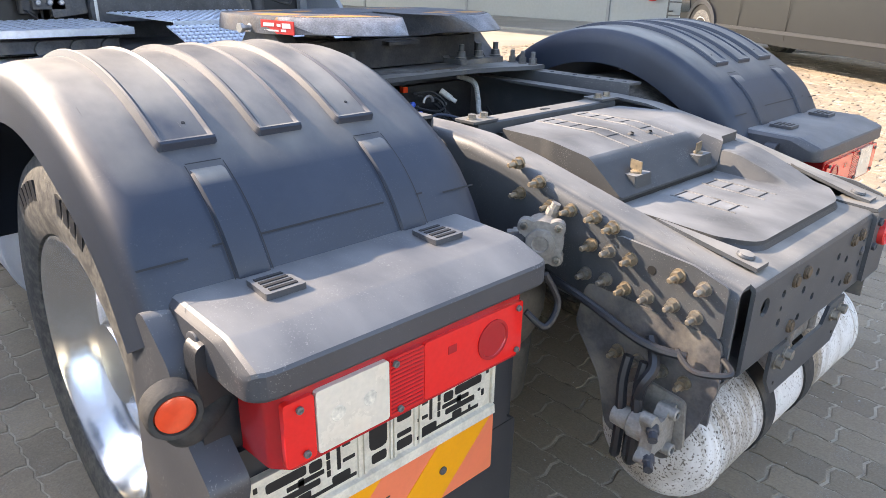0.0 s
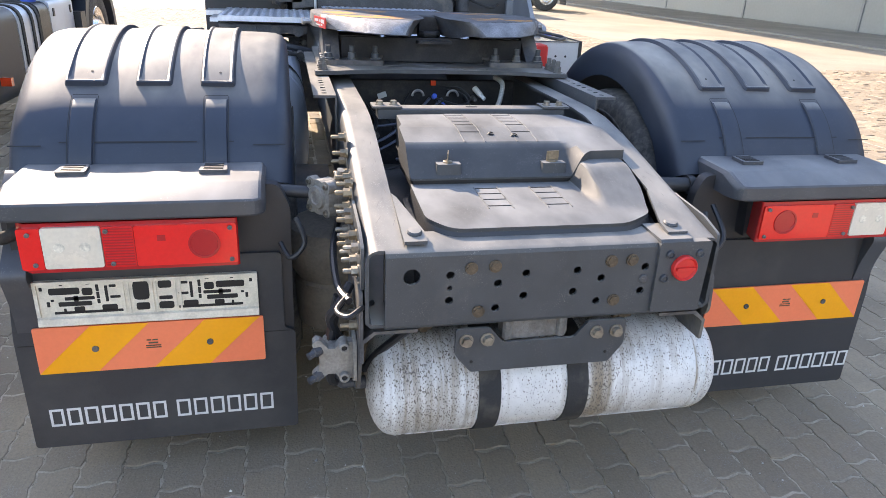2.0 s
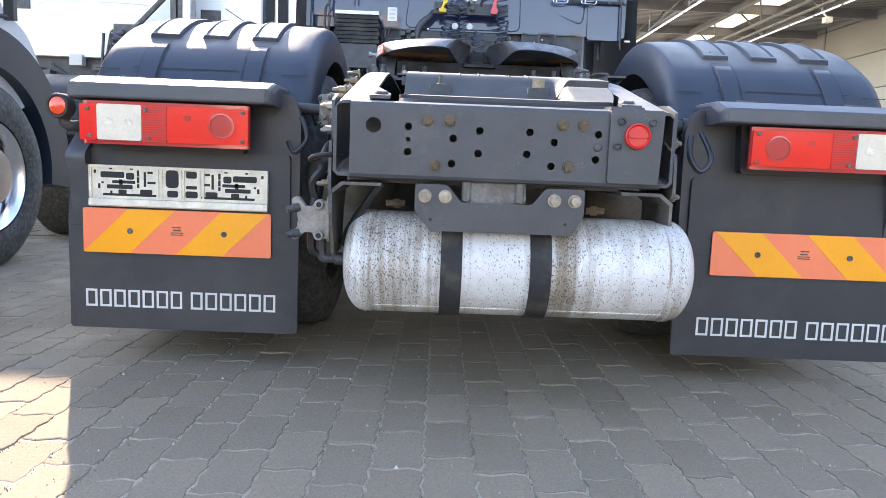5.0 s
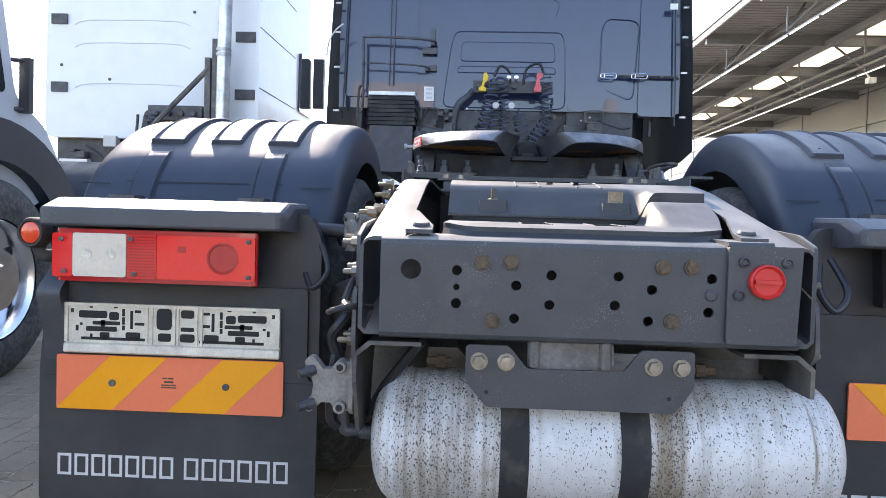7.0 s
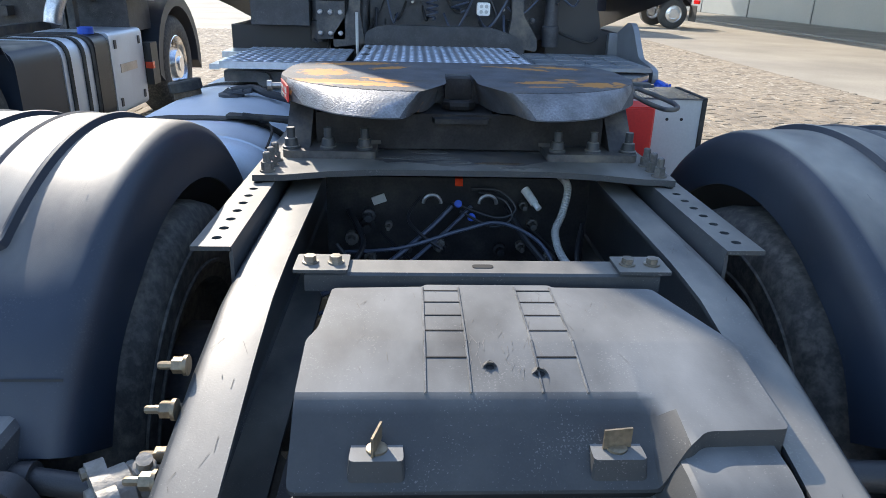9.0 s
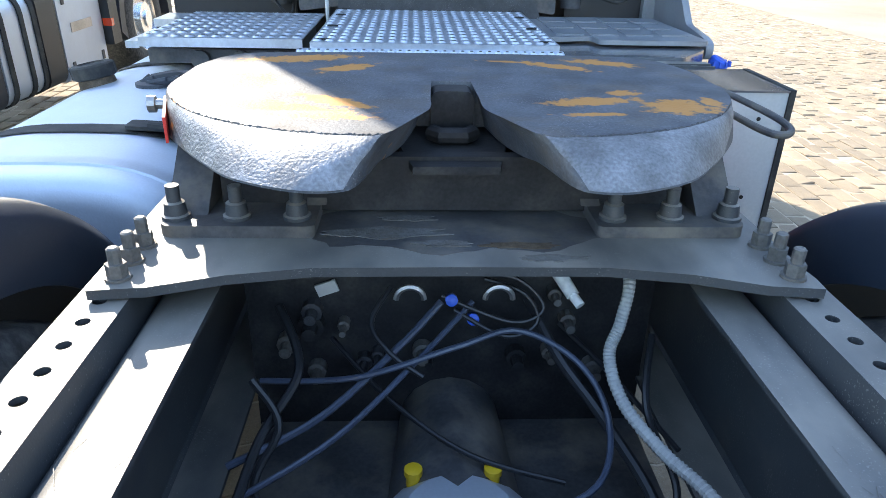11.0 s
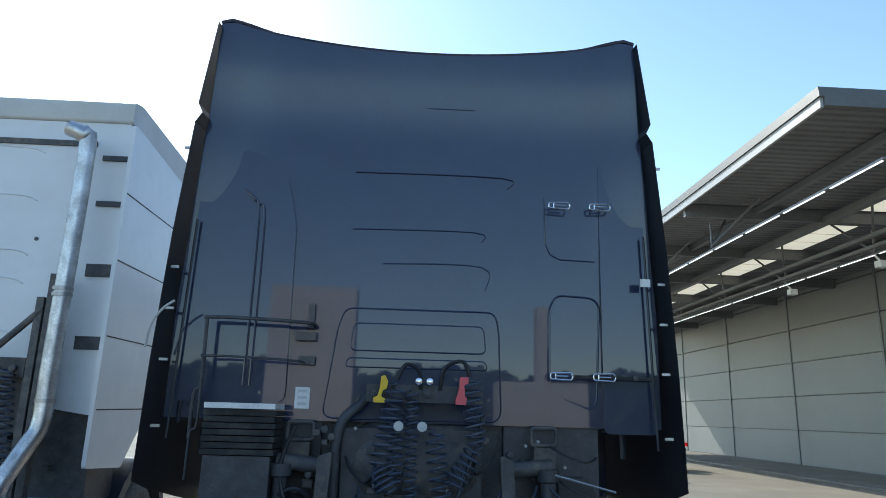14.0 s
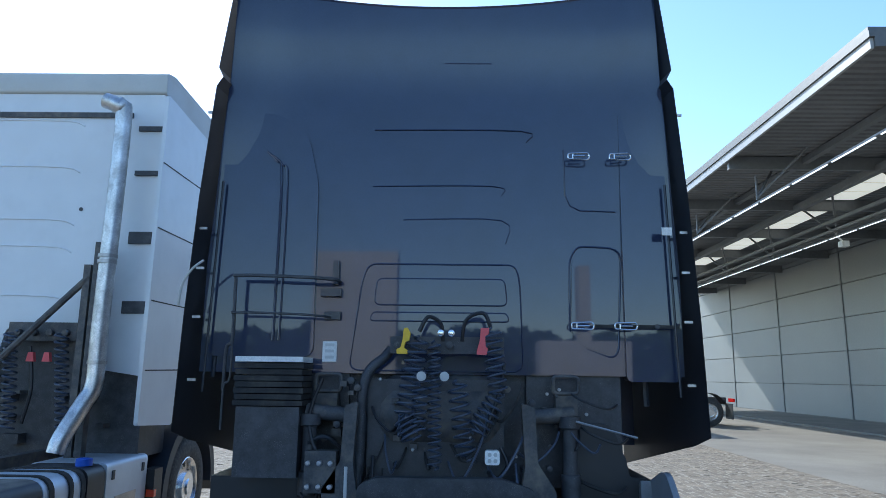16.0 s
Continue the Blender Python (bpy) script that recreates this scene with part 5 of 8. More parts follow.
tube(bm, [(-0.8, AX_Y, AX_Z), (-0.25, AX_Y, AX_Z), (-0.18, AX_Y, AX_Z), (0, AX_Y, AX_Z), (0.18, AX_Y, AX_Z), (0.25, AX_Y, AX_Z), (0.8, AX_Y, AX_Z)], [0.08, 0.08, 0.15, 0.20, 0.15, 0.08, 0.08], 20)
part("rear_axle", bm, M_FRAME_DARK, truck, "black rear axle")
for s in (-1, 1):
    bm = NB()
    lathe(bm, [(0, 0.085), (0.02, 0.115), (0.16, 0.125), (0.17, 0.118), (0.20, 0.135), (0.24, 0.148), (0.29, 0.150), (0.32, 0.135), (0.335, 0.10)], (s * 0.445, 0.60, 0.335), (0, 0, 1), 32)
    part("air_spring", bm, M_SPRING, truck, "brown dusty rubber air spring")

# plain dark boxes and an axle, added to block daylight under the truck
bm = NB()
box(bm, -0.338, 0.338, 0.70, 1.425, 0.52, 0.60)
part("suspension_frame", soften(bm, 0.03, 2), M_FRAME_DARK, truck)
bm = NB()
prism(bm, rounded([(2.3, 0.62), (2.75, 0.42), (3.9, 0.36), (3.9, 0.96), (2.75, 0.92), (2.3, 0.80)], 0.06), 'x', -0.27, 0.27)
part("gearbox", soften(bm, 0.04, 2), M_FRAME_DARK, truck)
bm = NB()
box(bm, -0.55, 0.55, 3.92, 5.6, 0.32, 1.30)
part("engine", soften(bm, 0.06, 2), M_FRAME_DARK, truck)
bm = NB()
tube(bm, [(-0.85, 4.62, 0.48), (0.85, 4.62, 0.48)], 0.09, 14)
part("front_axle", bm, M_FRAME_DARK, truck)

# ---- fifth wheel and its mounting ----
half = [(0.0, 1.245), (0.20, 1.243), (0.31, 1.222), (0.40, 1.190), (0.470, 1.182), (0.472, 1.21), (0.455, 1.40), (0.455, 1.95), (0.0, 1.95)]
bm = NB()
prism(bm, [(x, y) for x, y in half] + [(-x, y) for x, y in half[1:-1]][::-1], 'z', 0.992, 1.006)
mount = part("mounting_plate", soften(bm, 0.002, 1), M_FRAME, truck, "thick dark grey mounting plate of the fifth wheel")
stud = NB()
lathe(stud, [(0, 0.017), (0.004, 0.017)], (0, 0, 0), (0, 0, 1), 12)
prism(stud, [(0.0135 * math.cos(radians(60 * i)), 0.0135 * math.sin(radians(60 * i))) for i in range(6)], 'z', 0.004, 0.022)
lathe(stud, [(0.022, 0.0085), (0.042, 0.0085), (0.044, 0.006)], (0, 0, 0), (0, 0, 1), 8)
stud = mesh_of("stud", stud, M_CAST)
for s in (-1, 1):
    for y in (1.215, 1.263, 1.312):
        o = part("stud", stud, None, mount)
        o.matrix_basis = pose(s * 0.442, y, 1.006, 0, 0, y * 900)
for s in (-1, 1):                       # holed angle strips outside the rails
    bm = NB()
    ys = [1.188 - 0.0495 * k for k in range(8)]
    outer = [bm.verts.new((s * 0.424, 0.80, 0.988)), bm.verts.new((s * 0.492, 0.80, 0.988)), bm.verts.new((s * 0.492, 1.9, 0.988)), bm.verts.new((s * 0.424, 1.9, 0.988))]
    es = [bm.edges.new((outer[i], outer[(i + 1) % 4])) for i in range(4)]
    for y in ys:
        ring = [bm.verts.new((s * 0.458 + 0.009 * math.cos(2 * math.pi * k / 12), y + 0.009 * math.sin(2 * math.pi * k / 12), 0.988)) for k in range(12)]
        es += [bm.edges.new((ring[k], ring[(k + 1) % 12])) for k in range(12)]
    bmesh.ops.triangle_fill(bm, edges=es, use_beauty=True)
    ext = bmesh.ops.extrude_face_region(bm, geom=list(bm.faces))
    for v in [g for g in ext["geom"] if isinstance(g, bmesh.types.BMVert)]:
        v.co.z -= 0.008
    prism(bm, [(s * 0.424, 0.988), (s * 0.428, 0.975), (s * 0.428, 0.80), (s * 0.4215, 0.80), (s * 0.4215, 0.975)], 'y', 0.80, 1.9)
    part("mounting_strip", bm, M_FRAME, truck, "grey steel angle strip with a row of holes")

# outline of the flat top, from the throat's end round the horn to the front edge
TOP = [(0.034, 1.612), (0.038, 1.50), (0.040, 1.43), (0.062, 1.375), (0.104, 1.292), (0.150, 1.286), (0.200, 1.293), (0.273, 1.318), (0.330, 1.350), (0.385, 1.400), (0.430, 1.470), (0.460, 1.552), (0.462, 1.66), (0.458, 1.74), (0.425, 1.83), (0.36, 1.868), (0.15, 1.885)]
# the same stations on the lower rim of the skirt: (x, y, z)
RIM = [(0.060, 1.60, 1.10), (0.080, 1.50, 1.10), (0.100, 1.41, 1.108), (0.114, 1.35, 1.118), (0.134, 1.235, 1.127), (0.158, 1.202, 1.129), (0.212, 1.200, 1.130), (0.290, 1.240, 1.130), (0.342, 1.300, 1.130), (0.392, 1.372, 1.130), (0.438, 1.455, 1.128), (0.464, 1.548, 1.128), (0.468, 1.66, 1.128), (0.464, 1.745, 1.128), (0.432, 1.838, 1.128), (0.365, 1.876, 1.128), (0.15, 1.893, 1.128)]
TOPL = smooth_line([(x, y, 1.176) for x, y in TOP], 4)
RIML = smooth_line(RIM, 4)
bm = NB()
FALL = (0.0, 0.22, 0.45, 0.68, 0.88, 1.0)
skirt = [[] for f in FALL]
under = []


def skirt_at(i, f):
    """A point of the skirt: f runs from the flat top to the rim."""
    q = TOPL[i].lerp(RIML[i], f)
    q.z += 0.011 * math.sin(math.pi * f)
    return q


for sgn, order in ((1, range(len(TOPL))), (-1, range(len(TOPL) - 1, -1, -1))):
    for i in order:
        for row, f in zip(skirt, FALL):
            q = skirt_at(i, f)
            row.append(bm.verts.new((sgn * q.x, q.y, q.z)))
        b = RIML[i]
        under.append(bm.verts.new((sgn * b.x * 0.97, 1.56 + (b.y - 1.56) * 0.97, b.z + 0.004)))
top = skirt[0]
n_ = len(top)
for r0, r1 in zip(skirt, skirt[1:] + [under]):
    for i in range(n_):
        j = (i + 1) % n_
        bm.faces.new((r0[i], r0[j], r1[j], r1[i]))
for q in geometry.tessellate_polygon([[v.co.copy() for v in top]]):
    bm.faces.new([top[i] for i in q])
for q in geometry.tessellate_polygon([[v.co.copy() for v in under]]):
    bm.faces.new([under[i] for i in q[::-1]])
bmesh.ops.recalc_face_normals(bm, faces=bm.faces)
fifth = part("fifth_wheel", bm, M_PLATE, truck, "greasy dark steel fifth wheel plate with orange grease smears", 30)
I0, I1 = 16, 40                         # stations between which the skirt is the worn ramp
for s in (-1, 1):                       # bright worn ramps
    bm = NB()
    rows = []
    for i in range(I0, I1 + 1):
        w = min(1.0, (i - I0) / 3, (I1 - i) / 5)
        row = []
        for f in FALL:
            q = skirt_at(i, 0.04 + (0.46 + 0.48 * w) * f)
            row.append(bm.verts.new((s * (q.x + 0.0003), q.y - 0.0014, q.z + 0.0012)))
        rows.append(row)
    for p, q in zip(rows, rows[1:]):
        for k in range(len(FALL) - 1):
            bm.faces.new((p[k], q[k], q[k + 1], p[k + 1]) if s < 0 else (p[k], p[k + 1], q[k + 1], q[k]))
    part("worn_ramp", bm, M_GREASE, fifth, "bright worn steel ramp")
    bm = NB()                           # ragged ridge of old grease along the bend
    rrng = random.Random(5 + s)
    last = None
    for i in range(I0, I1):
        for k in range(5):
            q = TOPL[i].lerp(TOPL[i + 1], k / 5)
            r_ = rrng.uniform(0.0006, 0.0034)
            y = q.y + rrng.uniform(-0.002, 0.003)
            row = [bm.verts.new((s * q.x, y - r_, 1.1752)), bm.verts.new((s * q.x, y, 1.1762 + r_ * 0.7)), bm.verts.new((s * q.x, y + r_, 1.1762))]
            if last:
                for j in range(2):
                    bm.faces.new((last[j], row[j], row[j + 1], last[j + 1]) if s > 0 else (last[j + 1], row[j + 1], row[j], last[j]))
            last = row
    part("grease_ridge", bm, M_FRAME_DARK, fifth)

bm = NB()
prism(bm, rounded([(-0.036, 1.085), (0.036, 1.085), (0.036, 1.172), (-0.036, 1.172)], 0.016, 4), 'y', 1.555, 1.606)
tube(bm, [(-0.034, 1.535, 1.108), (-0.020, 1.515, 1.108), (0.020, 1.515, 1.108), (0.034, 1.535, 1.108)], 0.014, 10)
part("lock_jaw", soften(bm, 0.004, 1), M_CHASSIS, fifth, "brown greasy lock jaw at the end of the throat")
bm = NB()
prism(bm, [(-0.066, 1.40), (0.066, 1.40), (0.105, 1.60), (-0.105, 1.60)], 'z', 1.082, 1.094)
box(bm, -0.16, 0.16, 1.56, 1.70, 1.024, 1.085)
part("lock_bar", soften(bm, 0.002, 1), M_CHASSIS, fifth, "worn steel lock bar under the throat")
g = random.Random(77)                   # old black grease under the throat
bm = NB()
prism(bm, [((0.24 + g.uniform(-0.012, 0.012)) * math.cos(math.tau * q / 60), 1.375 + (0.085 + 0.012 * math.sin(q * 0.9) + g.uniform(-0.004, 0.004)) * math.sin(math.tau * q / 60)) for q in range(60)], 'z', 1.0058, 1.0064)
part("grease_patch", bm, M_FRAME_DARK, mount, "old black grease")
for k, (x, y, r) in enumerate(((-0.10, 1.355, 0.055), (-0.02, 1.318, 0.03), (0.09, 1.312, 0.035), (-0.07, 1.41, 0.03), (0.13, 1.272, 0.03))):
    g = random.Random(40 + k)               # caked dirt and rust on the mounting plate
    bm = NB()
    ring = [(x + r * (1.0 + g.uniform(-0.35, 0.35)) * math.cos(math.tau * q / 18) * 1.5, y + 0.35 * r * (1.0 + g.uniform(-0.35, 0.35)) * math.sin(math.tau * q / 18)) for q in range(18)]
    prism(bm, ring, 'z', 1.0062, 1.0074)
    part("dirt_patch", bm, M_RUST if k == 2 else M_CAST, mount)
# slab added to paint in the shade under the plate
bm = NB()
box(bm, -0.36, 0.36, 1.43, 1.455, 1.012, 1.10)
part("rib_frame", soften(bm, 0.004, 1), M_CHASSIS, fifth, "black slab added for the dark space under the plate")
for s in (-1, 1):
    bm = NB()
    prism(bm, rounded([(s * 0.208, 1.345), (s * 0.215, 1.338), (s * 0.42, 1.338), (s * 0.432, 1.350), (s * 0.432, 1.80), (s * 0.208, 1.80)], 0.015), 'z', 1.006, 1.024)
    pd = part("pedestal", soften(bm, 0.003, 1), M_FRAME_DARK, fifth)
    bm = NB()
    prism(bm, [(1.38, 1.024), (1.76, 1.024), (1.66, 1.13), (1.50, 1.13)], 'x', s * 0.37, s * 0.43)
    prism(bm, [(1.42, 1.024), (1.72, 1.024), (1.64, 1.11), (1.52, 1.11)], 'x', s * 0.20, s * 0.23)
    box(bm, min(s * 0.2, s * 0.4), max(s * 0.2, s * 0.4), 1.50, 1.66, 1.024, 1.10)
    part("pedestal_web", soften(bm, 0.008, 2), M_FRAME_DARK, fifth)
    for x in (0.237, 0.325, 0.414):
        bm = NB()
        lathe(bm, [(0, 0.021), (0.005, 0.021), (0.007, 0.017), (0.024, 0.015), (0.026, 0.010), (0.050, 0.010)], (s * x, 1.372, 1.024), (0, 0, 1), 12)
        part("pedestal_bolt", bm, M_FRAME, pd)
# name plate of the fifth wheel, with plain bars for writing
a = Vector((-0.4635, 1.555, 0))
b = Vector((-0.418, 1.40, 0))
d = (b - a).normalized()
nrm = Vector((d.y, -d.x, 0))
if nrm.x > 0:
    nrm = -nrm
bm = NB()
vs = []
for p, z in ((a + d * 0.035, 1.132), (b, 1.128), (b, 1.166), (a + d * 0.035, 1.168)):
    q = p + nrm * 0.004
    vs.append(bm.verts.new((q.x, q.y, z)))
f = bm.faces.new(vs)
e = bmesh.ops.extrude_face_region(bm, geom=[f])
for v in [g for g in e["geom"] if isinstance(g, bmesh.types.BMVert)]:
    v.co -= nrm * 0.004
plate = part("name_plate", bm, M_RED, fifth, "red enamel name plate with white print")
for t0, t1, z0, z1 in ((0.08, 0.42, 1.150, 1.160), (0.50, 0.62, 1.150, 1.158), (0.66, 0.92, 1.146, 1.160), (0.10, 0.55, 1.136, 1.141), (0.62, 0.78, 1.136, 1.143)):
    bm = NB()
    ln = (b - a).length - 0.035
    s0, s1 = a + d * (0.035 + ln * t0) + nrm * 0.0048, a + d * (0.035 + ln * t1) + nrm * 0.0048
    bm.faces.new([bm.verts.new((s0.x, s0.y, z0)), bm.verts.new((s1.x, s1.y, z0)), bm.verts.new((s1.x, s1.y, z1)), bm.verts.new((s0.x, s0.y, z1))])
    part("print_bar", bm, M_LETTER, plate)
bm = NB()
lathe(bm, [(0, 0.013), (0.012, 0.013), (0.013, 0.008), (0.035, 0.008), (0.036, 0.014), (0.048, 0.014)], (-0.455, 1.575, 1.142), (-1, -0.1, 0), 10)
part("grease_nipple", bm, M_STEEL, fifth)
bm = NB()                               # pull handle
tube(bm, smooth_line([(0.40, 1.985, 1.105), (0.50, 1.975, 1.102), (0.595, 1.958, 1.10), (0.613, 1.90, 1.10), (0.622, 1.80, 1.10), (0.626, 1.68, 1.10), (0.615, 1.605, 1.099), (0.590, 1.572, 1.098), (0.566, 1.585, 1.098), (0.554, 1.66, 1.099), (0.551, 1.75, 1.10), (0.560, 1.84, 1.10), (0.590, 1.93, 1.10)], 5), 0.0068, 10)
part("release_handle", bm, M_FRAME_DARK, fifth, "black steel release handle")

# ---- inside the frame: crossmembers, hoses, valves ----
# darker material paints in the shade between the rails
bm = NB()
box(bm, -0.34, 0.34, 1.42, 1.46, 0.50, 0.94)
part("crossmember", bm, M_CHASSIS, truck, "black crossmember, toned down for shade")
bm = NB()
box(bm, -0.33, 0.33, 0.86, 0.90, 0.60, 0.68)
part("crossmember", bm, M_FRAME_DARK, truck)
bm = NB()
tube(bm, [(0.0, 1.03, 0.55), (0.0, 1.5, 0.62), (0.0, 3.0, 0.75)], [0.13, 0.08, 0.06], 16)
part("drive_shaft", bm, M_FRAME_DARK, truck)
bm = NB()
lathe(bm, [(0, 0.12), (0.04, 0.115), (0.07, 0.08), (0.08, 0.001)], (0.0, 1.12, 0.612), (0, 0, 1), 24)
part("housing_dome", bm, M_ALU_TANK, truck, "grey metal housing dome")
for x in (-0.065, 0.055):
    bm = NB()
    lathe(bm, [(0, 0.011), (0.025, 0.011), (0.026, 0.014), (0.036, 0.014), (0.038, 0.008)], (x, 1.205, 0.652), (0, 0, 1), 12)
    part("yellow_cap", bm, M_YELLOW, truck, "yellow plastic cap")
bm = NB()
path = smooth_line([(0.25, 1.40, 0.96), (0.262, 1.33, 0.945), (0.245, 1.29, 0.89), (0.225, 1.26, 0.85), (0.235, 1.20, 0.81), (0.27, 1.12, 0.79), (0.31, 1.05, 0.78), (0.34, 0.95, 0.76)], 22)
tube(bm, path, [0.0100 if k % 2 else 0.0082 for k in range(len(path))], 10)
part("corrugated_hose", bm, M_GREYHOSE, truck, "light grey corrugated hose")
bm = NB()
tube(bm, [(0.170, 1.405, 0.915), (0.190, 1.37, 0.890)], [0.012, 0.011], 12)
tube(bm, [(0.190, 1.37, 0.890), (0.20, 1.355, 0.880)], [0.008, 0.008], 12)
part("white_fitting", bm, M_STICKER, truck, "white plastic hose fitting")
bm = NB()
box(bm, -0.012, 0.008, 1.395, 1.415, 0.925, 0.945)
part("red_clip", bm, M_AMBER, truck)
bm = NB()
prism(bm, [(-0.225, 0.888), (-0.192, 0.900), (-0.185, 0.880), (-0.218, 0.868)], 'y', 1.405, 1.41)
part("white_tag", bm, M_LIGHTGREY, truck)
for x in (-0.07, 0.07):
    bm = NB()
    tube(bm, [(x + 0.022 * math.cos(radians(q)), 1.36, 0.89 + 0.022 * math.sin(radians(q))) for q in range(0, 200, 20)], 0.005, 6)
    part("hose_ring", bm, M_STEEL, truck)
rng = random.Random(4)
HOSES = [([(-0.30, 1.30, 0.78), (-0.15, 1.28, 0.80), (0.0, 1.30, 0.84), (0.10, 1.33, 0.85), (0.19, 1.28, 0.82), (0.22, 1.20, 0.77), (0.17, 1.10, 0.74), (0.0, 1.06, 0.73), (-0.2, 1.05, 0.72)], 0.008),
         ([(-0.33, 1.18, 0.72), (-0.2, 1.24, 0.76), (-0.08, 1.33, 0.83), (-0.02, 1.37, 0.88)], 0.010),
         ([(-0.33, 1.12, 0.70), (-0.18, 1.2, 0.75), (-0.05, 1.31, 0.82), (0.03, 1.37, 0.88)], 0.008),
         ([(0.12, 1.38, 0.88), (0.16, 1.30, 0.82), (0.22, 1.22, 0.76), (0.27, 1.10, 0.70), (0.22, 0.98, 0.68)], 0.014),
         ([(-0.10, 1.38, 0.90), (-0.13, 1.34, 0.86), (-0.10, 1.30, 0.83), (-0.05, 1.28, 0.80)], 0.007),
         ([(0.05, 1.39, 0.91), (0.11, 1.36, 0.90), (0.13, 1.34, 0.86), (0.08, 1.33, 0.84), (0.0, 1.36, 0.87)], 0.006),
         ([(0.03, 1.39, 0.92), (0.10, 1.37, 0.92), (0.14, 1.35, 0.88), (0.09, 1.34, 0.86), (-0.02, 1.37, 0.89)], 0.006),
         ([(-0.28, 1.39, 0.86), (-0.24, 1.30, 0.80), (-0.29, 1.20, 0.74), (-0.31, 1.02, 0.70)], 0.012)]
HOSES += [([(-0.31, 0.98, 0.68), (-0.15, 1.06, 0.70), (0.02, 1.10, 0.71), (0.20, 1.08, 0.70), (0.31, 1.0, 0.67)], 0.006),
          ([(-0.30, 1.25, 0.82), (-0.26, 1.22, 0.76), (-0.29, 1.16, 0.70), (-0.24, 1.08, 0.66)], 0.010), ([(0.30, 1.30, 0.86), (0.27, 1.20, 0.80), (0.30, 1.12, 0.72), (0.25, 1.02, 0.67)], 0.009),
          ([(-0.20, 1.39, 0.80), (-0.10, 1.30, 0.74), (0.02, 1.22, 0.70), (0.16, 1.18, 0.68)], 0.007), ([(0.18, 1.40, 0.82), (0.24, 1.34, 0.78), (0.29, 1.26, 0.75), (0.32, 1.18, 0.74)], 0.007)]
for k, (pts, r) in enumerate(HOSES):
    bm = NB()
    tube(bm, smooth_line(pts, 8), r * 0.62, 8)
    part("air_hose", bm, M_BLUEHOSE if k < 3 else M_CABLE, truck, "black air hose")
for k in range(14):
    bm = NB()
    x, z = rng.uniform(-0.28, 0.28), rng.uniform(0.72, 0.92)
    w = rng.uniform(0.009, 0.022)
    lathe(bm, [(0, w), (0.02, w), (0.022, w * 0.6), (0.045, w * 0.55)], (x, 1.42, z), (0, -1, 0), 10)
    part("valve_port", bm, rng.choice([M_CHASSIS, M_BLACK, M_CAST, M_CHASSIS]), truck)
for x, z in ((-0.005, 0.885), (0.03, 0.85)):
    bm = NB()
    lathe(bm, [(0, 0.010), (0.02, 0.010), (0.022, 0.005)], (x, 1.37, z), (0, -1, 0.4), 10)
    part("blue_collar", bm, M_BLUE, truck)

# ---- deck plates ----
def tread_plate(x0, x1, y0, y1, z, nx, ny, lip=0.0):
    """A steel plate with rows of raised oval treads with dark centres."""
    bm = NB()
    prism(bm, rounded([(x0, y0), (x1, y0), (x1, y1), (x0, y1)], 0.004, 2), 'z', z - 0.004, z)
    if lip:
        box(bm, x0, x1, y0 - 0.003, y0 + 0.001, z - lip, z)
    dots = []
    dx, dy = (x1 - x0) / nx, (y1 - y0) / ny
    for i in range(nx):
        for j in range(ny):
            cx, cy = x0 + (i + 0.5) * dx, y0 + (j + 0.5) * dy
            a, b = dx * 0.42, dy * 0.26
            lo = [bm.verts.new((cx + a * math.cos(2 * math.pi * k / 10), cy + b * math.sin(2 * math.pi * k / 10), z)) for k in range(10)]
            hi = [bm.verts.new((cx + a * 0.62 * math.cos(2 * math.pi * k / 10), cy + b * 0.62 * math.sin(2 * math.pi * k / 10), z + 0.0045)) for k in range(10)]
            for k in range(10):
                bm.faces.new((lo[k], lo[(k + 1) % 10], hi[(k + 1) % 10], hi[k]))
            bm.faces.new(hi)
            dots.append((cx, cy, z + 0.0049))
    return bm, dots


def deck(name, args, label, bend=None):
    a, b = tread_plate(*args)
    if bend:
        for v in a.verts:
            v.co.z -= max(0, bend - v.co.y) * 0.30
    o = part(name, a, M_GALV, truck, label)
    dx, dy = (args[1] - args[0]) / args[5], (args[3] - args[2]) / args[6]
    h = NB()
    lathe(h, [(-0.0006, 0.5), (0, 0.5)], (0, 0, 0), (0, 0, 1), 10)
    for v in h.verts:
        v.co.x *= dx * 0.36
        v.co.y *= dy * 0.20
    me = mesh_of("tread_hole", h, M_FRAME_DARK)
    for x, y, z in b:
        q = part("tread_hole", me, None, o)
        q.matrix_basis = pose(x, y, z - (max(0, bend - y) * 0.30 if bend else 0), 16.7 if bend else 0)
    return o


centre = deck("deck_plate", (-0.35, 0.35, 2.40, 3.15, 1.112, 20, 13, 0.03), "galvanised tread plate behind the cab")
deck("deck_plate", (-0.385, 0.36, 2.12, 2.39, 1.098, 30, 8, 0.02), "galvanised tread plate behind the cab", 2.39)
step = deck("step_plate", (-0.915, -0.41, 2.66, 3.30, 1.078, 12, 9, 0.028), "galvanised step plate with a folded front edge")
bm = NB()
box(bm, -1.02, -0.90, 3.12, 3.30, 1.066, 1.072)
box(bm, -1.02, -0.90, 3.115, 3.12, 1.045, 1.072)
part("step_tab", bm, M_GALV, step)
bm = NB()
box(bm, -0.955, -0.915, 2.66, 2.92, 1.060, 1.066)
box(bm, -0.955, -0.915, 2.655, 2.66, 1.045, 1.066)
part("step_tab", bm, M_GALV, step)
for s in (-1, 1):
    for y in (2.43, 2.70, 2.97, 3.15):
        bm = NB()
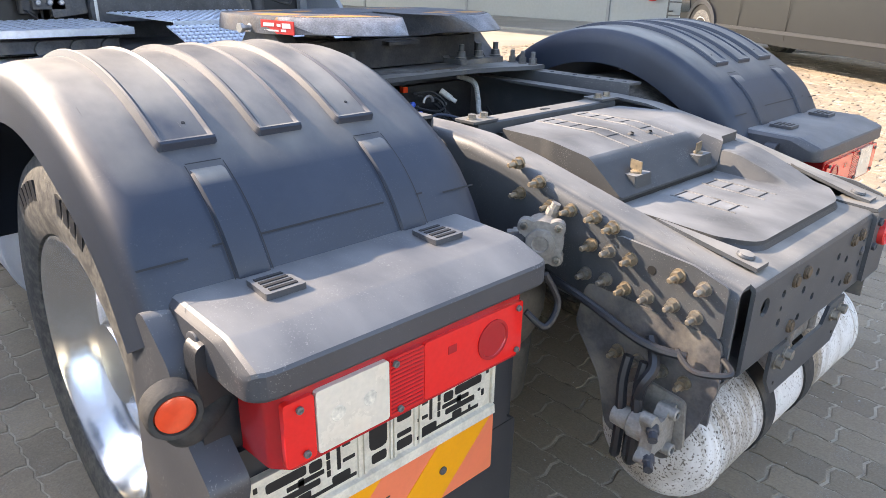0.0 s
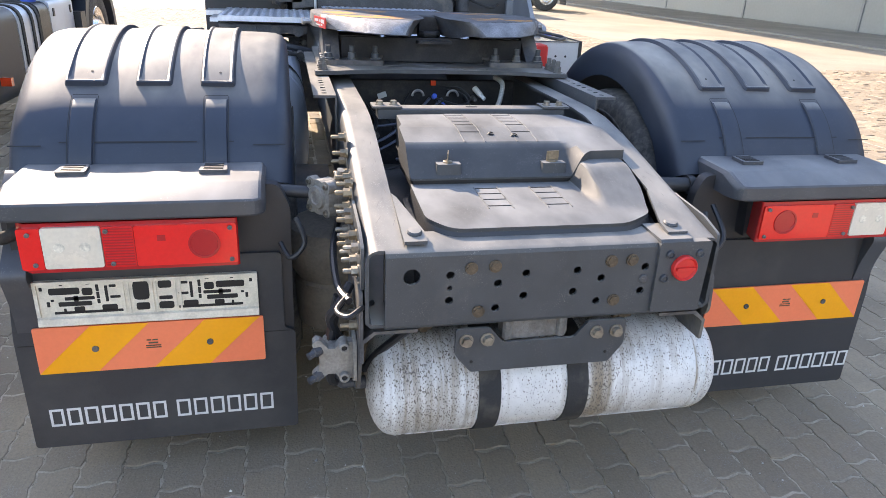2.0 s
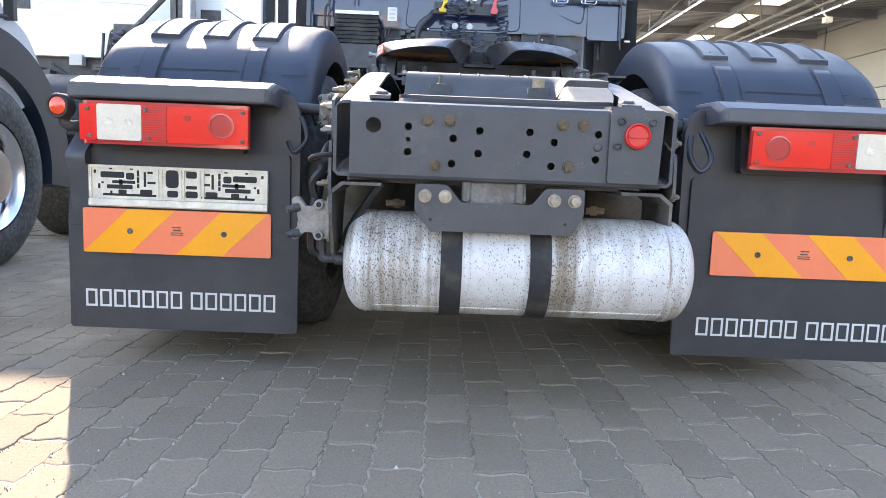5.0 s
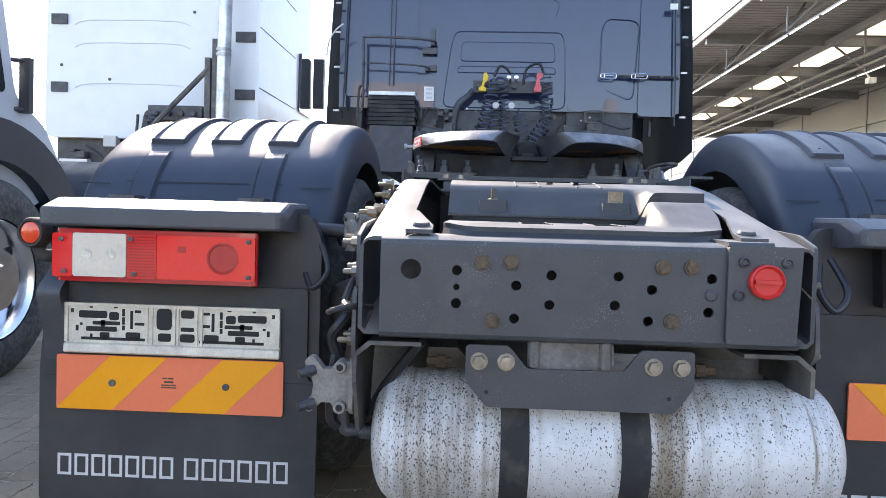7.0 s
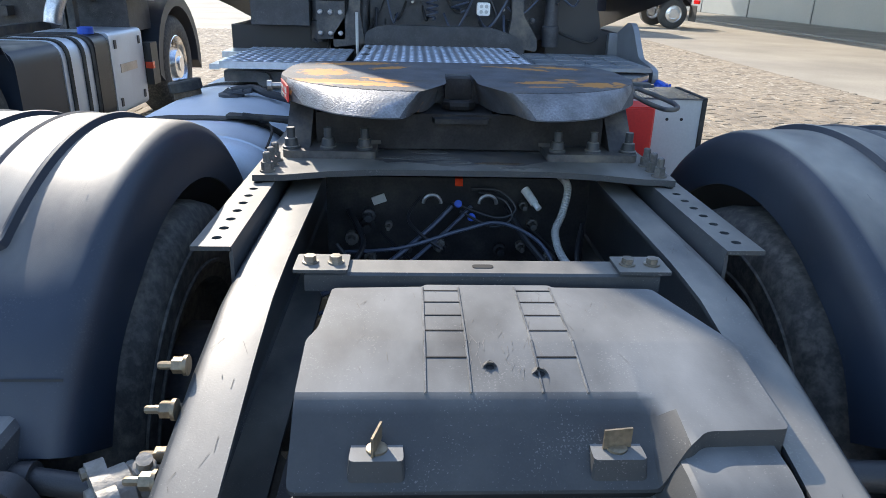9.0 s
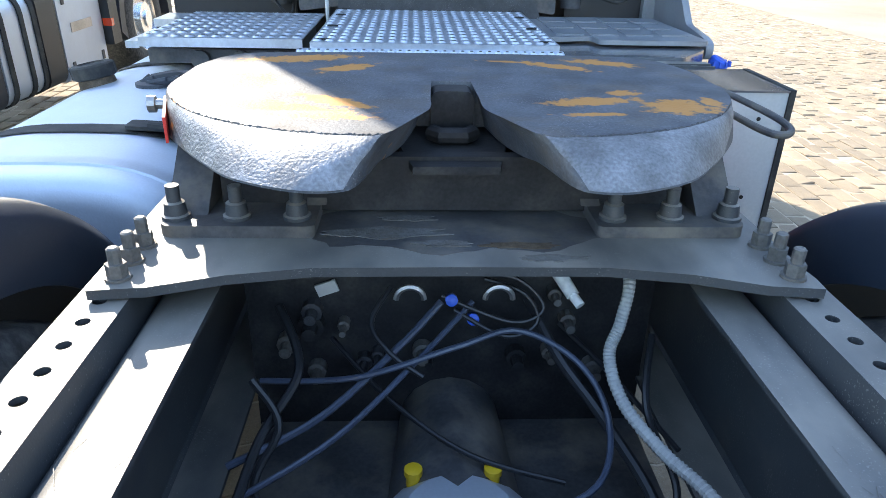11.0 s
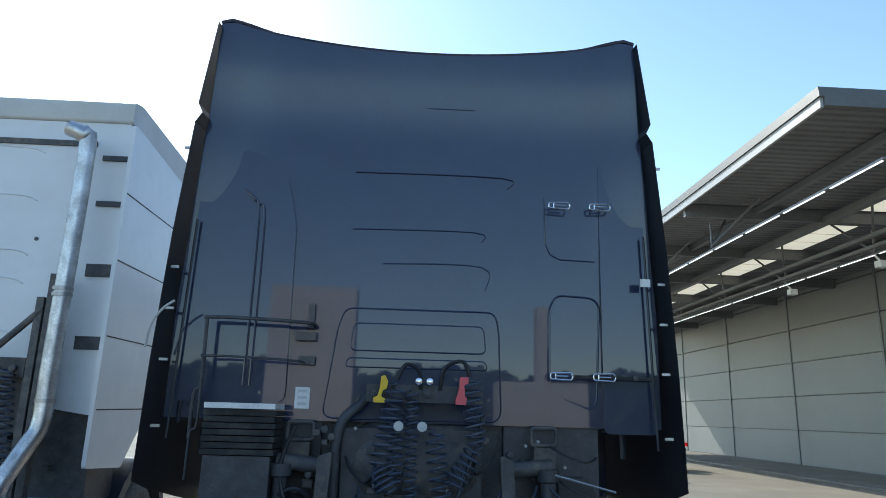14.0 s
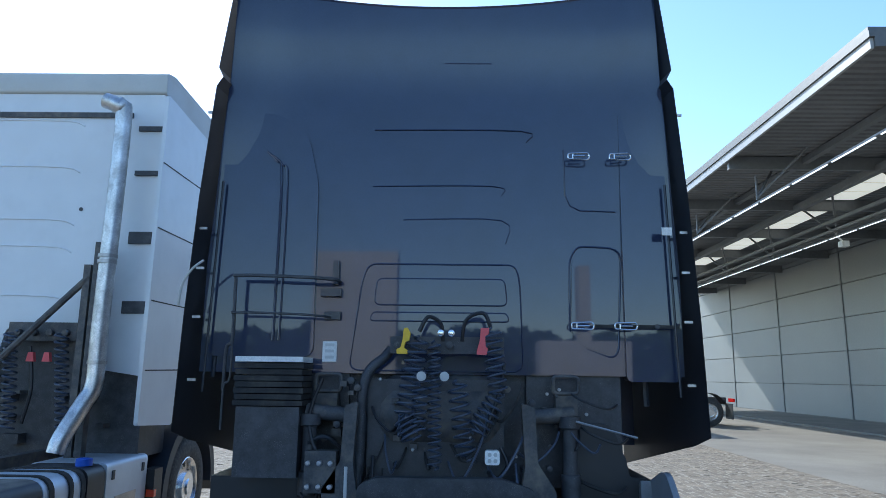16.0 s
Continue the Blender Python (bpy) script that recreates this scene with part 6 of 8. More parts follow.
        prism(bm, rounded([(s * 0.335, y), (s * 0.30, y), (s * 0.30, y + 0.02), (s * 0.335, y + 0.02)], 0.006, 2), 'z', 1.113, 1.116)
        part("plate_slot", bm, M_DEEP_BLACK, centre)
bm = NB()
tube(bm, [(-0.385, 3.16, 1.05), (-0.385, 3.16, 1.26)], 0.007, 8)
part("grab_post", bm, M_LIGHTGREY, truck, "thin light grey post beside the deck")
bm = NB()
box(bm, -0.92, -0.45, 2.74, 3.3, 0.985, 1.03)
for x in (-0.75, -0.62, -0.5):
    lathe(bm, [(0, 0.03), (0.02, 0.03)], (x, 2.735, 1.0), (0, -1, 0), 12)
part("step_carrier", bm, M_FRAME_DARK, truck)
bm = NB()                               # grey plastic cover, right of the deck
prism(bm, rounded([(0.385, 2.84), (0.56, 2.88), (0.57, 2.80), (0.95, 2.80), (0.94, 3.40), (0.40, 3.40)], 0.02), 'z', 1.052, 1.068)
soften(bm, 0.005, 2)
cover = part("battery_cover", bm, M_COVER, truck, "dusty grey plastic cover beside the deck")
for i in range(4):
    for j in range(3):
        bm = NB()
        x, y = 0.44 + i * 0.125, 2.90 + j * 0.165
        prism(bm, rounded([(x, y), (x + 0.10, y), (x + 0.10, y + 0.13), (x, y + 0.13)], 0.01, 2), 'z', 1.066, 1.0725)
        part("raised_field", soften(bm, 0.003, 1), M_COVER, cover)
bm = NB()
prism(bm, rounded([(0.38, 2.62), (0.80, 2.62), (0.93, 2.78), (0.93, 2.95), (0.38, 2.95)], 0.02), 'z', 0.95, 1.044)
part("flat_cover", soften(bm, 0.008, 2), M_GLOSSGREY, truck, "smooth dark grey cover plate")
bm = NB()
prism(bm, rounded([(0.70, 2.60), (1.02, 2.60), (1.03, 2.98), (0.72, 2.98)], 0.04), 'z', 0.70, 0.955)
tankb = part("urea_tank", soften(bm, 0.02, 2), M_PLASTIC, truck, "black plastic tank with a blue cap")
bm = NB()
lathe(bm, [(0, 0.022), (0.035, 0.024), (0.037, 0.034), (0.058, 0.034), (0.064, 0.029), (0.065, 0.001)], (0.985, 2.83, 0.950), (0.45, -0.2, 1), 20)
for k in range(10):
    a = 2 * math.pi * k / 10
    box(bm, 1.007 + 0.034 * math.cos(a) - 0.004, 1.007 + 0.034 * math.cos(a) + 0.004, 2.82 + 0.034 * math.sin(a) - 0.004, 2.82 + 0.034 * math.sin(a) + 0.004, 0.984, 1.002)
part("blue_cap", bm, M_BLUE, tankb, "blue plastic filler cap")
bm = NB()                               # ribbed bracket strip
box(bm, 0.38, 0.87, 2.575, 2.615, 1.012, 1.034)
box(bm, 0.38, 0.87, 2.54, 2.545, 1.012, 1.034)
for k in range(9):
    x = 0.40 + k * 0.055
    prism(bm, [(x, 2.545), (x + 0.006, 2.545), (x + (0.03 if k % 2 else -0.03) + 0.006, 2.58), (x + (0.03 if k % 2 else -0.03), 2.58)], 'z', 1.012, 1.030)
part("ribbed_strip", bm, M_FRAME, truck, "grey plastic strip with cross ribs")

# light grey cabinet right of the fifth wheel
bm = NB()
box(bm, 0.66, 0.955, 2.24, 2.53, 0.42, 1.022)
cab_box = part("equipment_box", soften(bm, 0.006, 2), M_LIGHTGREY, truck, "pale grey steel box with a black edge strip")
bm = NB()
box(bm, 0.9555, 0.972, 2.235, 2.535, 0.42, 1.03)
part("edge_strip", bm, M_RUBBER, cab_box)
bm = NB()
box(bm, 0.50, 0.956, 2.236, 2.534, 1.0225, 1.028)
part("box_lid", soften(bm, 0.002, 1), M_GLOSSGREY, cab_box, "glossy dark grey lid")
for z in (0.95, 0.72, 0.50):
    for x in (0.83, 0.885):
        bm = NB()
        lathe(bm, [(0, 0.006), (0.0015, 0.006)], (x, 2.2395, z), (0, -1, 0), 10)
        part("hole", bm, M_DEEP_BLACK, cab_box)
bm = NB()
prism(bm, rounded([(0.575, 2.09), (0.735, 2.09), (0.735, 2.235), (0.575, 2.235)], 0.025, 3), 'z', 0.68, 1.012)
redc = part("extinguisher_case", soften(bm, 0.012, 2), M_RED, truck, "red plastic case beside the grey box")
bm = NB()
prism(bm, rounded([(0.580, 2.095), (0.730, 2.095), (0.730, 2.23), (0.580, 2.23)], 0.025, 3), 'z', 1.0125, 1.018)
part("case_lid", bm, M_RED, redc)

# aluminium fuel tank, left
bm = NB()
TX, TZ = -0.84, 0.635
tsec = []
for k in range(48):
    a = 2 * math.pi * k / 48
    e = 0.62
    c, s_ = math.cos(a), math.sin(a)
    tsec.append((TX + 0.355 * math.copysign(abs(c) ** e, c), TZ + 0.325 * math.copysign(abs(s_) ** e, s_)))
rings = []
for y, f in ((1.72, 0.80), (1.725, 0.90), (1.74, 0.955), (1.77, 0.985), (1.80, 0.99), (1.803, 1.004), (1.812, 1.004), (1.816, 0.993), (1.86, 1.0), (3.18, 1.0), (3.26, 0.985), (3.30, 0.93), (3.31, 0.8)):
    rings.append([bm.verts.new((TX + (x - TX) * f, y, TZ + (z - TZ) * f)) for x, z in tsec])
for p, q in zip(rings, rings[1:]):
    for k in range(48):
        bm.faces.new((p[k], p[(k + 1) % 48], q[(k + 1) % 48], q[k]))
bm.faces.new(rings[0])
bm.faces.new(rings[-1])
fuel = part("fuel_tank", bm, M_ALU_TANK, truck, "large brushed aluminium fuel tank", 50)
for y in (2.05, 2.86):
    bm = NB()
    a0 = [bm.verts.new((TX + (x - TX) * 1.012, y - 0.035, TZ + (z - TZ) * 1.012)) for x, z in tsec]
    a1 = [bm.verts.new((TX + (x - TX) * 1.012, y + 0.035, TZ + (z - TZ) * 1.012)) for x, z in tsec]
    for k in range(48):
        bm.faces.new((a0[k], a0[(k + 1) % 48], a1[(k + 1) % 48], a1[k]))
    part("tank_strap", bm, M_RUBBER, fuel, "black strap")
    bm = NB()
    prism(bm, rounded([(-0.74, y - 0.028), (-0.52, y - 0.022), (-0.475, y - 0.012), (-0.475, y + 0.018), (-0.52, y + 0.028), (-0.74, y + 0.030)], 0.008), 'z', 0.966, 0.976)
    for v in bm.verts:
        v.co.z -= max(0, v.co.x + 0.66) ** 2 * 0.55
    tube(bm, [(-0.505, y - 0.045, 0.955), (-0.505, y + 0.045, 0.955)], 0.018, 10)
    tube(bm, [(-0.68, y - 0.034, 0.978), (-0.52, y - 0.040, 0.962)], 0.010, 8)
    part("strap_hook", soften(bm, 0.002, 1), M_RUBBER, fuel, "black strap end with its hook pin")
    bm = NB()
    lathe(bm, [(0, 0.008), (0.045, 0.008), (0.046, 0.015), (0.06, 0.015)], (-0.49, y - 0.02, 0.935), (0.4, -1, 0), 10)
    part("tension_bolt", bm, M_ZINC, fuel)
bm = NB()
lathe(bm, [(0, 0.058), (0.06, 0.052)], (-1.03, 2.60, 0.915), (-0.18, 0, 1), 24)
part("filler_neck", bm, M_RUST, fuel, "rusty filler neck")
bm = NB()
lathe(bm, [(0.052, 0.058), (0.056, 0.063), (0.088, 0.063), (0.093, 0.058), (0.095, 0.04), (0.090, 0.036), (0.090, 0.001)], (-1.03, 2.60, 0.915), (-0.18, 0, 1), 28)
for k, v in enumerate(bm.verts):        # scalloped grip
    if k % 2:
        v.co.x, v.co.y = -1.043 + (v.co.x + 1.043) * 1.05, 2.60 + (v.co.y - 2.60) * 1.05
part("filler_cap", bm, M_RUBBER, fuel, "black fuel filler cap")
bm = NB()
lathe(bm, [(0, 0.05), (0.012, 0.05), (0.016, 0.04), (0.018, 0.001)], (-0.84, 2.52, 0.958), (0, 0, 1), 18)
for k in range(7):
    a = 0.9 * k
    tube(bm, [(-0.84 + 0.03 * math.cos(a), 2.52 + 0.03 * math.sin(a), 0.972), (-0.80 + 0.05 * math.cos(a + 0.5), 2.52 + 0.035 * math.sin(a), 0.985)], 0.009, 6)
part("sender_cover", bm, M_BLACK, fuel)
bm = NB()
tube(bm, smooth_line([(-0.84, 2.52, 0.978), (-0.76, 2.54, 0.988), (-0.70, 2.50, 0.978), (-0.62, 2.46, 0.965), (-0.54, 2.45, 0.945), (-0.42, 2.47, 0.92)], 6), 0.016, 8)
part("sender_cable", bm, M_CABLE, fuel)
bm = NB()
tube(bm, smooth_line([(-0.60, 2.02, 0.955), (-0.57, 1.93, 0.945), (-0.565, 1.80, 0.92)], 5), 0.004, 6)
tube(bm, [(-0.60, 2.02, 0.957), (-0.625, 2.01, 0.960)], 0.006, 6)
part("cable_tie", bm, M_DEEP_BLACK, fuel)

# ---- cab seen from behind ----
WY = 3.60
bm = NB()
outl = rounded([(-0.89, 1.66), (0.89, 1.66), (0.93, 2.2), (0.93, 3.45), (0.85, 3.55), (-0.85, 3.55), (-0.93, 3.45), (-0.93, 2.2)], 0.08, 4)
prism(bm, outl, 'y', WY + 0.06, 5.75)
cab = part("cab", soften(bm, 0.02, 2, 50), M_CAB, truck, "glossy dark blue cab back wall with pressed panels", 40)
bm = NB()
box(bm, -1.14, 1.14, 4.4, 5.8, 1.25, 3.4)
part("cab_front_body", soften(bm, 0.06, 2), M_CAB, cab)


def swage(pts, r=0.007, closed=True, name="pressed_line", m_=None):
    b = NB()
    q = [(x, WY + 0.0015, z) for x, z in pts]
    if closed:
        q = q + q[:2]
    tube(b, q, r, 6, not closed)
    return part(name, b, m_ or M_CAB, cab)


swage(rounded([(-0.455, 1.66), (0.405, 1.66), (0.39, 2.10), (0.37, 2.19), (-0.37, 2.19), (-0.40, 2.10)], 0.06, 4), 0.0045)
for x0, x1, z0, z1 in ((-0.335, 0.325, 1.985, 2.115), (-0.355, 0.335, 1.905, 1.945)):
    bm = NB()
    prism(bm, rounded([(x0, z0), (x1, z0), (x1 - 0.012, z1), (x0 + 0.012, z1)], 0.03, 4), 'y', WY - 0.003, WY + 0.01)
    pn = part("recess_panel", bm, M_CAB, cab)
    swage(rounded([(x0, z0), (x1, z0), (x1 - 0.012, z1), (x0 + 0.012, z1)], 0.03, 4), 0.0055)
swage(rounded([(0.635, 1.80), (0.87, 1.72), (0.90, 2.28), (0.68, 2.29), (0.64, 2.22)], 0.07, 5), 0.0055)
bm = NB()
prism(bm, rounded([(0.645, 1.81), (0.86, 1.735), (0.89, 2.27), (0.69, 2.28), (0.65, 2.21)], 0.07, 5), 'y', WY - 0.003, WY + 0.01)
part("side_panel", bm, M_CAB, cab)
for pts in ([(-0.2, 2.19), (0.30, 2.19)],):
    swage([tuple(p)[:2] for p in [(q.x, q.y) for q in smooth_line([(x, z, 0) for x, z in pts], 4)]], 0.005, False)
bm = NB()
prism(bm, rounded([(0.42, 1.65), (0.85, 1.65), (0.86, 1.72), (0.70, 1.78), (0.62, 1.88), (0.50, 1.86), (0.43, 1.74)], 0.03), 'y', WY - 0.006, WY + 0.01)
part("lower_corner_panel", bm, M_CAB, cab)

for y_, pts in ((3.598, [(-0.36, 2.90), (0.40, 2.90), (0.43, 2.84)]), (3.600, [(-0.36, 2.595), (0.26, 2.60), (0.30, 2.55)]), (3.600, [(-0.2, 2.42), (0.30, 2.42), (0.32, 2.30)]), (3.589, [(0.0, 3.27), (0.25, 3.27)])):
    bm = NB()
    tube(bm, smooth_line([(x, y_ + 0.001, z) for x, z in pts], 4), 0.0035, 6)
    part("pressed_line", bm, M_CAB, cab)
swage([(0.62, 2.80), (0.625, 2.56), (0.65, 2.50), (0.70, 2.475), (0.88, 2.47)], 0.004, False)
# side deflectors and roof edge
for s in (-1, 1):
    bm = NB()
    prof = [(1.37, 1.25), (1.9, 1.235), (2.5, 1.205), (3.08, 1.16), (3.13, 1.13), (3.18, 1.155), (3.64, 1.10)]
    rows = []
    for z, x in prof:
        rows.append([bm.verts.new((s * x, 3.46, z)), bm.verts.new((s * (x - 0.02), 3.62, z - (0.05 if z < 1.5 else 0))), bm.verts.new((s * (x - 0.075), 4.0, z - (0.13 if z < 1.5 else 0))), bm.verts.new((s * (x - 0.10), 4.7, z - (0.26 if z < 1.5 else 0)))])
    for p, q in zip(rows, rows[1:]):
        for k in range(3):
            bm.faces.new((p[k], p[k + 1], q[k + 1], q[k]))
    bmesh.ops.solidify(bm, geom=list(bm.faces), thickness=0.012)
    fair = part("side_deflector", bm, M_CAB_DARK, cab, "black side air deflector", 20)
    for x, y, z0, z1, r in ((1.12, 3.60, 1.62, 3.0, 0.012), (1.03, 3.72, 1.5, 3.1, 0.016), (1.15, 3.55, 1.55, 2.6, 0.006)):
        bm = NB()
        tube(bm, [(s * x, y, z0), (s * (x - 0.03), y, z1)], r, 6)
        part("stiffener", bm, M_CAB_DARK, fair)
    for z in (1.60, 1.90, 2.14, 2.34, 2.95):
        bm = NB()
        box(bm, s * 1.19 - 0.02, s * 1.19 + 0.02, 3.505, 3.515, z, z + 0.012)
        part("clip", bm, M_STEEL, fair)
bm = NB()
rows = []
def top_edge(t):
    """Depth and height of the roof's rear edge across the cab, t from -1 to 1."""
    e = soft_step((abs(t) - 0.72) / 0.2)
    return WY - 0.052 - 0.045 * e, 3.575 + 0.125 * t * t - 0.028 * soft_step((abs(t) - 0.965) / 0.035)


for i in range(41):
    t = -1 + i / 20
    x = 1.10 * t
    y, z = top_edge(t)
    rows.append([bm.verts.new((x, y, z)), bm.verts.new((x, y + 0.006, z - 0.012)), bm.verts.new((x * 0.97, 3.64, z - 0.04)), bm.verts.new((x * 0.97, 3.66, 3.0)), bm.verts.new((x, 5.0, z - 0.25))])
for p, q in zip(rows, rows[1:]):
    for k in range(5):
        bm.faces.new((p[k], p[(k + 1) % 5], q[(k + 1) % 5], q[k]))
bm.faces.new(rows[0])
bm.faces.new(rows[-1][::-1])
part("roof_deflector", bm, M_CAB, cab, "dark blue roof air deflector with a curved rear edge", 40)

bm = NB()                               # upper back panel, flush with the deflectors at the top
rows = []
for j in range(25):
    z = 1.645 + (3.56 - 1.645) * j / 24
    up = min(1, max(0, (z - 2.3) / 0.8))
    up = up * up * (3 - 2 * up)
    lean = soft_step((z - 3.1) / 0.5)
    w = 1.205 - 0.095 * min(1, max(0, (z - 2.2) / 1.4))
    row = []
    for i in range(25):
        t = -1 + 2 * i / 24
        e = min(1, max(0, (abs(t) - 0.72) / 0.2))
        e = e * e * (3 - 2 * e)
        row.append(bm.verts.new((w * t * 0.988, WY + 0.002 - 0.05 * lean - 0.04 * up * e, z if j < 24 else top_edge(t)[1] - 0.008)))
    rows.append(row)
for p, q in zip(rows, rows[1:]):
    for k in range(24):
        bm.faces.new((p[k], p[k + 1], q[k + 1], q[k]))
part("upper_back_panel", bm, M_CAB, cab, "", 60)

# lashing clips, right
for z in (1.885, 2.745):
    for x in (0.69, 0.90):
        bm = NB()
        ring = rounded([(x - 0.055, z - 0.014), (x + 0.045, z - 0.018), (x + 0.055, z), (x + 0.045, z + 0.018), (x - 0.055, z + 0.014)], 0.01, 3)
        tube(bm, [(a, WY - 0.06, b) for a, b in ring + ring[:2]], 0.0042, 6, False)
        tube(bm, [(x - 0.03, WY - 0.06, z - 0.012), (x - 0.03, WY - 0.06, z + 0.012)], 0.004, 6)
        tube(bm, [(x - 0.03, WY - 0.064, z), (x + 0.03, WY - 0.064, z)], 0.004, 6)
        part("buckle", bm, M_ALU, cab, "bright metal strap buckle")
bm = NB()
box(bm, 0.74, 1.16, WY - 0.052, WY - 0.046, 1.875, 1.893)
part("strap", bm, M_RUBBER, cab)
bm = NB()
lathe(bm, [(0, 0.012), (0.01, 0.012)], (1.05, WY - 0.052, 1.885), (0, -1, 0), 14)
part("strap_button", bm, M_BLACK, cab)
bm = NB()
prism(bm, [(-0.585, 1.70), (-0.515, 1.70), (-0.515, 1.80), (-0.585, 1.80)], 'y', WY - 0.004, WY + 0.001)
st = part("sticker", bm, M_STICKER, cab, "white sticker with grey print")
for z in (1.775, 1.745, 1.715):
    bm = NB()
    box(bm, -0.572, -0.528, WY - 0.005, WY - 0.003, z, z + 0.014)
    part("print_bar", bm, M_LIGHTGREY, st)

# left: intake duct, bars and brackets
def blk(name, x0, x1, y0, y1, z0, z1, m_, label="", bev=0.012, parent=None):
    b = NB()
    box(b, x0, x1, y0, y1, z0, z1)
    return part(name, soften(b, bev, 2), m_, parent or truck, label)
duct = blk("air_intake", -0.93, -0.64, 3.38, 3.60, 1.18, 1.49, M_BLACK, "black air intake duct with a bellows")
for k in range(7):
    blk("bellows_fold", -0.945 + 0.006 * (k % 2), -0.625 - 0.006 * (k % 2), 3.37, 3.59, 1.495 + k * 0.028, 1.518 + k * 0.028, M_RUBBER, "", 0.006, duct)
blk("duct_collar", -0.94, -0.63, 3.36, 3.6, 1.692, 1.716, M_STICKER, "white collar edge", 0.004, duct)
bm = NB()                               # dark duct that rises inside the cab's corner
prism(bm, rounded([(-0.99, 1.72), (-0.63, 1.72), (-0.64, 2.60), (-0.70, 2.86), (-0.86, 2.98), (-1.12, 2.98), (-1.16, 1.72)], 0.06, 4), 'y', 3.582, 3.66)
part("duct_upper", soften(bm, 0.02, 3), M_CAB, duct)
for x, z0, z1 in ((-0.83, 1.80, 2.72), (-0.80, 1.80, 2.70)):
    bm = NB()
    tube(bm, smooth_line([(x, 3.574, z0), (x, 3.574, z1 - 0.1), (x - 0.03, 3.574, z1), (x - 0.08, 3.574, z1 + 0.05)], 4), 0.006, 6)
    part("duct_rib", bm, M_CAB, duct)
bm = NB()
prism(bm, rounded([(0.905, 1.62), (1.17, 1.62), (1.12, 3.0), (0.905, 3.0)], 0.03, 3), 'y', 3.585, 3.66)
part("corner_cover", soften(bm, 0.012, 2), M_CAB, cab)
for z, x1, r in ((2.105, -0.53, 0.009), (1.925, -0.57, 0.006)):
    bm = NB()
    tube(bm, smooth_line([(-1.04, 3.52, z - 0.55), (-1.03, 3.50, z - 0.35), (-1.0, 3.49, z - 0.30), (-1.0, 3.48, z - 0.03), (-0.98, 3.47, z), (-0.7, 3.46, z - 0.005), (x1, 3.50, z - 0.01), (x1 + 0.02, 3.58, z - 0.01)], 5), r, 8)
    part("guard_bar", bm, M_BLACK, cab)
blk("bar_bracket", -0.60, -0.50, 3.555, 3.60, 2.02, 2.06, M_CAB_DARK, "", 0.015, cab)
blk("bar_bracket", -0.545, -0.515, 3.57, 3.60, 2.08, 2.20, M_CAB_DARK, "", 0.008, cab)
blk("bar_bracket", -0.58, -0.50, 3.57, 3.60, 1.905, 1.945, M_FRAME_DARK, "", 0.006, cab)
for x in (-0.54, 0.60):
    b = NB()
    ring = rounded([(x - 0.06, 1.56), (x + 0.06, 1.56), (x + 0.06, 1.64), (x - 0.06, 1.64)], 0.02, 3)
    tube(b, [(a, 3.55, c) for a, c in ring + ring[:2]], 0.010, 8, False)
    part("lock_bracket", b, M_FRAME_DARK, cab)
    blk("lock_block", x - 0.05, x + 0.05, 3.52, 3.60, 1.43, 1.55, M_FRAME_DARK, "", 0.01, cab)
# exhaust-side pipe
bm = NB()
tube(bm, smooth_line([(-0.24, 3.52, 1.76), (-0.27, 3.50, 1.72), (-0.335, 3.48, 1.66), (-0.365, 3.47, 1.55), (-0.37, 3.47, 1.3), (-0.38, 3.47, 1.12)], 6), 0.024, 12)
part("coolant_pipe", bm, M_BLACK, truck, "black coolant pipe")
bm = NB()
box(bm, -0.34, 0.30, 3.50, 3.62, 1.13, 1.62)
part("engine_cover", soften(bm, 0.05, 3), M_BLACK, truck, "black engine cover below the cab")
bm = NB()
lathe(bm, [(0, 0.17), (0.06, 0.20), (0.5, 0.20), (0.56, 0.17)], (-0.28, 3.66, 1.45), (1, 0, 0), 24)
part("transverse_housing", bm, M_FRAME_DARK, truck)
bm = NB()
prism(bm, rounded([(-0.36, 1.16), (-0.28, 1.195), (0.28, 1.195), (0.42, 1.15), (0.46, 1.06), (-0.36, 1.06)], 0.03), 'y', 3.32, 3.38)
part("cab_crossbeam", soften(bm, 0.01, 2), M_BLACK, truck, "dark grey cross beam under the cab")
for s in (-1, 1):
    bm = NB()
    prism(bm, rounded([(s * 0.36, 1.10), (s * 0.52, 1.08), (s * 0.52, 1.14), (s * 0.44, 1.26), (s * 0.43, 1.50), (s * 0.37, 1.52), (s * 0.385, 1.25)], 0.015), 'y', 3.36, 3.42)
    part("cab_bracket", soften(bm, 0.006, 1), M_FRAME_DARK, truck)
    bm = NB()
    lathe(bm, [(0, 0.045), (0.10, 0.045), (0.105, 0.035), (0.30, 0.033), (0.31, 0.05), (0.36, 0.05)], (s * 0.60, 3.45, 1.10), (0, 0, 1), 16)
    part("cab_damper", bm, M_BLACK, truck, "black cab suspension damper")
    bm = NB()
    tube(bm, [(s * 0.38, 3.45, 1.45), (s * 0.62, 3.47, 1.47)], 0.035, 12)
    part("mount_tube", bm, M_FRAME_DARK, truck)
rng = random.Random(9)
blk("wheel_arch_cover", -1.06, -0.55, 3.50, 3.95, 0.92, 1.17, M_PLASTIC_CLEAN, "black plastic front arch cover", 0.03)
bm = NB()
prism(bm, rounded([(0.60, 0.92), (1.0, 0.92), (1.0, 1.17), (0.892, 1.182), (0.876, 1.27), (0.852, 1.305), (0.842, 1.355), (0.80, 1.42), (0.60, 1.42)], 0.012, 3), 'y', 3.55, 4.0)
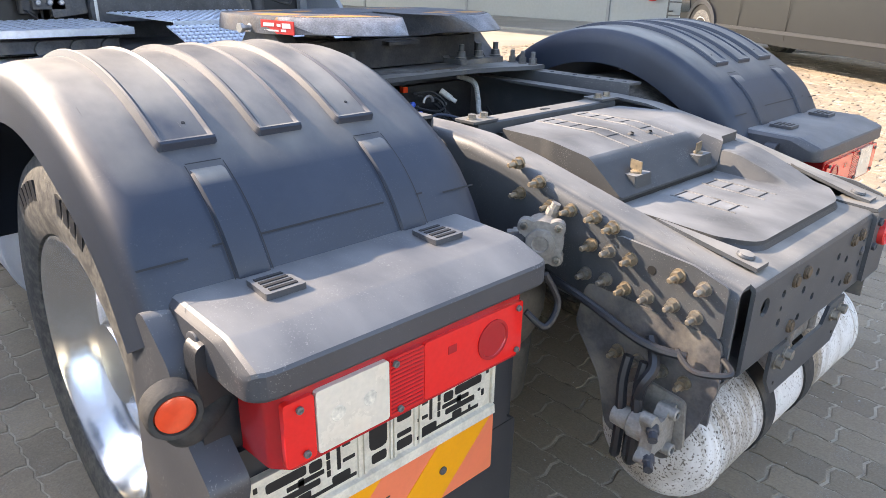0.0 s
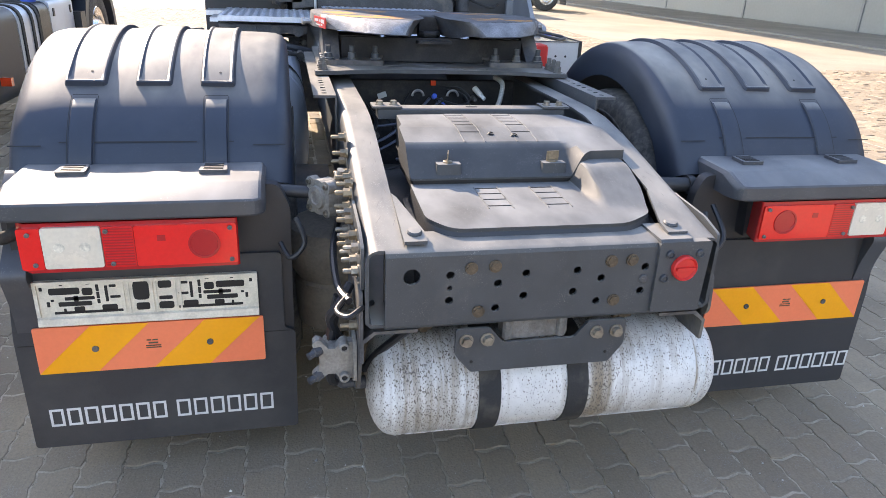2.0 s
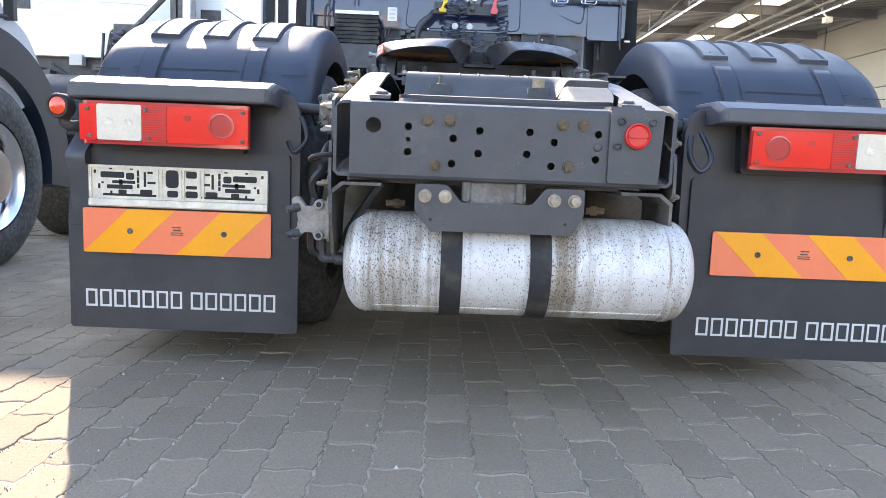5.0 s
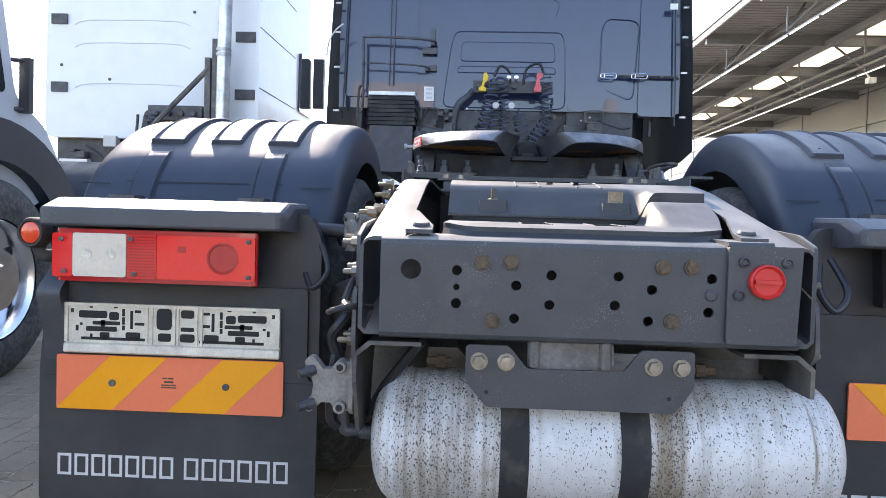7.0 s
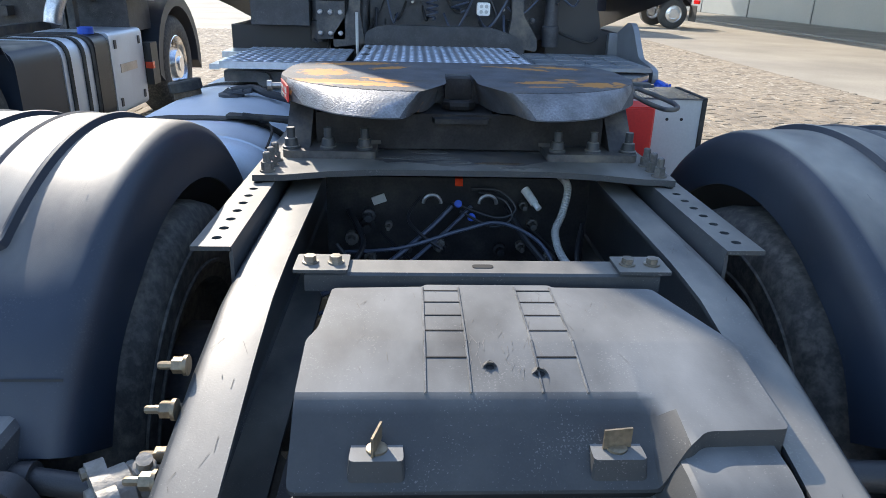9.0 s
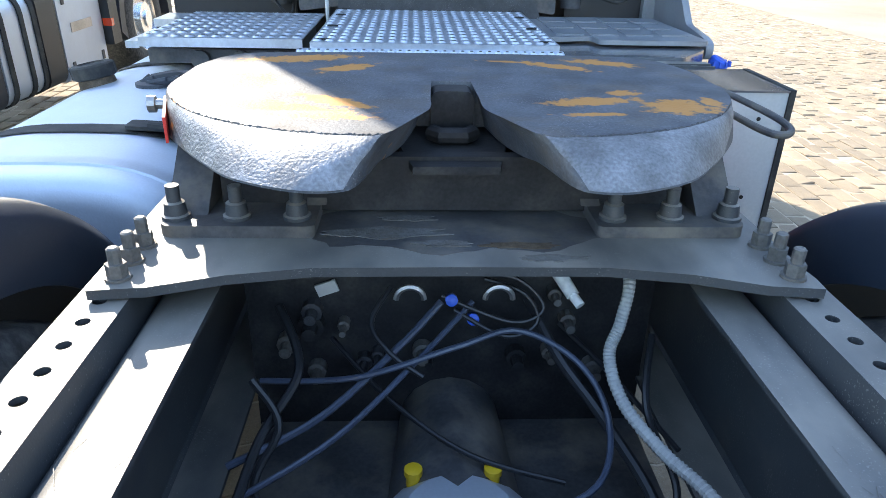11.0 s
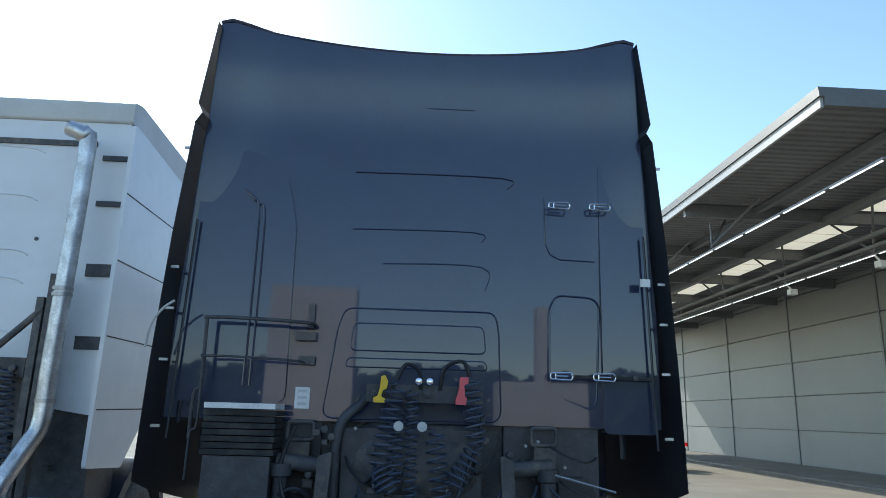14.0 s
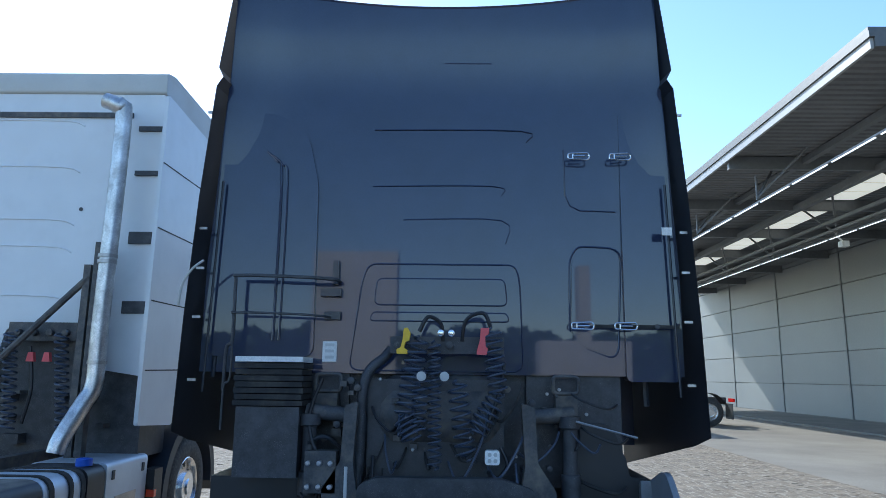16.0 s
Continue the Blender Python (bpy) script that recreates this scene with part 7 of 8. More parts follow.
part("wheel_arch_cover", soften(bm, 0.008, 2), M_PLASTIC_CLEAN, truck, "black plastic front arch cover")
blk("lower_body", -0.95, -0.45, 3.62, 3.9, 1.12, 1.66, M_BLACK, "", 0.02)
blk("lower_body", 0.42, 0.88, 3.62, 3.9, 1.12, 1.66, M_BLACK, "", 0.02)
blk("lower_body", -0.45, 0.45, 3.66, 3.9, 0.95, 1.66, M_BLACK, "", 0.02)
for s in (-1, 1):
    bm = NB()
    lathe(bm, [(0, 0.30), (0.0, 0.46), (0.03, 0.49), (0.28, 0.49), (0.31, 0.46), (0.31, 0.30)], (s * 0.90 - (0.31 if s > 0 else 0) + (0.0), 4.62, 0.495), (1, 0, 0), 40)
    part("front_wheel", bm, M_TYRE, truck)
bm = NB()
prism(bm, rounded([(3.54, 1.165), (3.32, 1.236), (3.26, 1.238), (3.225, 1.210), (3.13, 1.080), (2.95, 1.060), (2.90, 1.045), (2.90, 0.99), (3.20, 0.95), (3.54, 0.95)], 0.02, 3), 'x', 0.985, 1.012)
for v in bm.verts:
    v.co.x -= max(0, v.co.z - 1.08) * 0.10
prism(bm, rounded([(3.54, 1.160), (3.50, 1.175), (3.50, 0.96), (3.54, 0.95)], 0.008, 2), 'x', 0.93, 0.99)
part("arch_fin", soften(bm, 0.006, 2), M_COVER, truck, "dark plastic fin beside the cover")
# coiled hoses with yellow and red couplings
def coil(p0, p1, r, turns, w=0.007, m_=M_BLUEHOSE):
    b = NB()
    p0, p1 = Vector(p0), Vector(p1)
    d = p1 - p0
    u, v = frame_of(d)
    n = turns * 12
    tube(b, [p0 + d * (k / n) + (u * math.cos(k * math.pi / 6) + v * math.sin(k * math.pi / 6)) * (r * min(1, k / 8, (n - k) / 8 + 0.2)) for k in range(n + 1)], w, 6)
    return part("coiled_hose", b, m_, truck, "black coiled air hose")
coil((-0.10, 3.40, 1.82), (-0.165, 3.40, 1.44), 0.046, 10, 0.0055)
coil((-0.165, 3.40, 1.46), (-0.115, 3.38, 1.35), 0.052, 5, 0.0055)
coil((-0.10, 3.38, 1.38), (-0.085, 3.40, 1.66), 0.034, 8, 0.0050)
coil((-0.030, 3.42, 1.80), (-0.020, 3.40, 1.22), 0.028, 19, 0.0048)
coil((0.075, 3.41, 1.62), (0.125, 3.40, 1.26), 0.044, 9, 0.0055)
coil((0.235, 3.40, 1.86), (0.270, 3.40, 1.54), 0.042, 9, 0.0055)
coil((0.265, 3.40, 1.54), (0.155, 3.38, 1.38), 0.048, 6, 0.0055)
for pts in ([(-0.10, 3.42, 1.84), (-0.06, 3.42, 1.91), (0.0, 3.44, 1.88), (0.01, 3.46, 1.80)], [(0.235, 3.42, 1.86), (0.20, 3.42, 1.93), (0.12, 3.44, 1.90), (0.10, 3.46, 1.80)], [(0.12, 3.40, 1.27), (0.18, 3.42, 1.33), (0.27, 3.44, 1.55), (0.30, 3.46, 1.70)],
            [(0.28, 3.44, 1.32), (0.31, 3.42, 1.24), (0.25, 3.40, 1.18), (0.22, 3.38, 1.22)], [(-0.55, 3.44, 1.62), (-0.60, 3.42, 1.45), (-0.56, 3.40, 1.30), (-0.48, 3.40, 1.26)], [(-0.44, 3.44, 1.30), (-0.52, 3.40, 1.36), (-0.60, 3.42, 1.33)]):
    bm = NB()
    tube(bm, smooth_line(pts, 6), 0.009, 8)
    part("hose", bm, M_CABLE, truck)
bm = NB()
box(bm, -0.24, 0.30, 3.46, 3.50, 1.74, 1.82)
for x in (-0.20, -0.04, 0.04, 0.22):
    lathe(bm, [(0, 0.018), (0.03, 0.018), (0.032, 0.010)], (x, 3.46, 1.78), (0, -1, 0), 10)
part("coupling_rack", bm, M_BLACK, truck, "black rack that holds the air couplings")
for x, m_, lab in ((-0.165, M_YELLOW, "yellow air coupling"), (0.20, M_PINK, "faded red air coupling")):
    bm = NB()
    if m_ is M_YELLOW:
        q = [(-0.036, 1.735), (0.014, 1.735), (0.016, 1.752), (-0.004, 1.762), (0.004, 1.790), (0.020, 1.796), (0.026, 1.830), (0.012, 1.856), (-0.006, 1.852), (-0.010, 1.800), (-0.020, 1.764), (-0.038, 1.756)]
    else:
        q = [(-0.032, 1.735), (0.014, 1.735), (0.018, 1.765), (0.008, 1.772), (0.006, 1.822), (0.024, 1.830), (0.024, 1.858), (-0.014, 1.858), (-0.018, 1.800), (-0.032, 1.755)]
    prism(bm, rounded([(x + a, z) for a, z in q], 0.004, 2), 'y', 3.37, 3.41)
    part("air_coupling", soften(bm, 0.004, 1), m_, truck, lab)
for x in (-0.02, 0.03):
    bm = NB()
    lathe(bm, [(0, 0.016), (0.03, 0.016), (0.034, 0.008)], (x + 0.02, 3.44, 1.835), (0, -1, 0), 10)
    part("metal_cap", bm, M_ALU, truck)
for x in (-0.085, 0.02):
    bm = NB()
    lathe(bm, [(0, 0.022), (0.012, 0.022), (0.014, 0.016), (0.014, 0.001)], (x, 3.36, 1.635), (0, -1, 0), 14)
    part("grey_cap", bm, M_LIGHTGREY, truck)
bm = NB()
prism(bm, rounded([(0.205, 1.25), (0.27, 1.25), (0.27, 1.312), (0.205, 1.312)], 0.012, 3), 'y', 3.36, 3.41)
wl = part("work_light", soften(bm, 0.004, 1), M_STICKER, truck, "small square white work light")
for i in range(2):
    for j in range(2):
        bm = NB()
        lathe(bm, [(0, 0.009), (0.002, 0.009)], (0.225 + 0.026 * i, 3.359, 1.268 + 0.026 * j), (0, -1, 0), 10)
        part("lens", bm, M_LIGHTGREY, wl)
blk("valve_block", -0.60, -0.46, 3.36, 3.44, 1.12, 1.30, M_FRAME_DARK, "dirty valve block", 0.01)
for k in range(6):
    bm = NB()
    lathe(bm, [(0, 0.012), (0.03, 0.012), (0.034, 0.006)], (-0.58 + 0.05 * (k % 3), 3.36, 1.15 + 0.10 * (k // 3)), (0, -1, 0), 10)
    part("port", bm, M_STEEL, truck)
for k in range(40):
    x, z = rng.uniform(-0.62, 0.56), rng.uniform(1.10, 1.64)
    bm = NB()
    w = rng.uniform(0.007, 0.018)
    y = 3.46 + rng.uniform(0, 0.08)
    if rng.random() < 0.5:
        lathe(bm, [(0, w), (0.03, w), (0.033, w * 0.6)], (x, y, z), (0, -1, 0), 10)
    else:
        box(bm, x - w, x + w * 1.6, y - 0.02, y + 0.06, z - w, z + w)
    part("small_fitting", bm, rng.choice([M_BLACK, M_FRAME_DARK, M_CAST, M_FRAME_DARK]), truck)
for k in range(22):                     # cables and pipes hung across the front of the frame
    x, z = rng.uniform(-0.62, 0.70), rng.uniform(1.15, 1.62)
    dx, dz = rng.uniform(-0.25, 0.25), rng.uniform(-0.28, -0.05)
    y = 3.44 + rng.uniform(-0.06, 0.05)
    bm = NB()
    tube(bm, smooth_line([(x, y + 0.05, z), (x + dx * 0.2, y, z + dz * 0.5), (x + dx * 0.7, y - 0.02, max(1.10, z + dz * 1.1)), (x + dx, y + 0.05, max(1.12, z + dz * 0.8))], 6), rng.uniform(0.004, 0.009), 7)
    part("cable", bm, rng.choice([M_CABLE, M_BLUEHOSE, M_RUBBER]), truck)
for k in range(14):                     # bright screw heads
    x, z = rng.uniform(-0.60, 0.85), rng.uniform(1.10, 1.62)
    bm = NB()
    lathe(bm, [(0, 0.008), (0.012, 0.008), (0.014, 0.005)], (x, 3.47 + rng.uniform(-0.05, 0.03), z), (0, -1, 0), 8)
    part("screw_head", bm, M_STEEL, truck)
bm = NB()
tube(bm, [(0.62, 3.40, 1.44), (0.90, 3.42, 1.37)], 0.006, 6)
part("bright_rod", bm, M_STEEL, truck)
bm = NB()
tube(bm, smooth_line([(-1.24, 3.40, 1.95), (-1.22, 3.38, 2.05), (-1.17, 3.36, 2.12), (-1.12, 3.36, 2.16)], 5), 0.006, 6)
part("antenna_wire", bm, M_LIGHTGREY, truck)
bm = NB()
box(bm, 1.08, 1.13, 3.50, 3.505, 2.33, 2.37)
part("label_sticker", bm, M_STICKER, truck)

# ---- ground ----
def sheet(pts, z):
    b = NB()
    b.faces.new([b.verts.new((x, y, z)) for x, y in pts])
    return b


tagged(part("ground", sheet([(-250, -250), (250, -250), (250, 250), (-250, 250)], -0.004), M_CONCRETE), "sunlit sandy concrete yard", "ground", "", "structure")
def paved(x, y):
    return (x < 13.1 and y < 9.15) or (x < 6.4 and y < 20.0)


pavement = tagged(part("pavement", sheet([(-7.5, -5), (13.2, -5), (13.2, 9.15), (6.4, 9.15), (6.4, 20), (-7.5, 20)], 0.0072), M_SAND), "weathered brown concrete interlocking pavers with sandy joints", "pavement", "", "structure")
# strip along the hall, its darker tone painting in the canopy's shadow
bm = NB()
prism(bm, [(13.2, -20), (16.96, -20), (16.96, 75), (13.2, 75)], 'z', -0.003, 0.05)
tagged(part("apron", bm, M_APRON_SHADE), "concrete strip along the hall, toned darker for the canopy's shadow", "pavement", "", "structure")

# ---- hall with canopy ----
HX = 17.0
hall = thing("hall_wall", "pale grey panelled hall wall", "wall", "", "structure")
pan = {}
for j in range(7):
    y0 = -24.0
    k = 0
    while y0 < 76:
        if j not in pan:
            b = NB()
            box(b, 0, 0.12, 0.03, 5.97, 0.02, 1.415)
            pan[j] = mesh_of("wall_panel", soften(b, 0.012, 1), M_WALLP)
        o = part("wall_panel", pan[j], None, hall)
        o.matrix_basis = pose(HX, y0, 0.055 + j * 1.435)
        y0 += 6.0
        k += 1
bm = NB()
box(bm, HX + 0.09, HX + 0.3, -26, 76, 0, 10.2)
part("backing", bm, M_ROOFGREY, hall)
for k in range(-4, 13):                 # upright cover strips over the panel joints
    bm = NB()
    box(bm, HX - 0.035, HX + 0.05, 6.0 * k - 0.05, 6.0 * k + 0.05, 0.08, 10.1)
    part("cover_strip", bm, M_SOFFIT, hall)
bm = NB()
box(bm, HX - 0.03, HX + 0.1, -26, 76, 0, 0.07)
part("base_strip", bm, M_PLINTH, hall)
bm = NB()
for k in range(12):
    tube(bm, [(HX - 0.25, 9.4, 0.4 + k * 0.35), (HX - 0.25, 9.9, 0.4 + k * 0.35)], 0.02, 6)
for y in (9.4, 9.9):
    tube(bm, [(HX - 0.25, y, 0.3), (HX - 0.25, y, 4.8)], 0.025, 6)
    for z in (0.5, 4.5):
        tube(bm, [(HX - 0.25, y, z), (HX, y, z)], 0.02, 6)
tagged(part("wall_ladder", bm, M_FRAME_DARK), "dark steel ladder fixed to the hall wall", "ladder")
canopy = thing("canopy", "grey steel canopy roof with skylights along the hall", "canopy", "", "structure")
CX, CY0, CY1, CZ = 7.2, 11.2, 47.3, 7.42
bm = NB()
box(bm, CX + 0.05, HX, CY0 + 0.1, CY1, CZ + 0.06, CZ + 0.30)
part("roof", bm, M_ROOFGREY, canopy)
bm = NB()
y = CY0 + 0.1
while y < CY1 - 0.3:                    # corrugated underside
    prism(bm, [(y, CZ + 0.06), (y + 0.06, CZ), (y + 0.19, CZ), (y + 0.25, CZ + 0.06)], 'x', CX + 0.05, HX)
    y += 0.25
part("soffit_sheet", bm, M_SOFFIT, canopy)
bm = NB()
box(bm, CX, CX + 0.06, CY0, CY1, CZ - 0.16, CZ + 0.03)
part("fascia", bm, M_FASCIA, canopy, "pale grey fascia strip")
bm = NB()
box(bm, CX - 0.04, CX + 0.06, CY0 - 0.06, CY1, CZ + 0.034, CZ + 0.15)
part("gutter", bm, M_ROOFGREY, canopy)
bm = NB()
box(bm, CX + 0.06, HX, CY0 - 0.05, CY0 + 0.06, CZ - 0.14, CZ + 0.15)
part("front_fascia", bm, M_ROOFGREY, canopy)
for x, z, w in ((9.3, CZ - 0.10, 0.08), (11.2, CZ - 0.30, 0.10), (12.1, 6.62, 0.05), (12.35, 6.42, 0.04), (14.6, CZ - 0.2, 0.10)):
    bm = NB()                           # long members under the sheet
    box(bm, x - w, x + w, CY0 + 0.1, CY1, z - w, z + w)
    part("purlin", bm, M_SOFFIT, canopy)
for k in range(-2, 5):
    y = 26.35 + k * 4.4
    bm = NB()                           # crosswise beam, with stays down to the lamp rows
    box(bm, CX + 0.1, HX, y, y + 0.14, CZ - 0.34, CZ - 0.002)
    part("beam", bm, M_SOFFIT, canopy)
    for x0, x1 in ((8.0, 8.9), (12.5, 11.9)):
        bm = NB()
        tube(bm, [(x0, y + 0.07, 6.25), (x0, y + 0.07, CZ - 0.5)], 0.03, 6)
        tube(bm, [(x0, y + 0.07, 6.30), (x1, y - 0.9, CZ - 0.05)], 0.035, 6)
        tube(bm, [(x0, y + 0.07, 6.30), (x1, y + 1.0, CZ - 0.05)], 0.035, 6)
        part("stay", bm, M_SOFFIT, canopy)
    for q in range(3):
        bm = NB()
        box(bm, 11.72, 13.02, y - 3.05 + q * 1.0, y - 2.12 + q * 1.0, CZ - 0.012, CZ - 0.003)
        part("skylight", bm, M_SKYLIGHT, canopy, "pale roof sheet that glows to imitate daylight through it")
for x, z in ((8.0, 6.17), (12.5, 6.24)):
    bm = NB()                           # tray that carries the lamps
    box(bm, x - 0.028, x + 0.028, CY0 - 0.35, CY1, z, z + 0.04)
    part("lamp_tray", bm, M_SOFFIT, canopy)
    y = CY0 - 0.3
    while y < CY1 - 1.8:
        bm = NB()
        box(bm, x - 0.014, x + 0.014, y, y + 1.5, z - 0.022, z - 0.002)
        part("strip_lamp", bm, M_TUBE, canopy)
        y += 1.68
for y in (22.0, 17.6):
    bm = NB()
    box(bm, 12.62, 12.85, y, y + 0.25, 5.92, 6.10)
    tube(bm, [(12.7, y + 0.1, 6.08), (12.55, y + 0.1, 6.25)], 0.03, 6)
    part("floodlight", soften(bm, 0.02, 1), M_STICKER, canopy, "small white floodlight")
bm = NB()
lathe(bm, [(0, 0.09), (0.03, 0.11), (0.42, 0.11), (0.50, 0.05), (0.58, 0.04)], (HX - 0.18, 10.45, 0.75), (0, 0, 1), 16)
part("wall_extinguisher", bm, M_RED, hall)

# ---- fence and trees at the far end of the yard ----
fence = thing("fence", "pale grey paling fence at the far end of the yard", "fence", "", "structure")
for z in (0.5, 1.5):
    bm = NB()
    box(bm, -28.0, 16.0, 78.0, 78.05, z, z + 0.1)
    part("fence_rail", bm, M_LIGHTGREY, fence)
bm = NB()
box(bm, -0.06, 0.06, -0.02, 0.02, 0.05, 1.9)
pal = mesh_of("paling", bm, M_LIGHTGREY)
for k in range(150):
    o = part("paling", pal, None, fence)
    o.matrix_basis = pose(-28 + k * 0.295, 77.97, 0)


def tree(x, y, h, seed):
    """A tapered trunk with limbs and a crown of many small leaves in uneven clumps."""
    g = random.Random(seed)
    t = thing("tree", "leafy green tree behind the yard fence", "tree", "trees behind the fence")
    b = NB()
    tube(b, smooth_line([(0, 0, 0), (0.1, 0, h * 0.25), (-0.05, 0.1, h * 0.5), (0.05, 0, h * 0.8)], 4), [0.22 - 0.014 * k for k in range(13)], 8)
    ends = []
    for k in range(9):
        a, z0 = g.uniform(0, 6.28), h * g.uniform(0.28, 0.6)
        e = Vector((math.cos(a) * h * g.uniform(0.15, 0.30), math.sin(a) * h * g.uniform(0.15, 0.30), z0 + h * g.uniform(0.12, 0.34)))
        tube(b, [(0, 0, z0), e * 0.6 + Vector((0, 0, z0 * 0.3)), e], [0.09, 0.06, 0.02], 6)
        ends.append(e)
    part("trunk", b, M_BARK, t)
    ends.append(Vector((0, 0, h * 0.85)))
    vs, fs = [], []
    for e in ends:
        for q in range(4):
            c = e + Vector((g.gauss(0, h * 0.06), g.gauss(0, h * 0.06), g.gauss(0, h * 0.05)))
            for k in range(70):
                p = c + Vector((g.gauss(0, 1), g.gauss(0, 1), g.gauss(0, 0.8))) * h * 0.045
                u = Vector((g.gauss(0, 1), g.gauss(0, 1), g.gauss(0, 1))).normalized()
                v = u.cross(Vector((g.gauss(0, 1), g.gauss(0, 1), g.gauss(0, 1)))).normalized()
                s_ = g.uniform(0.10, 0.20)
                n0 = len(vs)
                vs += [tuple(p + u * s_), tuple(p + v * s_ * 0.5), tuple(p - u * s_), tuple(p - v * s_ * 0.5)]
                fs.append((n0, n0 + 1, n0 + 2, n0 + 3))
    me_ = bpy.data.meshes.new("crown")
    me_.from_pydata(vs, [], fs)
    me_.materials.append(M_LEAF)
    part("crown", me_, None, t)
    t.matrix_basis = pose(x, y, 0, 0, 0, g.uniform(0, 360))


for k, (x, y, h) in enumerate(((-24, 84, 6.5), (-17, 86, 7.5), (-10, 83, 6.0), (-3.5, 87, 7.0), (3, 84, 6.2), (9.5, 86, 7.2), (15.0, 85, 6.6))):
    tree(x, y, h, 60 + k)


# ---- vehicles round about ----
def wheel_of(parent, x, y, r=0.5, w=0.3, s=1, rim_m=None, z=None):
    """A wheel whose outer face looks along x with sign s."""
    z = r if z is None else z
    b = NB()
    lathe(b, [(0.0, r * 0.60), (-0.012, r * 0.68), (-0.004, r * 0.90), (0.03, r * 0.985), (0.08, r), (w - 0.05, r), (w, r * 0.9), (w, r * 0.6)], (x, y, z), (-s, 0, 0), 40, False)
    t = part("wheel", b, M_TYRE, parent, "", 50)
    b = NB()
    lathe(b, [(0.01, r * 0.61), (0.0, r * 0.58), (0.02, r * 0.55), (0.08, r * 0.52), (0.06, r * 0.36), (-0.01, r * 0.30), (-0.01, r * 0.16), (-0.03, r * 0.14), (-0.03, 0.001)], (x, y, z), (-s, 0, 0), 32, False)
    part("rim", b, rim_m or M_ALU, t)
    for k in range(10):
        b = NB()
        a = 2 * math.pi * k / 10
        lathe(b, [(0, r * 0.055), (0.004, r * 0.055)], (x - s * 0.066, y + r * 0.44 * math.cos(a), z + r * 0.44 * math.sin(a)), (s, 0, 0), 8)
        part("hand_hole", b, M_DEEP_BLACK, t)
    return t


# white neighbour
N = thing("white_tractor_truck", "white tractor unit with aluminium tanks and chrome exhaust, parked alongside", "truck")
NX = -2.60
bm = NB()
prism(bm, rounded([(NX - 2.42, 1.70), (NX - 1.36, 1.70), (NX - 1.30, 2.02), (NX - 0.52, 2.02), (NX - 0.44, 1.66), (NX - 0.03, 1.60), (NX, 1.9), (NX - 0.04, 4.10), (NX - 0.10, 4.30), (NX - 2.32, 4.30), (NX - 2.40, 4.10), (NX - 2.44, 1.9)], 0.06, 3), 'y', 6.25, 8.6)
ncab = part("cab", soften(bm, 0.03, 2, 50), M_WHITE, N, "white cab with a plain rear wall", 40)
bm = NB()
prism(bm, rounded([(6.22, 4.22), (6.22, 4.42), (6.4, 4.46), (8.0, 4.40), (8.6, 4.1), (8.6, 4.0), (6.4, 4.2)], 0.03), 'x', NX - 2.36, NX - 0.05)
part("roof_edge", soften(bm, 0.02, 2), M_LIGHTGREY, ncab)
bm = NB()
prism(bm, rounded([(6.05, 1.20), (6.75, 1.16), (7.6, 2.0), (7.6, 4.05), (6.10, 4.15)], 0.03), 'x', NX + 0.0, NX + 0.035)
part("side_fairing", soften(bm, 0.01, 2), M_WHITE, ncab)
for z in (1.65, 2.25, 2.9, 3.5):
    for pts in ([(6.10, z), (7.55, z + 0.02), (7.55, z + 0.03), (6.10, z + 0.012)],):
        bm = NB()
        prism(bm, pts, 'x', NX + 0.034, NX + 0.0375)
        part("panel_gap", bm, M_DEEP_BLACK, ncab)
for z in (2.20, 2.95):
    bm = NB()
    box(bm, NX - 2.36, NX - 2.18, 6.225, 6.25, z, z + 0.11)
    part("hinge_cover", bm, M_BLACK, ncab)
for x, z in ((-1.85, 3.3), (-1.70, 2.35), (-2.25, 2.5), (-0.75, 3.1)):
    bm = NB()
    lathe(bm, [(0, 0.018), (0.006, 0.018)], (NX + x, 6.249, z), (0, -1, 0), 10)
    part("plug", bm, M_BLACK, ncab)
for z in (2.15, 2.78, 3.42, 3.85):
    bm = NB()
    box(bm, NX - 0.28, NX - 0.06, 6.225, 6.25, z, z + (0.11 if z < 3 else 0.045))
    part("hinge_cover", bm, M_BLACK, ncab)
for z in (2.3, 2.75, 3.0, 3.5, 3.95):
    bm = NB()
    tube(bm, [(q.x, 6.247, q.z) for q in smooth_line([(NX - 2.1, 0, z - 0.05), (NX - 1.9, 0, z), (NX - 1.0, 0, z), (NX - 0.8, 0, z - 0.05)], 5)], 0.008, 6)
    part("pressed_line", bm, M_WHITE, ncab)
bm = NB()
box(bm, NX - 2.2, NX - 0.35, 6.23, 6.27, 3.98, 4.03)
part("drip_rail", bm, M_FRAME_DARK, ncab)
bm = NB()
box(bm, NX - 2.36, NX - 0.08, 6.36, 6.9, 0.9, 2.06)
part("engine_bay", bm, M_BLACK, N)
bm = NB()
box(bm, NX - 1.22, NX - 0.62, 6.16, 6.24, 1.90, 2.06)
for k in range(4):
    lathe(bm, [(0, 0.03), (0.04, 0.03), (0.045, 0.015)], (NX - 1.12 + k * 0.14, 6.16, 1.97), (0, -1, 0), 10)
part("coupling_rack", bm, M_FRAME_DARK, N)
for x0, x1 in ((NX - 1.16, NX - 1.08), (NX - 0.72, NX - 0.62)):
    bm = NB()
    p0, p1 = Vector((x0, 6.10, 1.98)), Vector((x1, 6.10, 1.16))
    tube(bm, [p0 + (p1 - p0) * (k / 168) + Vector((math.cos(k * math.pi / 6), math.sin(k * math.pi / 6), 0)) * 0.05 for k in range(169)], 0.010, 6)
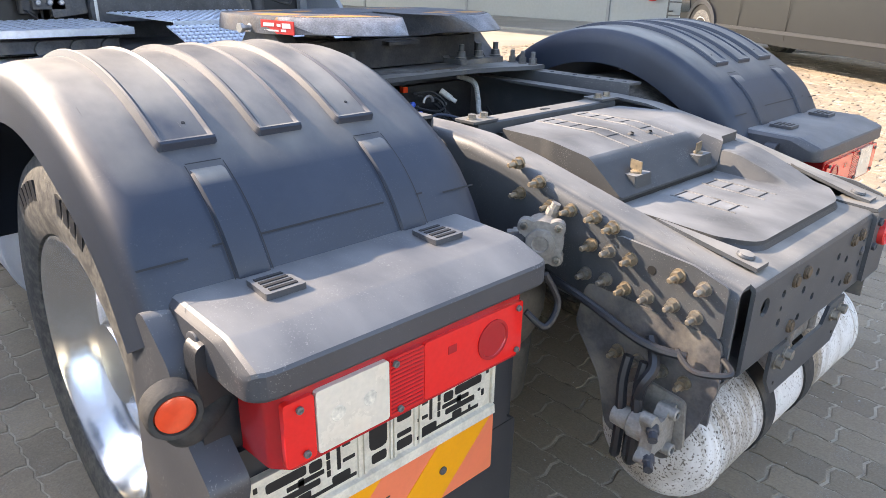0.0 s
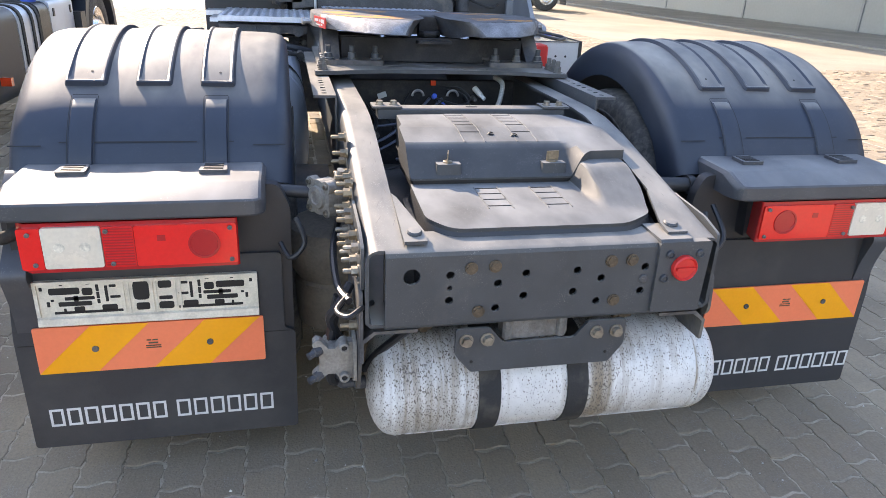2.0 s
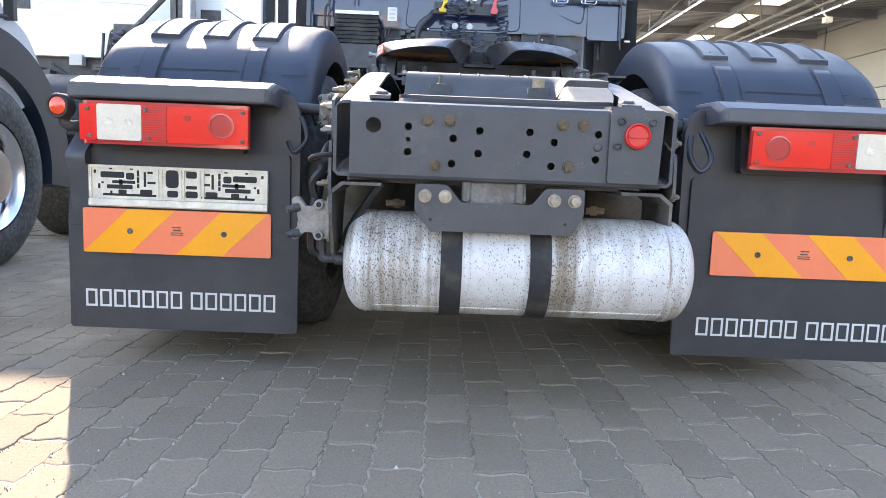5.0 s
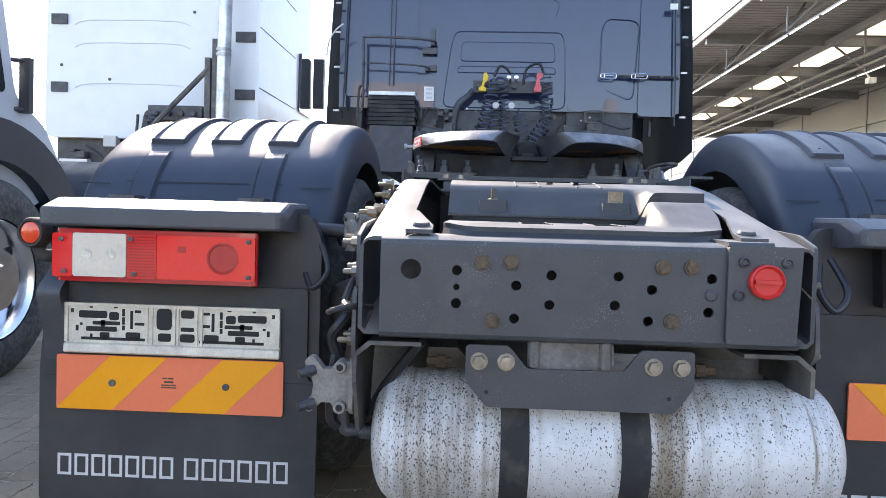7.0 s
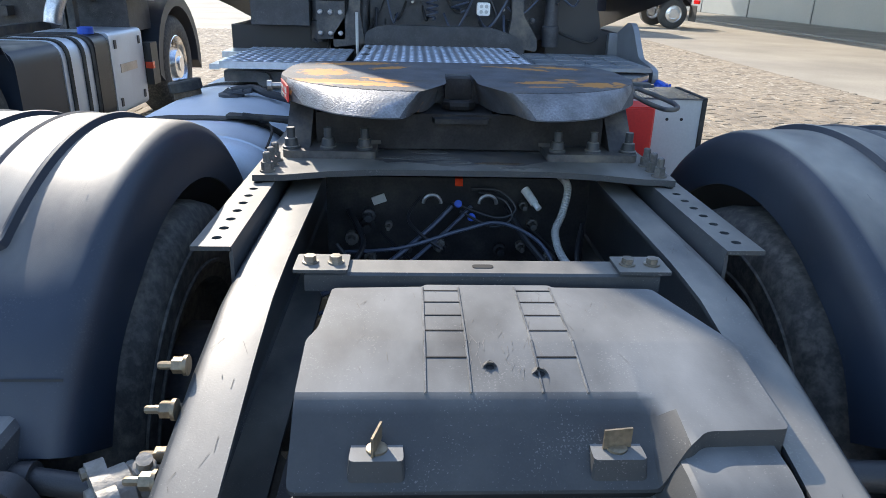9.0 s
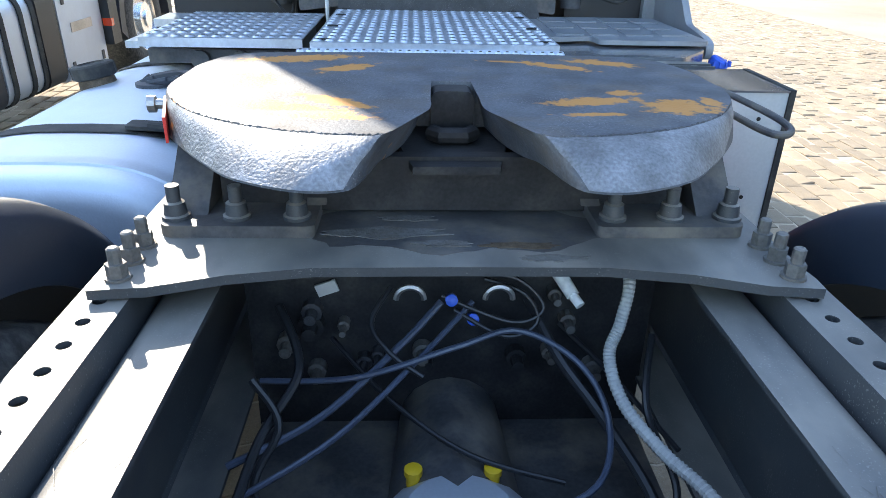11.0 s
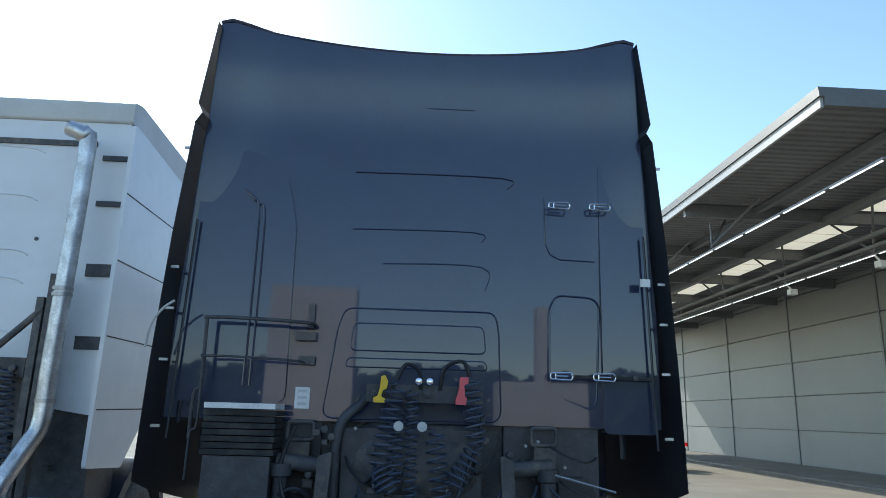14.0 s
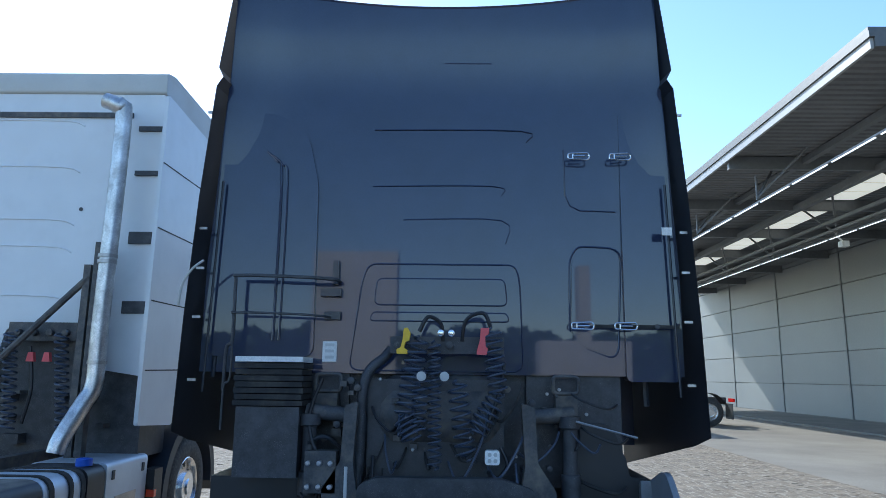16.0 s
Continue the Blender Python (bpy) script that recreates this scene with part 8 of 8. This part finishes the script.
    part("coiled_hose", bm, M_BLUEHOSE, N, "grey coiled air hose")
for x in (NX - 0.98, NX - 0.84):
    bm = NB()
    prism(bm, [(x - 0.035, 1.72), (x + 0.035, 1.72), (x + 0.02, 1.80), (x - 0.02, 1.80)], 'y', 6.12, 6.16)
    part("red_coupling", bm, M_PINK, N)
for pts in ([(-1.32, 1.95), (-1.34, 1.6), (-1.33, 1.2)], [(-0.54, 1.95), (-0.50, 1.6), (-0.52, 1.2)], [(-1.0, 1.85), (-0.95, 1.5), (-1.0, 1.2)], [(-1.9, 1.6), (-1.7, 1.45), (-1.6, 1.2)]):
    bm = NB()
    tube(bm, smooth_line([(NX + x, 6.14, z) for x, z in pts], 5), 0.016, 7)
    part("cable", bm, M_CABLE, N)
bm = NB()
box(bm, NX - 2.28, NX - 1.96, 6.26, 6.34, 1.43, 1.46)
part("light_bar", bm, M_STICKER, N)
bm = NB()
box(bm, NX - 1.74, NX - 1.60, 6.20, 6.30, 1.60, 1.72)
part("cab_lock", soften(bm, 0.02, 2), M_LIGHTGREY, N)
for k in range(18):
    g = random.Random(200 + k)
    bm = NB()
    x, z, w = NX + g.uniform(-2.2, -0.3), g.uniform(1.05, 1.6), g.uniform(0.02, 0.07)
    box(bm, x - w, x + w, 6.24, 6.36, z - w * 0.6, z + w * 0.6)
    part("small_fitting", soften(bm, 0.006, 1), g.choice([M_FRAME_DARK, M_BLACK, M_CAST]), N)
bm = NB()
ex = smooth_line([(NX - 0.46, 5.75, 1.0), (NX - 0.44, 5.78, 1.12), (NX - 0.36, 5.9, 1.38), (NX - 0.31, 5.95, 1.55), (NX - 0.31, 5.95, 2.0), (NX - 0.29, 5.95, 3.8), (NX - 0.33, 5.92, 3.96), (NX - 0.45, 5.92, 4.02)], 8)
tube(bm, ex, 0.070, 20)
exh = part("exhaust_pipe", bm, M_EXHAUST, N, "upright dull chrome exhaust pipe")
for z in (1.7, 2.55, 2.6):
    bm = NB()
    lathe(bm, [(0, 0.071), (0, 0.079), (0.03, 0.079), (0.03, 0.071)], (NX - 0.306, 5.95, z), (0, 0, 1), 20)
    part("clamp", bm, M_STEEL, exh)
for x, z0, z1 in ((NX - 0.42, 0.9, 2.75), (NX - 0.50, 0.9, 2.55)):
    bm = NB()
    box(bm, x - 0.03, x + 0.03, 6.0, 6.08, z0, z1)
    part("stack_post", bm, M_FRAME_DARK, N)
bm = NB()
tube(bm, [(NX - 0.48, 6.02, 2.45), (NX - 1.15, 6.0, 1.75)], 0.03, 8)
part("stack_strut", bm, M_FRAME_DARK, N)
for s in (-1, 1):
    bm = NB()
    box(bm, NX - 1.22 + s * 0.40 - 0.04, NX - 1.22 + s * 0.40 + 0.04, 2.55, 8.4, 0.72, 0.98)
    part("frame_rail", bm, M_FRAME_DARK, N)
    for ay in (3.70,):
        b = NB()
        rows = []
        xs = (NX - 0.02, NX - 0.05, NX - 0.6, NX - 0.63) if s > 0 else (NX - 2.42, NX - 2.39, NX - 1.84, NX - 1.81)
        for i in range(25):
            a = radians(20 + 140 * i / 24)
            rows.append([b.verts.new((x, ay - 0.66 * math.cos(a) * q, 0.52 + 0.70 * math.sin(a) * q)) for x, q in zip(xs, (0.93, 1, 1, 0.95))])
        for p, q in zip(rows, rows[1:]):
            for k in range(3):
                b.faces.new((p[k], p[k + 1], q[k + 1], q[k]))
        bmesh.ops.solidify(b, geom=list(b.faces), thickness=0.008)
        part("rear_fender", b, M_PLASTIC, N, "black plastic fender", 40)
    wheel_of(N, NX - 0.04 if s > 0 else NX - 2.40, 3.70, 0.5, 0.5, s)
    wheel_of(N, NX - 0.03 if s > 0 else NX - 2.40, 7.45, 0.5, 0.32, s)
bm = NB()
prism(bm, [(7.45 + r * math.cos(radians(a)), 0.5 + r * math.sin(radians(a))) for r, span in ((0.70, range(-10, 191, 12)), (0.59, range(190, -11, -12))) for a in span], 'x', NX - 0.35, NX + 0.01)
part("front_arch", bm, M_PLASTIC, N)
def rtank(y0, y1, m_, lab, r=0.07):
    b = NB()
    prism(b, rounded([(NX - 0.62, 0.26), (NX - 0.01, 0.26), (NX - 0.01, 0.94), (NX - 0.62, 0.94)], r, 5), 'y', y0, y1)
    return part("side_tank", soften(b, 0.015, 2, 60), m_, N, lab, 40)
rtank(4.25, 4.85, M_PLASTIC, "dark tank", 0.12)
t1 = rtank(4.87, 5.40, M_ALU_TANK, "aluminium fuel tank with black straps", 0.14)
for y in (4.93, 5.17, 5.33):
    b = NB()
    prism(b, rounded([(NX - 0.63, 0.25), (NX, 0.25), (NX, 0.95), (NX - 0.63, 0.95)], 0.14, 5), 'y', y, y + 0.05)
    part("tank_strap", b, M_RUBBER, t1)
rtank(5.42, 5.68, M_PLASTIC_CLEAN, "black plastic tank", 0.10)
t2 = rtank(5.70, 6.42, M_ALU_TANK, "aluminium side cover with raised bar", 0.05)
bm = NB()
box(bm, NX - 0.012, NX - 0.004, 5.86, 6.22, 0.60, 0.67)
part("badge_bar", bm, M_STEEL, t2)
for y, z in ((5.80, 0.84), (6.33, 0.84), (5.80, 0.36), (6.33, 0.36)):
    bm = NB()
    box(bm, NX - 0.012, NX - 0.002, y - 0.02, y + 0.02, z - 0.035, z + 0.035)
    part("latch", bm, M_BLACK, t2)
bm = NB()
lathe(bm, [(0, 0.06), (0.05, 0.06), (0.055, 0.04)], (NX - 0.12, 5.55, 0.94), (0, 0, 1), 14)
part("blue_cap", bm, M_BLUE, N)
bm = NB()
box(bm, NX - 0.05, NX + 0.05, 6.45, 6.62, 0.42, 0.80)
part("step_box", soften(bm, 0.015, 2), M_PLASTIC_CLEAN, N)
for y, z, nm in ((6.46, 0.60, "side_lamp"), (4.34, 0.45, "side_lamp")):
    bm = NB()
    box(bm, NX - 0.01, NX + 0.06, y - 0.02, y + 0.03, z - 0.03, z + 0.03)
    part(nm, bm, M_AMBER, N)
# mirror and door glass ahead of the fairing
bm = NB()
prism(bm, rounded([(7.85, 2.3), (7.95, 3.1), (8.5, 3.1), (8.5, 2.3)], 0.05), 'x', NX - 0.05, NX + 0.02)
part("door_glass", bm, M_GLASS, N)
bm = NB()
box(bm, NX + 0.04, NX + 0.19, 8.50, 8.60, 2.45, 3.15)
part("mirror", soften(bm, 0.04, 2), M_PLASTIC_CLEAN, N)

# white truck parked behind it, its low cab and mirror fitted to the camera's view
V = thing("white_light_truck", "white truck with black wheel arch and slim mirror, fitted to the camera's view", "truck")
VX, VY = -2.52, 1.93
bm = NB()
prism(bm, rounded([(0.3, 0.78), (2.10, 0.78), (2.62, 1.0), (2.40, 1.30), (2.16, 1.42), (1.96, 2.35), (0.3, 2.45)], 0.06, 3), 'x', VX - 2.1, VX - 0.04)
vc = part("cab", soften(bm, 0.04, 2), M_WHITE, V)
bm = NB()
prism(bm, rounded([(1.0, 1.42), (2.08, 1.42), (1.93, 2.10), (1.0, 2.15)], 0.05), 'x', VX - 0.045, VX - 0.032)
part("side_window", bm, M_GLASS, vc)
bm = NB()
prism(bm, [(VY + r * math.cos(radians(a)), 0.52 + r * math.sin(radians(a))) for r, span in ((0.765, range(-8, 189, 7)), (0.56, range(188, -9, -7))) for a in span], 'x', VX - 0.30, VX + 0.03)
part("wheel_arch", soften(bm, 0.015, 2), M_PLASTIC, V)
bm = NB()
prism(bm, [(VY + 0.57 * math.cos(radians(a)), 0.52 + 0.57 * math.sin(radians(a))) for a in range(0, 360, 15)], 'x', VX - 0.45, VX - 0.29)
part("arch_liner", bm, M_DEEP_BLACK, V)
wheel_of(V, VX + 0.03, VY, 0.5, 0.28, 1)
wheel_of(V, VX - 2.1, VY, 0.5, 0.28, -1)
bm = NB()
box(bm, VX - 0.03, VX + 0.025, 2.17, 2.205, 1.34, 1.62)
part("mirror", soften(bm, 0.014, 2), M_PLASTIC_CLEAN, V)
bm = NB()
tube(bm, [(VX - 0.10, 2.08, 1.60), (VX, 2.185, 1.605)], 0.012, 8)
part("mirror_arm", bm, M_BLACK, V)
bm = NB()
tube(bm, [(VX - 0.10, 2.12, 1.36), (VX, 2.185, 1.355)], 0.012, 8)
part("mirror_arm", bm, M_BLACK, V)
bm = NB()
box(bm, VX - 2.0, VX - 0.1, -3.6, 0.45, 0.62, 0.80)
part("chassis", bm, M_FRAME_DARK, V)
wheel_of(V, VX - 0.02, -2.2, 0.48, 0.5, 1)
wheel_of(V, VX - 2.05, -2.2, 0.48, 0.5, -1)

# traffic cone far off
bm = NB()
box(bm, -0.22, 0.22, -0.22, 0.22, 0.0, 0.04)
lathe(bm, [(0.04, 0.17), (0.85, 0.03), (0.86, 0.001)], (0, 0, 0), (0, 0, 1), 18)
cone = part("traffic_cone", bm, M_CONE)
tagged(cone, "orange traffic cone standing far off on the yard", "traffic cone")
cone.matrix_basis = pose(-7.6, 36.0, 0.0)
bm = NB()
lathe(bm, [(0.32, 0.122), (0.48, 0.096)], (0, 0, 0), (0, 0, 1), 18)
part("white_band", bm, M_STICKER, cone)

# dark truck far off, side on
F = thing("black_tractor_truck", "black tractor unit standing far off in the yard", "truck")
bm = NB()
box(bm, -3.6, 0.9, -0.45, 0.45, 0.75, 1.0)
part("chassis", bm, M_FRAME_DARK, F)
bm = NB()
prism(bm, rounded([(-6.0, 0.9), (-3.6, 0.9), (-3.6, 3.7), (-5.4, 3.7), (-6.0, 2.4)], 0.1), 'y', -1.2, 1.2)
part("cab", soften(bm, 0.05, 2), M_CAB, F)
for x in (0.0, -3.9):
    for s in (-1, 1):
        b = NB()
        lathe(b, [(0.0, 0.30), (-0.01, 0.36), (0.0, 0.46), (0.04, 0.5), (0.28, 0.5), (0.32, 0.3)], (x, s * 1.22, 0.5), (0, -s, 0), 36, False)
        w = part("wheel", b, M_TYRE, F, "", 50)
        b = NB()
        lathe(b, [(0.01, 0.31), (0.0, 0.29), (0.04, 0.26), (0.03, 0.18), (-0.01, 0.15), (-0.01, 0.001)], (x, s * 1.22, 0.5), (0, -s, 0), 30, False)
        part("rim", b, M_ALU, w)
        b = NB()
        rows = [[b.verts.new((x - 0.62 * math.cos(radians(a)), s * y, 0.55 + 0.62 * math.sin(radians(a)))) for y in (1.25, 0.65)] for a in range(20, 161, 10)]
        for p, q in zip(rows, rows[1:]):
            b.faces.new((p[0], p[1], q[1], q[0]))
        bmesh.ops.solidify(b, geom=list(b.faces), thickness=0.02)
        part("fender", b, M_PLASTIC_CLEAN, F)
bm = NB()
box(bm, 0.86, 0.92, -1.2, -0.75, 0.85, 0.98)
part("tail_lamp", bm, M_REDLENS, F)
bm = NB()
box(bm, 0.80, 0.82, -1.25, -0.6, 0.25, 0.8)
part("mudflap", bm, M_FLAP, F)
F.matrix_basis = pose(9.3, 26.6, 0, 0, 0, 0)

# dark van right of the truck
C = thing("dark_van", "dark grey panel van with silver bumper, parked in the yard", "van")
bm = NB()
prism(bm, rounded([(-5.0, 0.34), (2.35, 0.34), (2.48, 0.55), (2.46, 1.02), (1.80, 1.26), (1.05, 2.05), (-4.9, 2.15), (-5.0, 0.6)], 0.10, 4), 'y', -0.95, 0.95)
for v in bm.verts:
    if v.co.z > 1.3:
        v.co.y *= 0.90
body = part("body", soften(bm, 0.05, 3, 25), M_VANDARK, C, "dark grey painted van body", 40)
bm = NB()
box(bm, 2.20, 2.54, -0.93, 0.93, 0.34, 0.62)
part("bumper", soften(bm, 0.06, 3), M_LIGHTGREY, C, "silver front bumper")
for s in (-1, 1):
    for q in ([(1.35, 1.30), (0.92, 1.98), (0.45, 2.0), (0.42, 1.30)], [(0.30, 1.30), (0.30, 2.0), (-4.7, 2.06), (-4.7, 1.30)]):
        bm = NB()
        bm.faces.new([bm.verts.new((x, s * (0.958 - max(0, z - 1.3) * 0.11), z)) for x, z in rounded(q, 0.06, 3)])
        bmesh.ops.solidify(bm, geom=list(bm.faces), thickness=0.012)
        part("side_window", bm, M_GLASS, body)
    for x0 in (0.36, 1.42, -1.0):
        bm = NB()
        box(bm, x0, x0 + 0.012, s * 0.951 - 0.003, s * 0.951 + 0.003, 0.42, 1.26)
        part("door_gap", bm, M_DEEP_BLACK, body)
    bm = NB()
    box(bm, -4.8, 1.1, s * 0.953 - 0.010, s * 0.953 + 0.010, 0.52, 0.57)
    part("side_trim", bm, M_PLASTIC_CLEAN, body)
    bm = NB()
    box(bm, -4.9, 1.45, s * 0.952 - 0.006, s * 0.952 + 0.006, 1.24, 1.262)
    part("belt_line", bm, M_STEEL, body)
    for x in (0.20, -1.15):
        bm = NB()
        box(bm, x - 0.11, x + 0.11, s * 0.965 - 0.012, s * 0.965 + 0.012, 1.13, 1.165)
        part("door_handle", bm, M_LIGHTGREY, body)
    bm = NB()
    box(bm, 1.12, 1.22, min(s * 0.95, s * 1.16), max(s * 0.95, s * 1.16), 1.24, 1.48)
    part("mirror", soften(bm, 0.03, 2), M_PLASTIC_CLEAN, body)
    for x in (1.62, -3.9):
        b = NB()
        prism(b, [(x + r * math.cos(radians(a)), 0.42 + r * math.sin(radians(a))) for r, span in ((0.56, range(-10, 191, 10)), (0.47, range(190, -11, -10))) for a in span], 'y', s * 0.88, s * 0.975)
        part("arch_flare", b, M_PLASTIC_CLEAN, C)
        b = NB()
        prism(b, [(x + 0.475 * math.cos(radians(a)), 0.42 + 0.475 * math.sin(radians(a))) for a in range(0, 360, 15)], 'y', s * 0.80, s * 0.953)
        part("arch_hollow", b, M_DEEP_BLACK, C)
        b = NB()
        lathe(b, [(0.0, 0.25), (-0.012, 0.33), (0.03, 0.41), (0.22, 0.41), (0.24, 0.25)], (x, s * 0.965, 0.41), (0, -s, 0), 36, False)
        w = part("wheel", b, M_TYRE, C, "", 50)
        b = NB()
        lathe(b, [(0.0, 0.26), (0.0, 0.24), (0.04, 0.22), (0.03, 0.12), (-0.01, 0.10), (-0.01, 0.001)], (x, s * 0.965, 0.41), (0, -s, 0), 28, False)
        part("rim", b, M_LIGHTGREY, w)
        for k in range(8):
            b = NB()
            a = 2 * math.pi * k / 8
            lathe(b, [(0, 0.03), (0.004, 0.03)], (x + 0.175 * math.cos(a), s * 0.938, 0.41 + 0.175 * math.sin(a)), (0, s, 0), 8)
            part("hand_hole", b, M_DEEP_BLACK, w)
    bm = NB()
    prism(bm, rounded([(2.05, 0.72), (2.46, 0.70), (2.44, 0.95), (2.15, 0.98)], 0.04), 'y', s * 0.60, s * 0.962)
    part("headlamp", bm, M_GLASS, body)
C.matrix_basis = pose(11.5, 4.41, 0, 0, 0, 56)

# unseen pale slabs behind the camera, added for reflections in the cab wall
bm = NB()
box(bm, -4.25, -1.65, -15.0, -14.0, 0, 5.45)
box(bm, 2.75, 5.5, -15.2, -14.0, 0, 2.75)
box(bm, 4.0, 4.35, -14.9, -14.2, 2.74, 5.1)
tagged(part("rear_hall", bm, M_PALEWALL), "unseen pale slabs added for their reflection in the cab", "building", "", "structure")

# unseen hedge behind the camera, added to darken reflections in the cab
g = random.Random(77)
vs, fs = [], []
for k in range(21000):
    x = g.uniform(-36, 36)
    top = 4.6 + 0.25 * math.sin(x * 0.5) + 0.2 * math.sin(x * 1.3 + 1) + 0.15 * math.sin(x * 3.1)
    p = Vector((x, -40 + g.gauss(0, 0.5), g.uniform(0.1, 1) * top))
    u = Vector((g.gauss(0, 1), g.gauss(0, 1), g.gauss(0, 1))).normalized()
    v = u.cross(Vector((g.gauss(0, 1), g.gauss(0, 1), g.gauss(0, 1)))).normalized()
    s_ = g.uniform(0.24, 0.42)
    n0 = len(vs)
    vs += [tuple(p + u * s_), tuple(p + v * s_ * 0.6), tuple(p - u * s_), tuple(p - v * s_ * 0.6)]
    fs.append((n0, n0 + 1, n0 + 2, n0 + 3))
me_ = bpy.data.meshes.new("hedge")
me_.from_pydata(vs, [], fs)
me_.materials.append(M_LEAF)
tagged(part("hedge", me_, None), "unseen bank of dark leaves added to darken the cab's reflections", "hedge", "", "stuff")

# ---- pavers ----
PW, PL = 0.112, 0.205


def paver_outline():
    g = 0.0026
    w, l, a = PW / 2 - g, PL / 2 - 0.0048, 0.0075
    right = [(w + (a if k % 2 else -a) * 0.45, -l + 2 * l * k / 6) for k in range(7)]
    left = [(x - PW + 2 * g, y) for x, y in right[::-1]]
    return right + [(w * 0.45, l + a), (-w * 0.45, l - a)] + left + [(-w * 0.45, -l - a), (w * 0.45, -l + a)]


OUT = paver_outline()
KN = len(OUT)


def paver_geo(cx, cy, h, tx, ty):
    vs = []
    for f, z in ((1.0, 0.0), (1.0, 0.85), (0.965, 1.0)):
        for x, y in OUT:
            vs.append((cx + x * f, cy + y * f, h * z + (x * tx + y * ty if z else 0)))
    fs = []
    for r in (0, KN):
        for k in range(KN):
            fs.append((r + k, r + (k + 1) % KN, r + KN + (k + 1) % KN, r + KN + k))
    fs.append(tuple(range(2 * KN, 3 * KN)))
    return vs, fs


def plain_paver(cx, cy, h, g):
    """A worn paver farther off: rounded on top, tilted and out of line."""
    w, l = PW / 2 - 0.002 + g.uniform(-0.002, 0.001), PL / 2 - 0.003 + g.uniform(-0.003, 0.001)
    tx, ty = g.gauss(0, 0.0016), g.gauss(0, 0.0022)
    cx, cy = cx + g.uniform(-0.003, 0.003), cy + g.uniform(-0.006, 0.006)
    q = ((-1, -1), (1, -1), (1, 1), (-1, 1))
    vs = []
    for inset, z in ((0.0, 0.0), (0.003, h * 0.82), (0.018, h)):
        vs += [(cx + x * (w - inset) + g.uniform(-0.003, 0.003), cy + y * (l - inset) + g.uniform(-0.004, 0.004), z + (x * tx + y * ty if z else 0)) for x, y in q]
    fs = [(r + k, r + (k + 1) % 4, r + 4 + (k + 1) % 4, r + 4 + k) for r in (0, 4) for k in range(4)]
    return vs, fs + [(8, 9, 10, 11)]


rng = random.Random(11)
near = []
for kk in range(6):
    vs, fs = paver_geo(0, 0, 0.0085 + 0.0006 * kk, rng.uniform(-0.012, 0.012), rng.uniform(-0.008, 0.008))
    me = bpy.data.meshes.new("paver")
    me.from_pydata(vs, [], fs)
    me.materials.append(M_PAVER)
    near.append(me)
V_, F_ = [], []
count = 0
for i in range(int(-7.5 / PW), int(13.1 / PW)):
    cx = i * PW
    off = (i % 2) * PL / 2 + 0.03 * math.sin(i * 1.7)
    for j in range(int(-5 / PL), int(20 / PL)):
        cy = j * PL + off
        if not paved(cx, cy):
            continue
        if -1.35 < cx < 1.35 and -0.98 < cy < 0.95 and count < 300 and not (cy > 0.55 and abs(cx) > 0.9):
            o = part("paver", near[rng.randrange(6)], None, pavement)
            o.matrix_basis = pose(cx, cy, 0.0)
            count += 1
        elif cx > 2.6 or cy > 3.4 or cx < -3.6:
            flat = cy > 9.15
            vs, fs = plain_paver(cx, cy, 0.0095 if flat else 0.0128 + rng.gauss(0, 0.0022), rng)
            b0 = len(V_)
            V_ += vs
            F_ += [tuple(b0 + q for q in f) for f in fs]
        else:
            vs, fs = paver_geo(cx, cy, 0.0100 + rng.uniform(-0.0010, 0.0010), rng.uniform(-0.014, 0.014), rng.uniform(-0.010, 0.010))
            b0 = len(V_)
            V_ += vs
            F_ += [tuple(b0 + q for q in f) for f in fs]
me = bpy.data.meshes.new("pavers")
me.from_pydata(V_, [], F_)
me.materials.append(M_PAVER)
o = new("pavers", me)
o.parent = pavement
tagged(o, "", "", "", "stuff")

# small stones and grit lying about, thickest along the joints
rng = random.Random(31)


def stones(spots, material, name, label):
    V_, F_ = [], []
    for x, y, r, h in spots:
        b0 = len(V_)
        turn = rng.uniform(0, 6.28)
        for a in range(5):
            V_.append((x + r * math.cos(turn + a * 1.257) * rng.uniform(0.7, 1.3), y + r * math.sin(turn + a * 1.257) * rng.uniform(0.7, 1.3), 0.0065))
        V_.append((x + rng.uniform(-0.3, 0.3) * r, y + rng.uniform(-0.3, 0.3) * r, h + r * 0.9))
        F_ += [(b0 + a, b0 + (a + 1) % 5, b0 + 5) for a in range(5)]
    me = bpy.data.meshes.new(name)
    me.from_pydata(V_, [], F_)
    me.materials.append(material)
    tagged(new(name, me), label, "stones", "", "stuff")


spots = []
for k in range(520):
    spots.append((rng.uniform(-2.4, 2.2), rng.uniform(-1.3, 1.4), rng.uniform(0.0018, 0.0045) * (1.6 if rng.random() < 0.06 else 1), 0.0100))
stones(spots, M_PEBBLE, "small_stones", "small pale stones scattered on the pavers")
spots = []
while len(spots) < 15000:
    y = rng.uniform(-1.5, 1.3)
    i = rng.randrange(int(-2.6 / PW), int(2.4 / PW))
    thick = 0.5 + 0.5 * math.sin(i * 2.3 + y * 5.1) * math.sin(y * 2.2 + i)
    if rng.random() > 0.15 + 0.85 * thick:
        continue
    if rng.random() < 0.78:
        x = (i + 0.5) * PW + rng.gauss(0, 0.0055)
    else:
        x = rng.uniform(-2.6, 2.4)
    spots.append((x, y, rng.uniform(0.0008, 0.0026), 0.0098))
stones(spots, M_GRIT, "grit", "brown and grey grit lying in the joints")
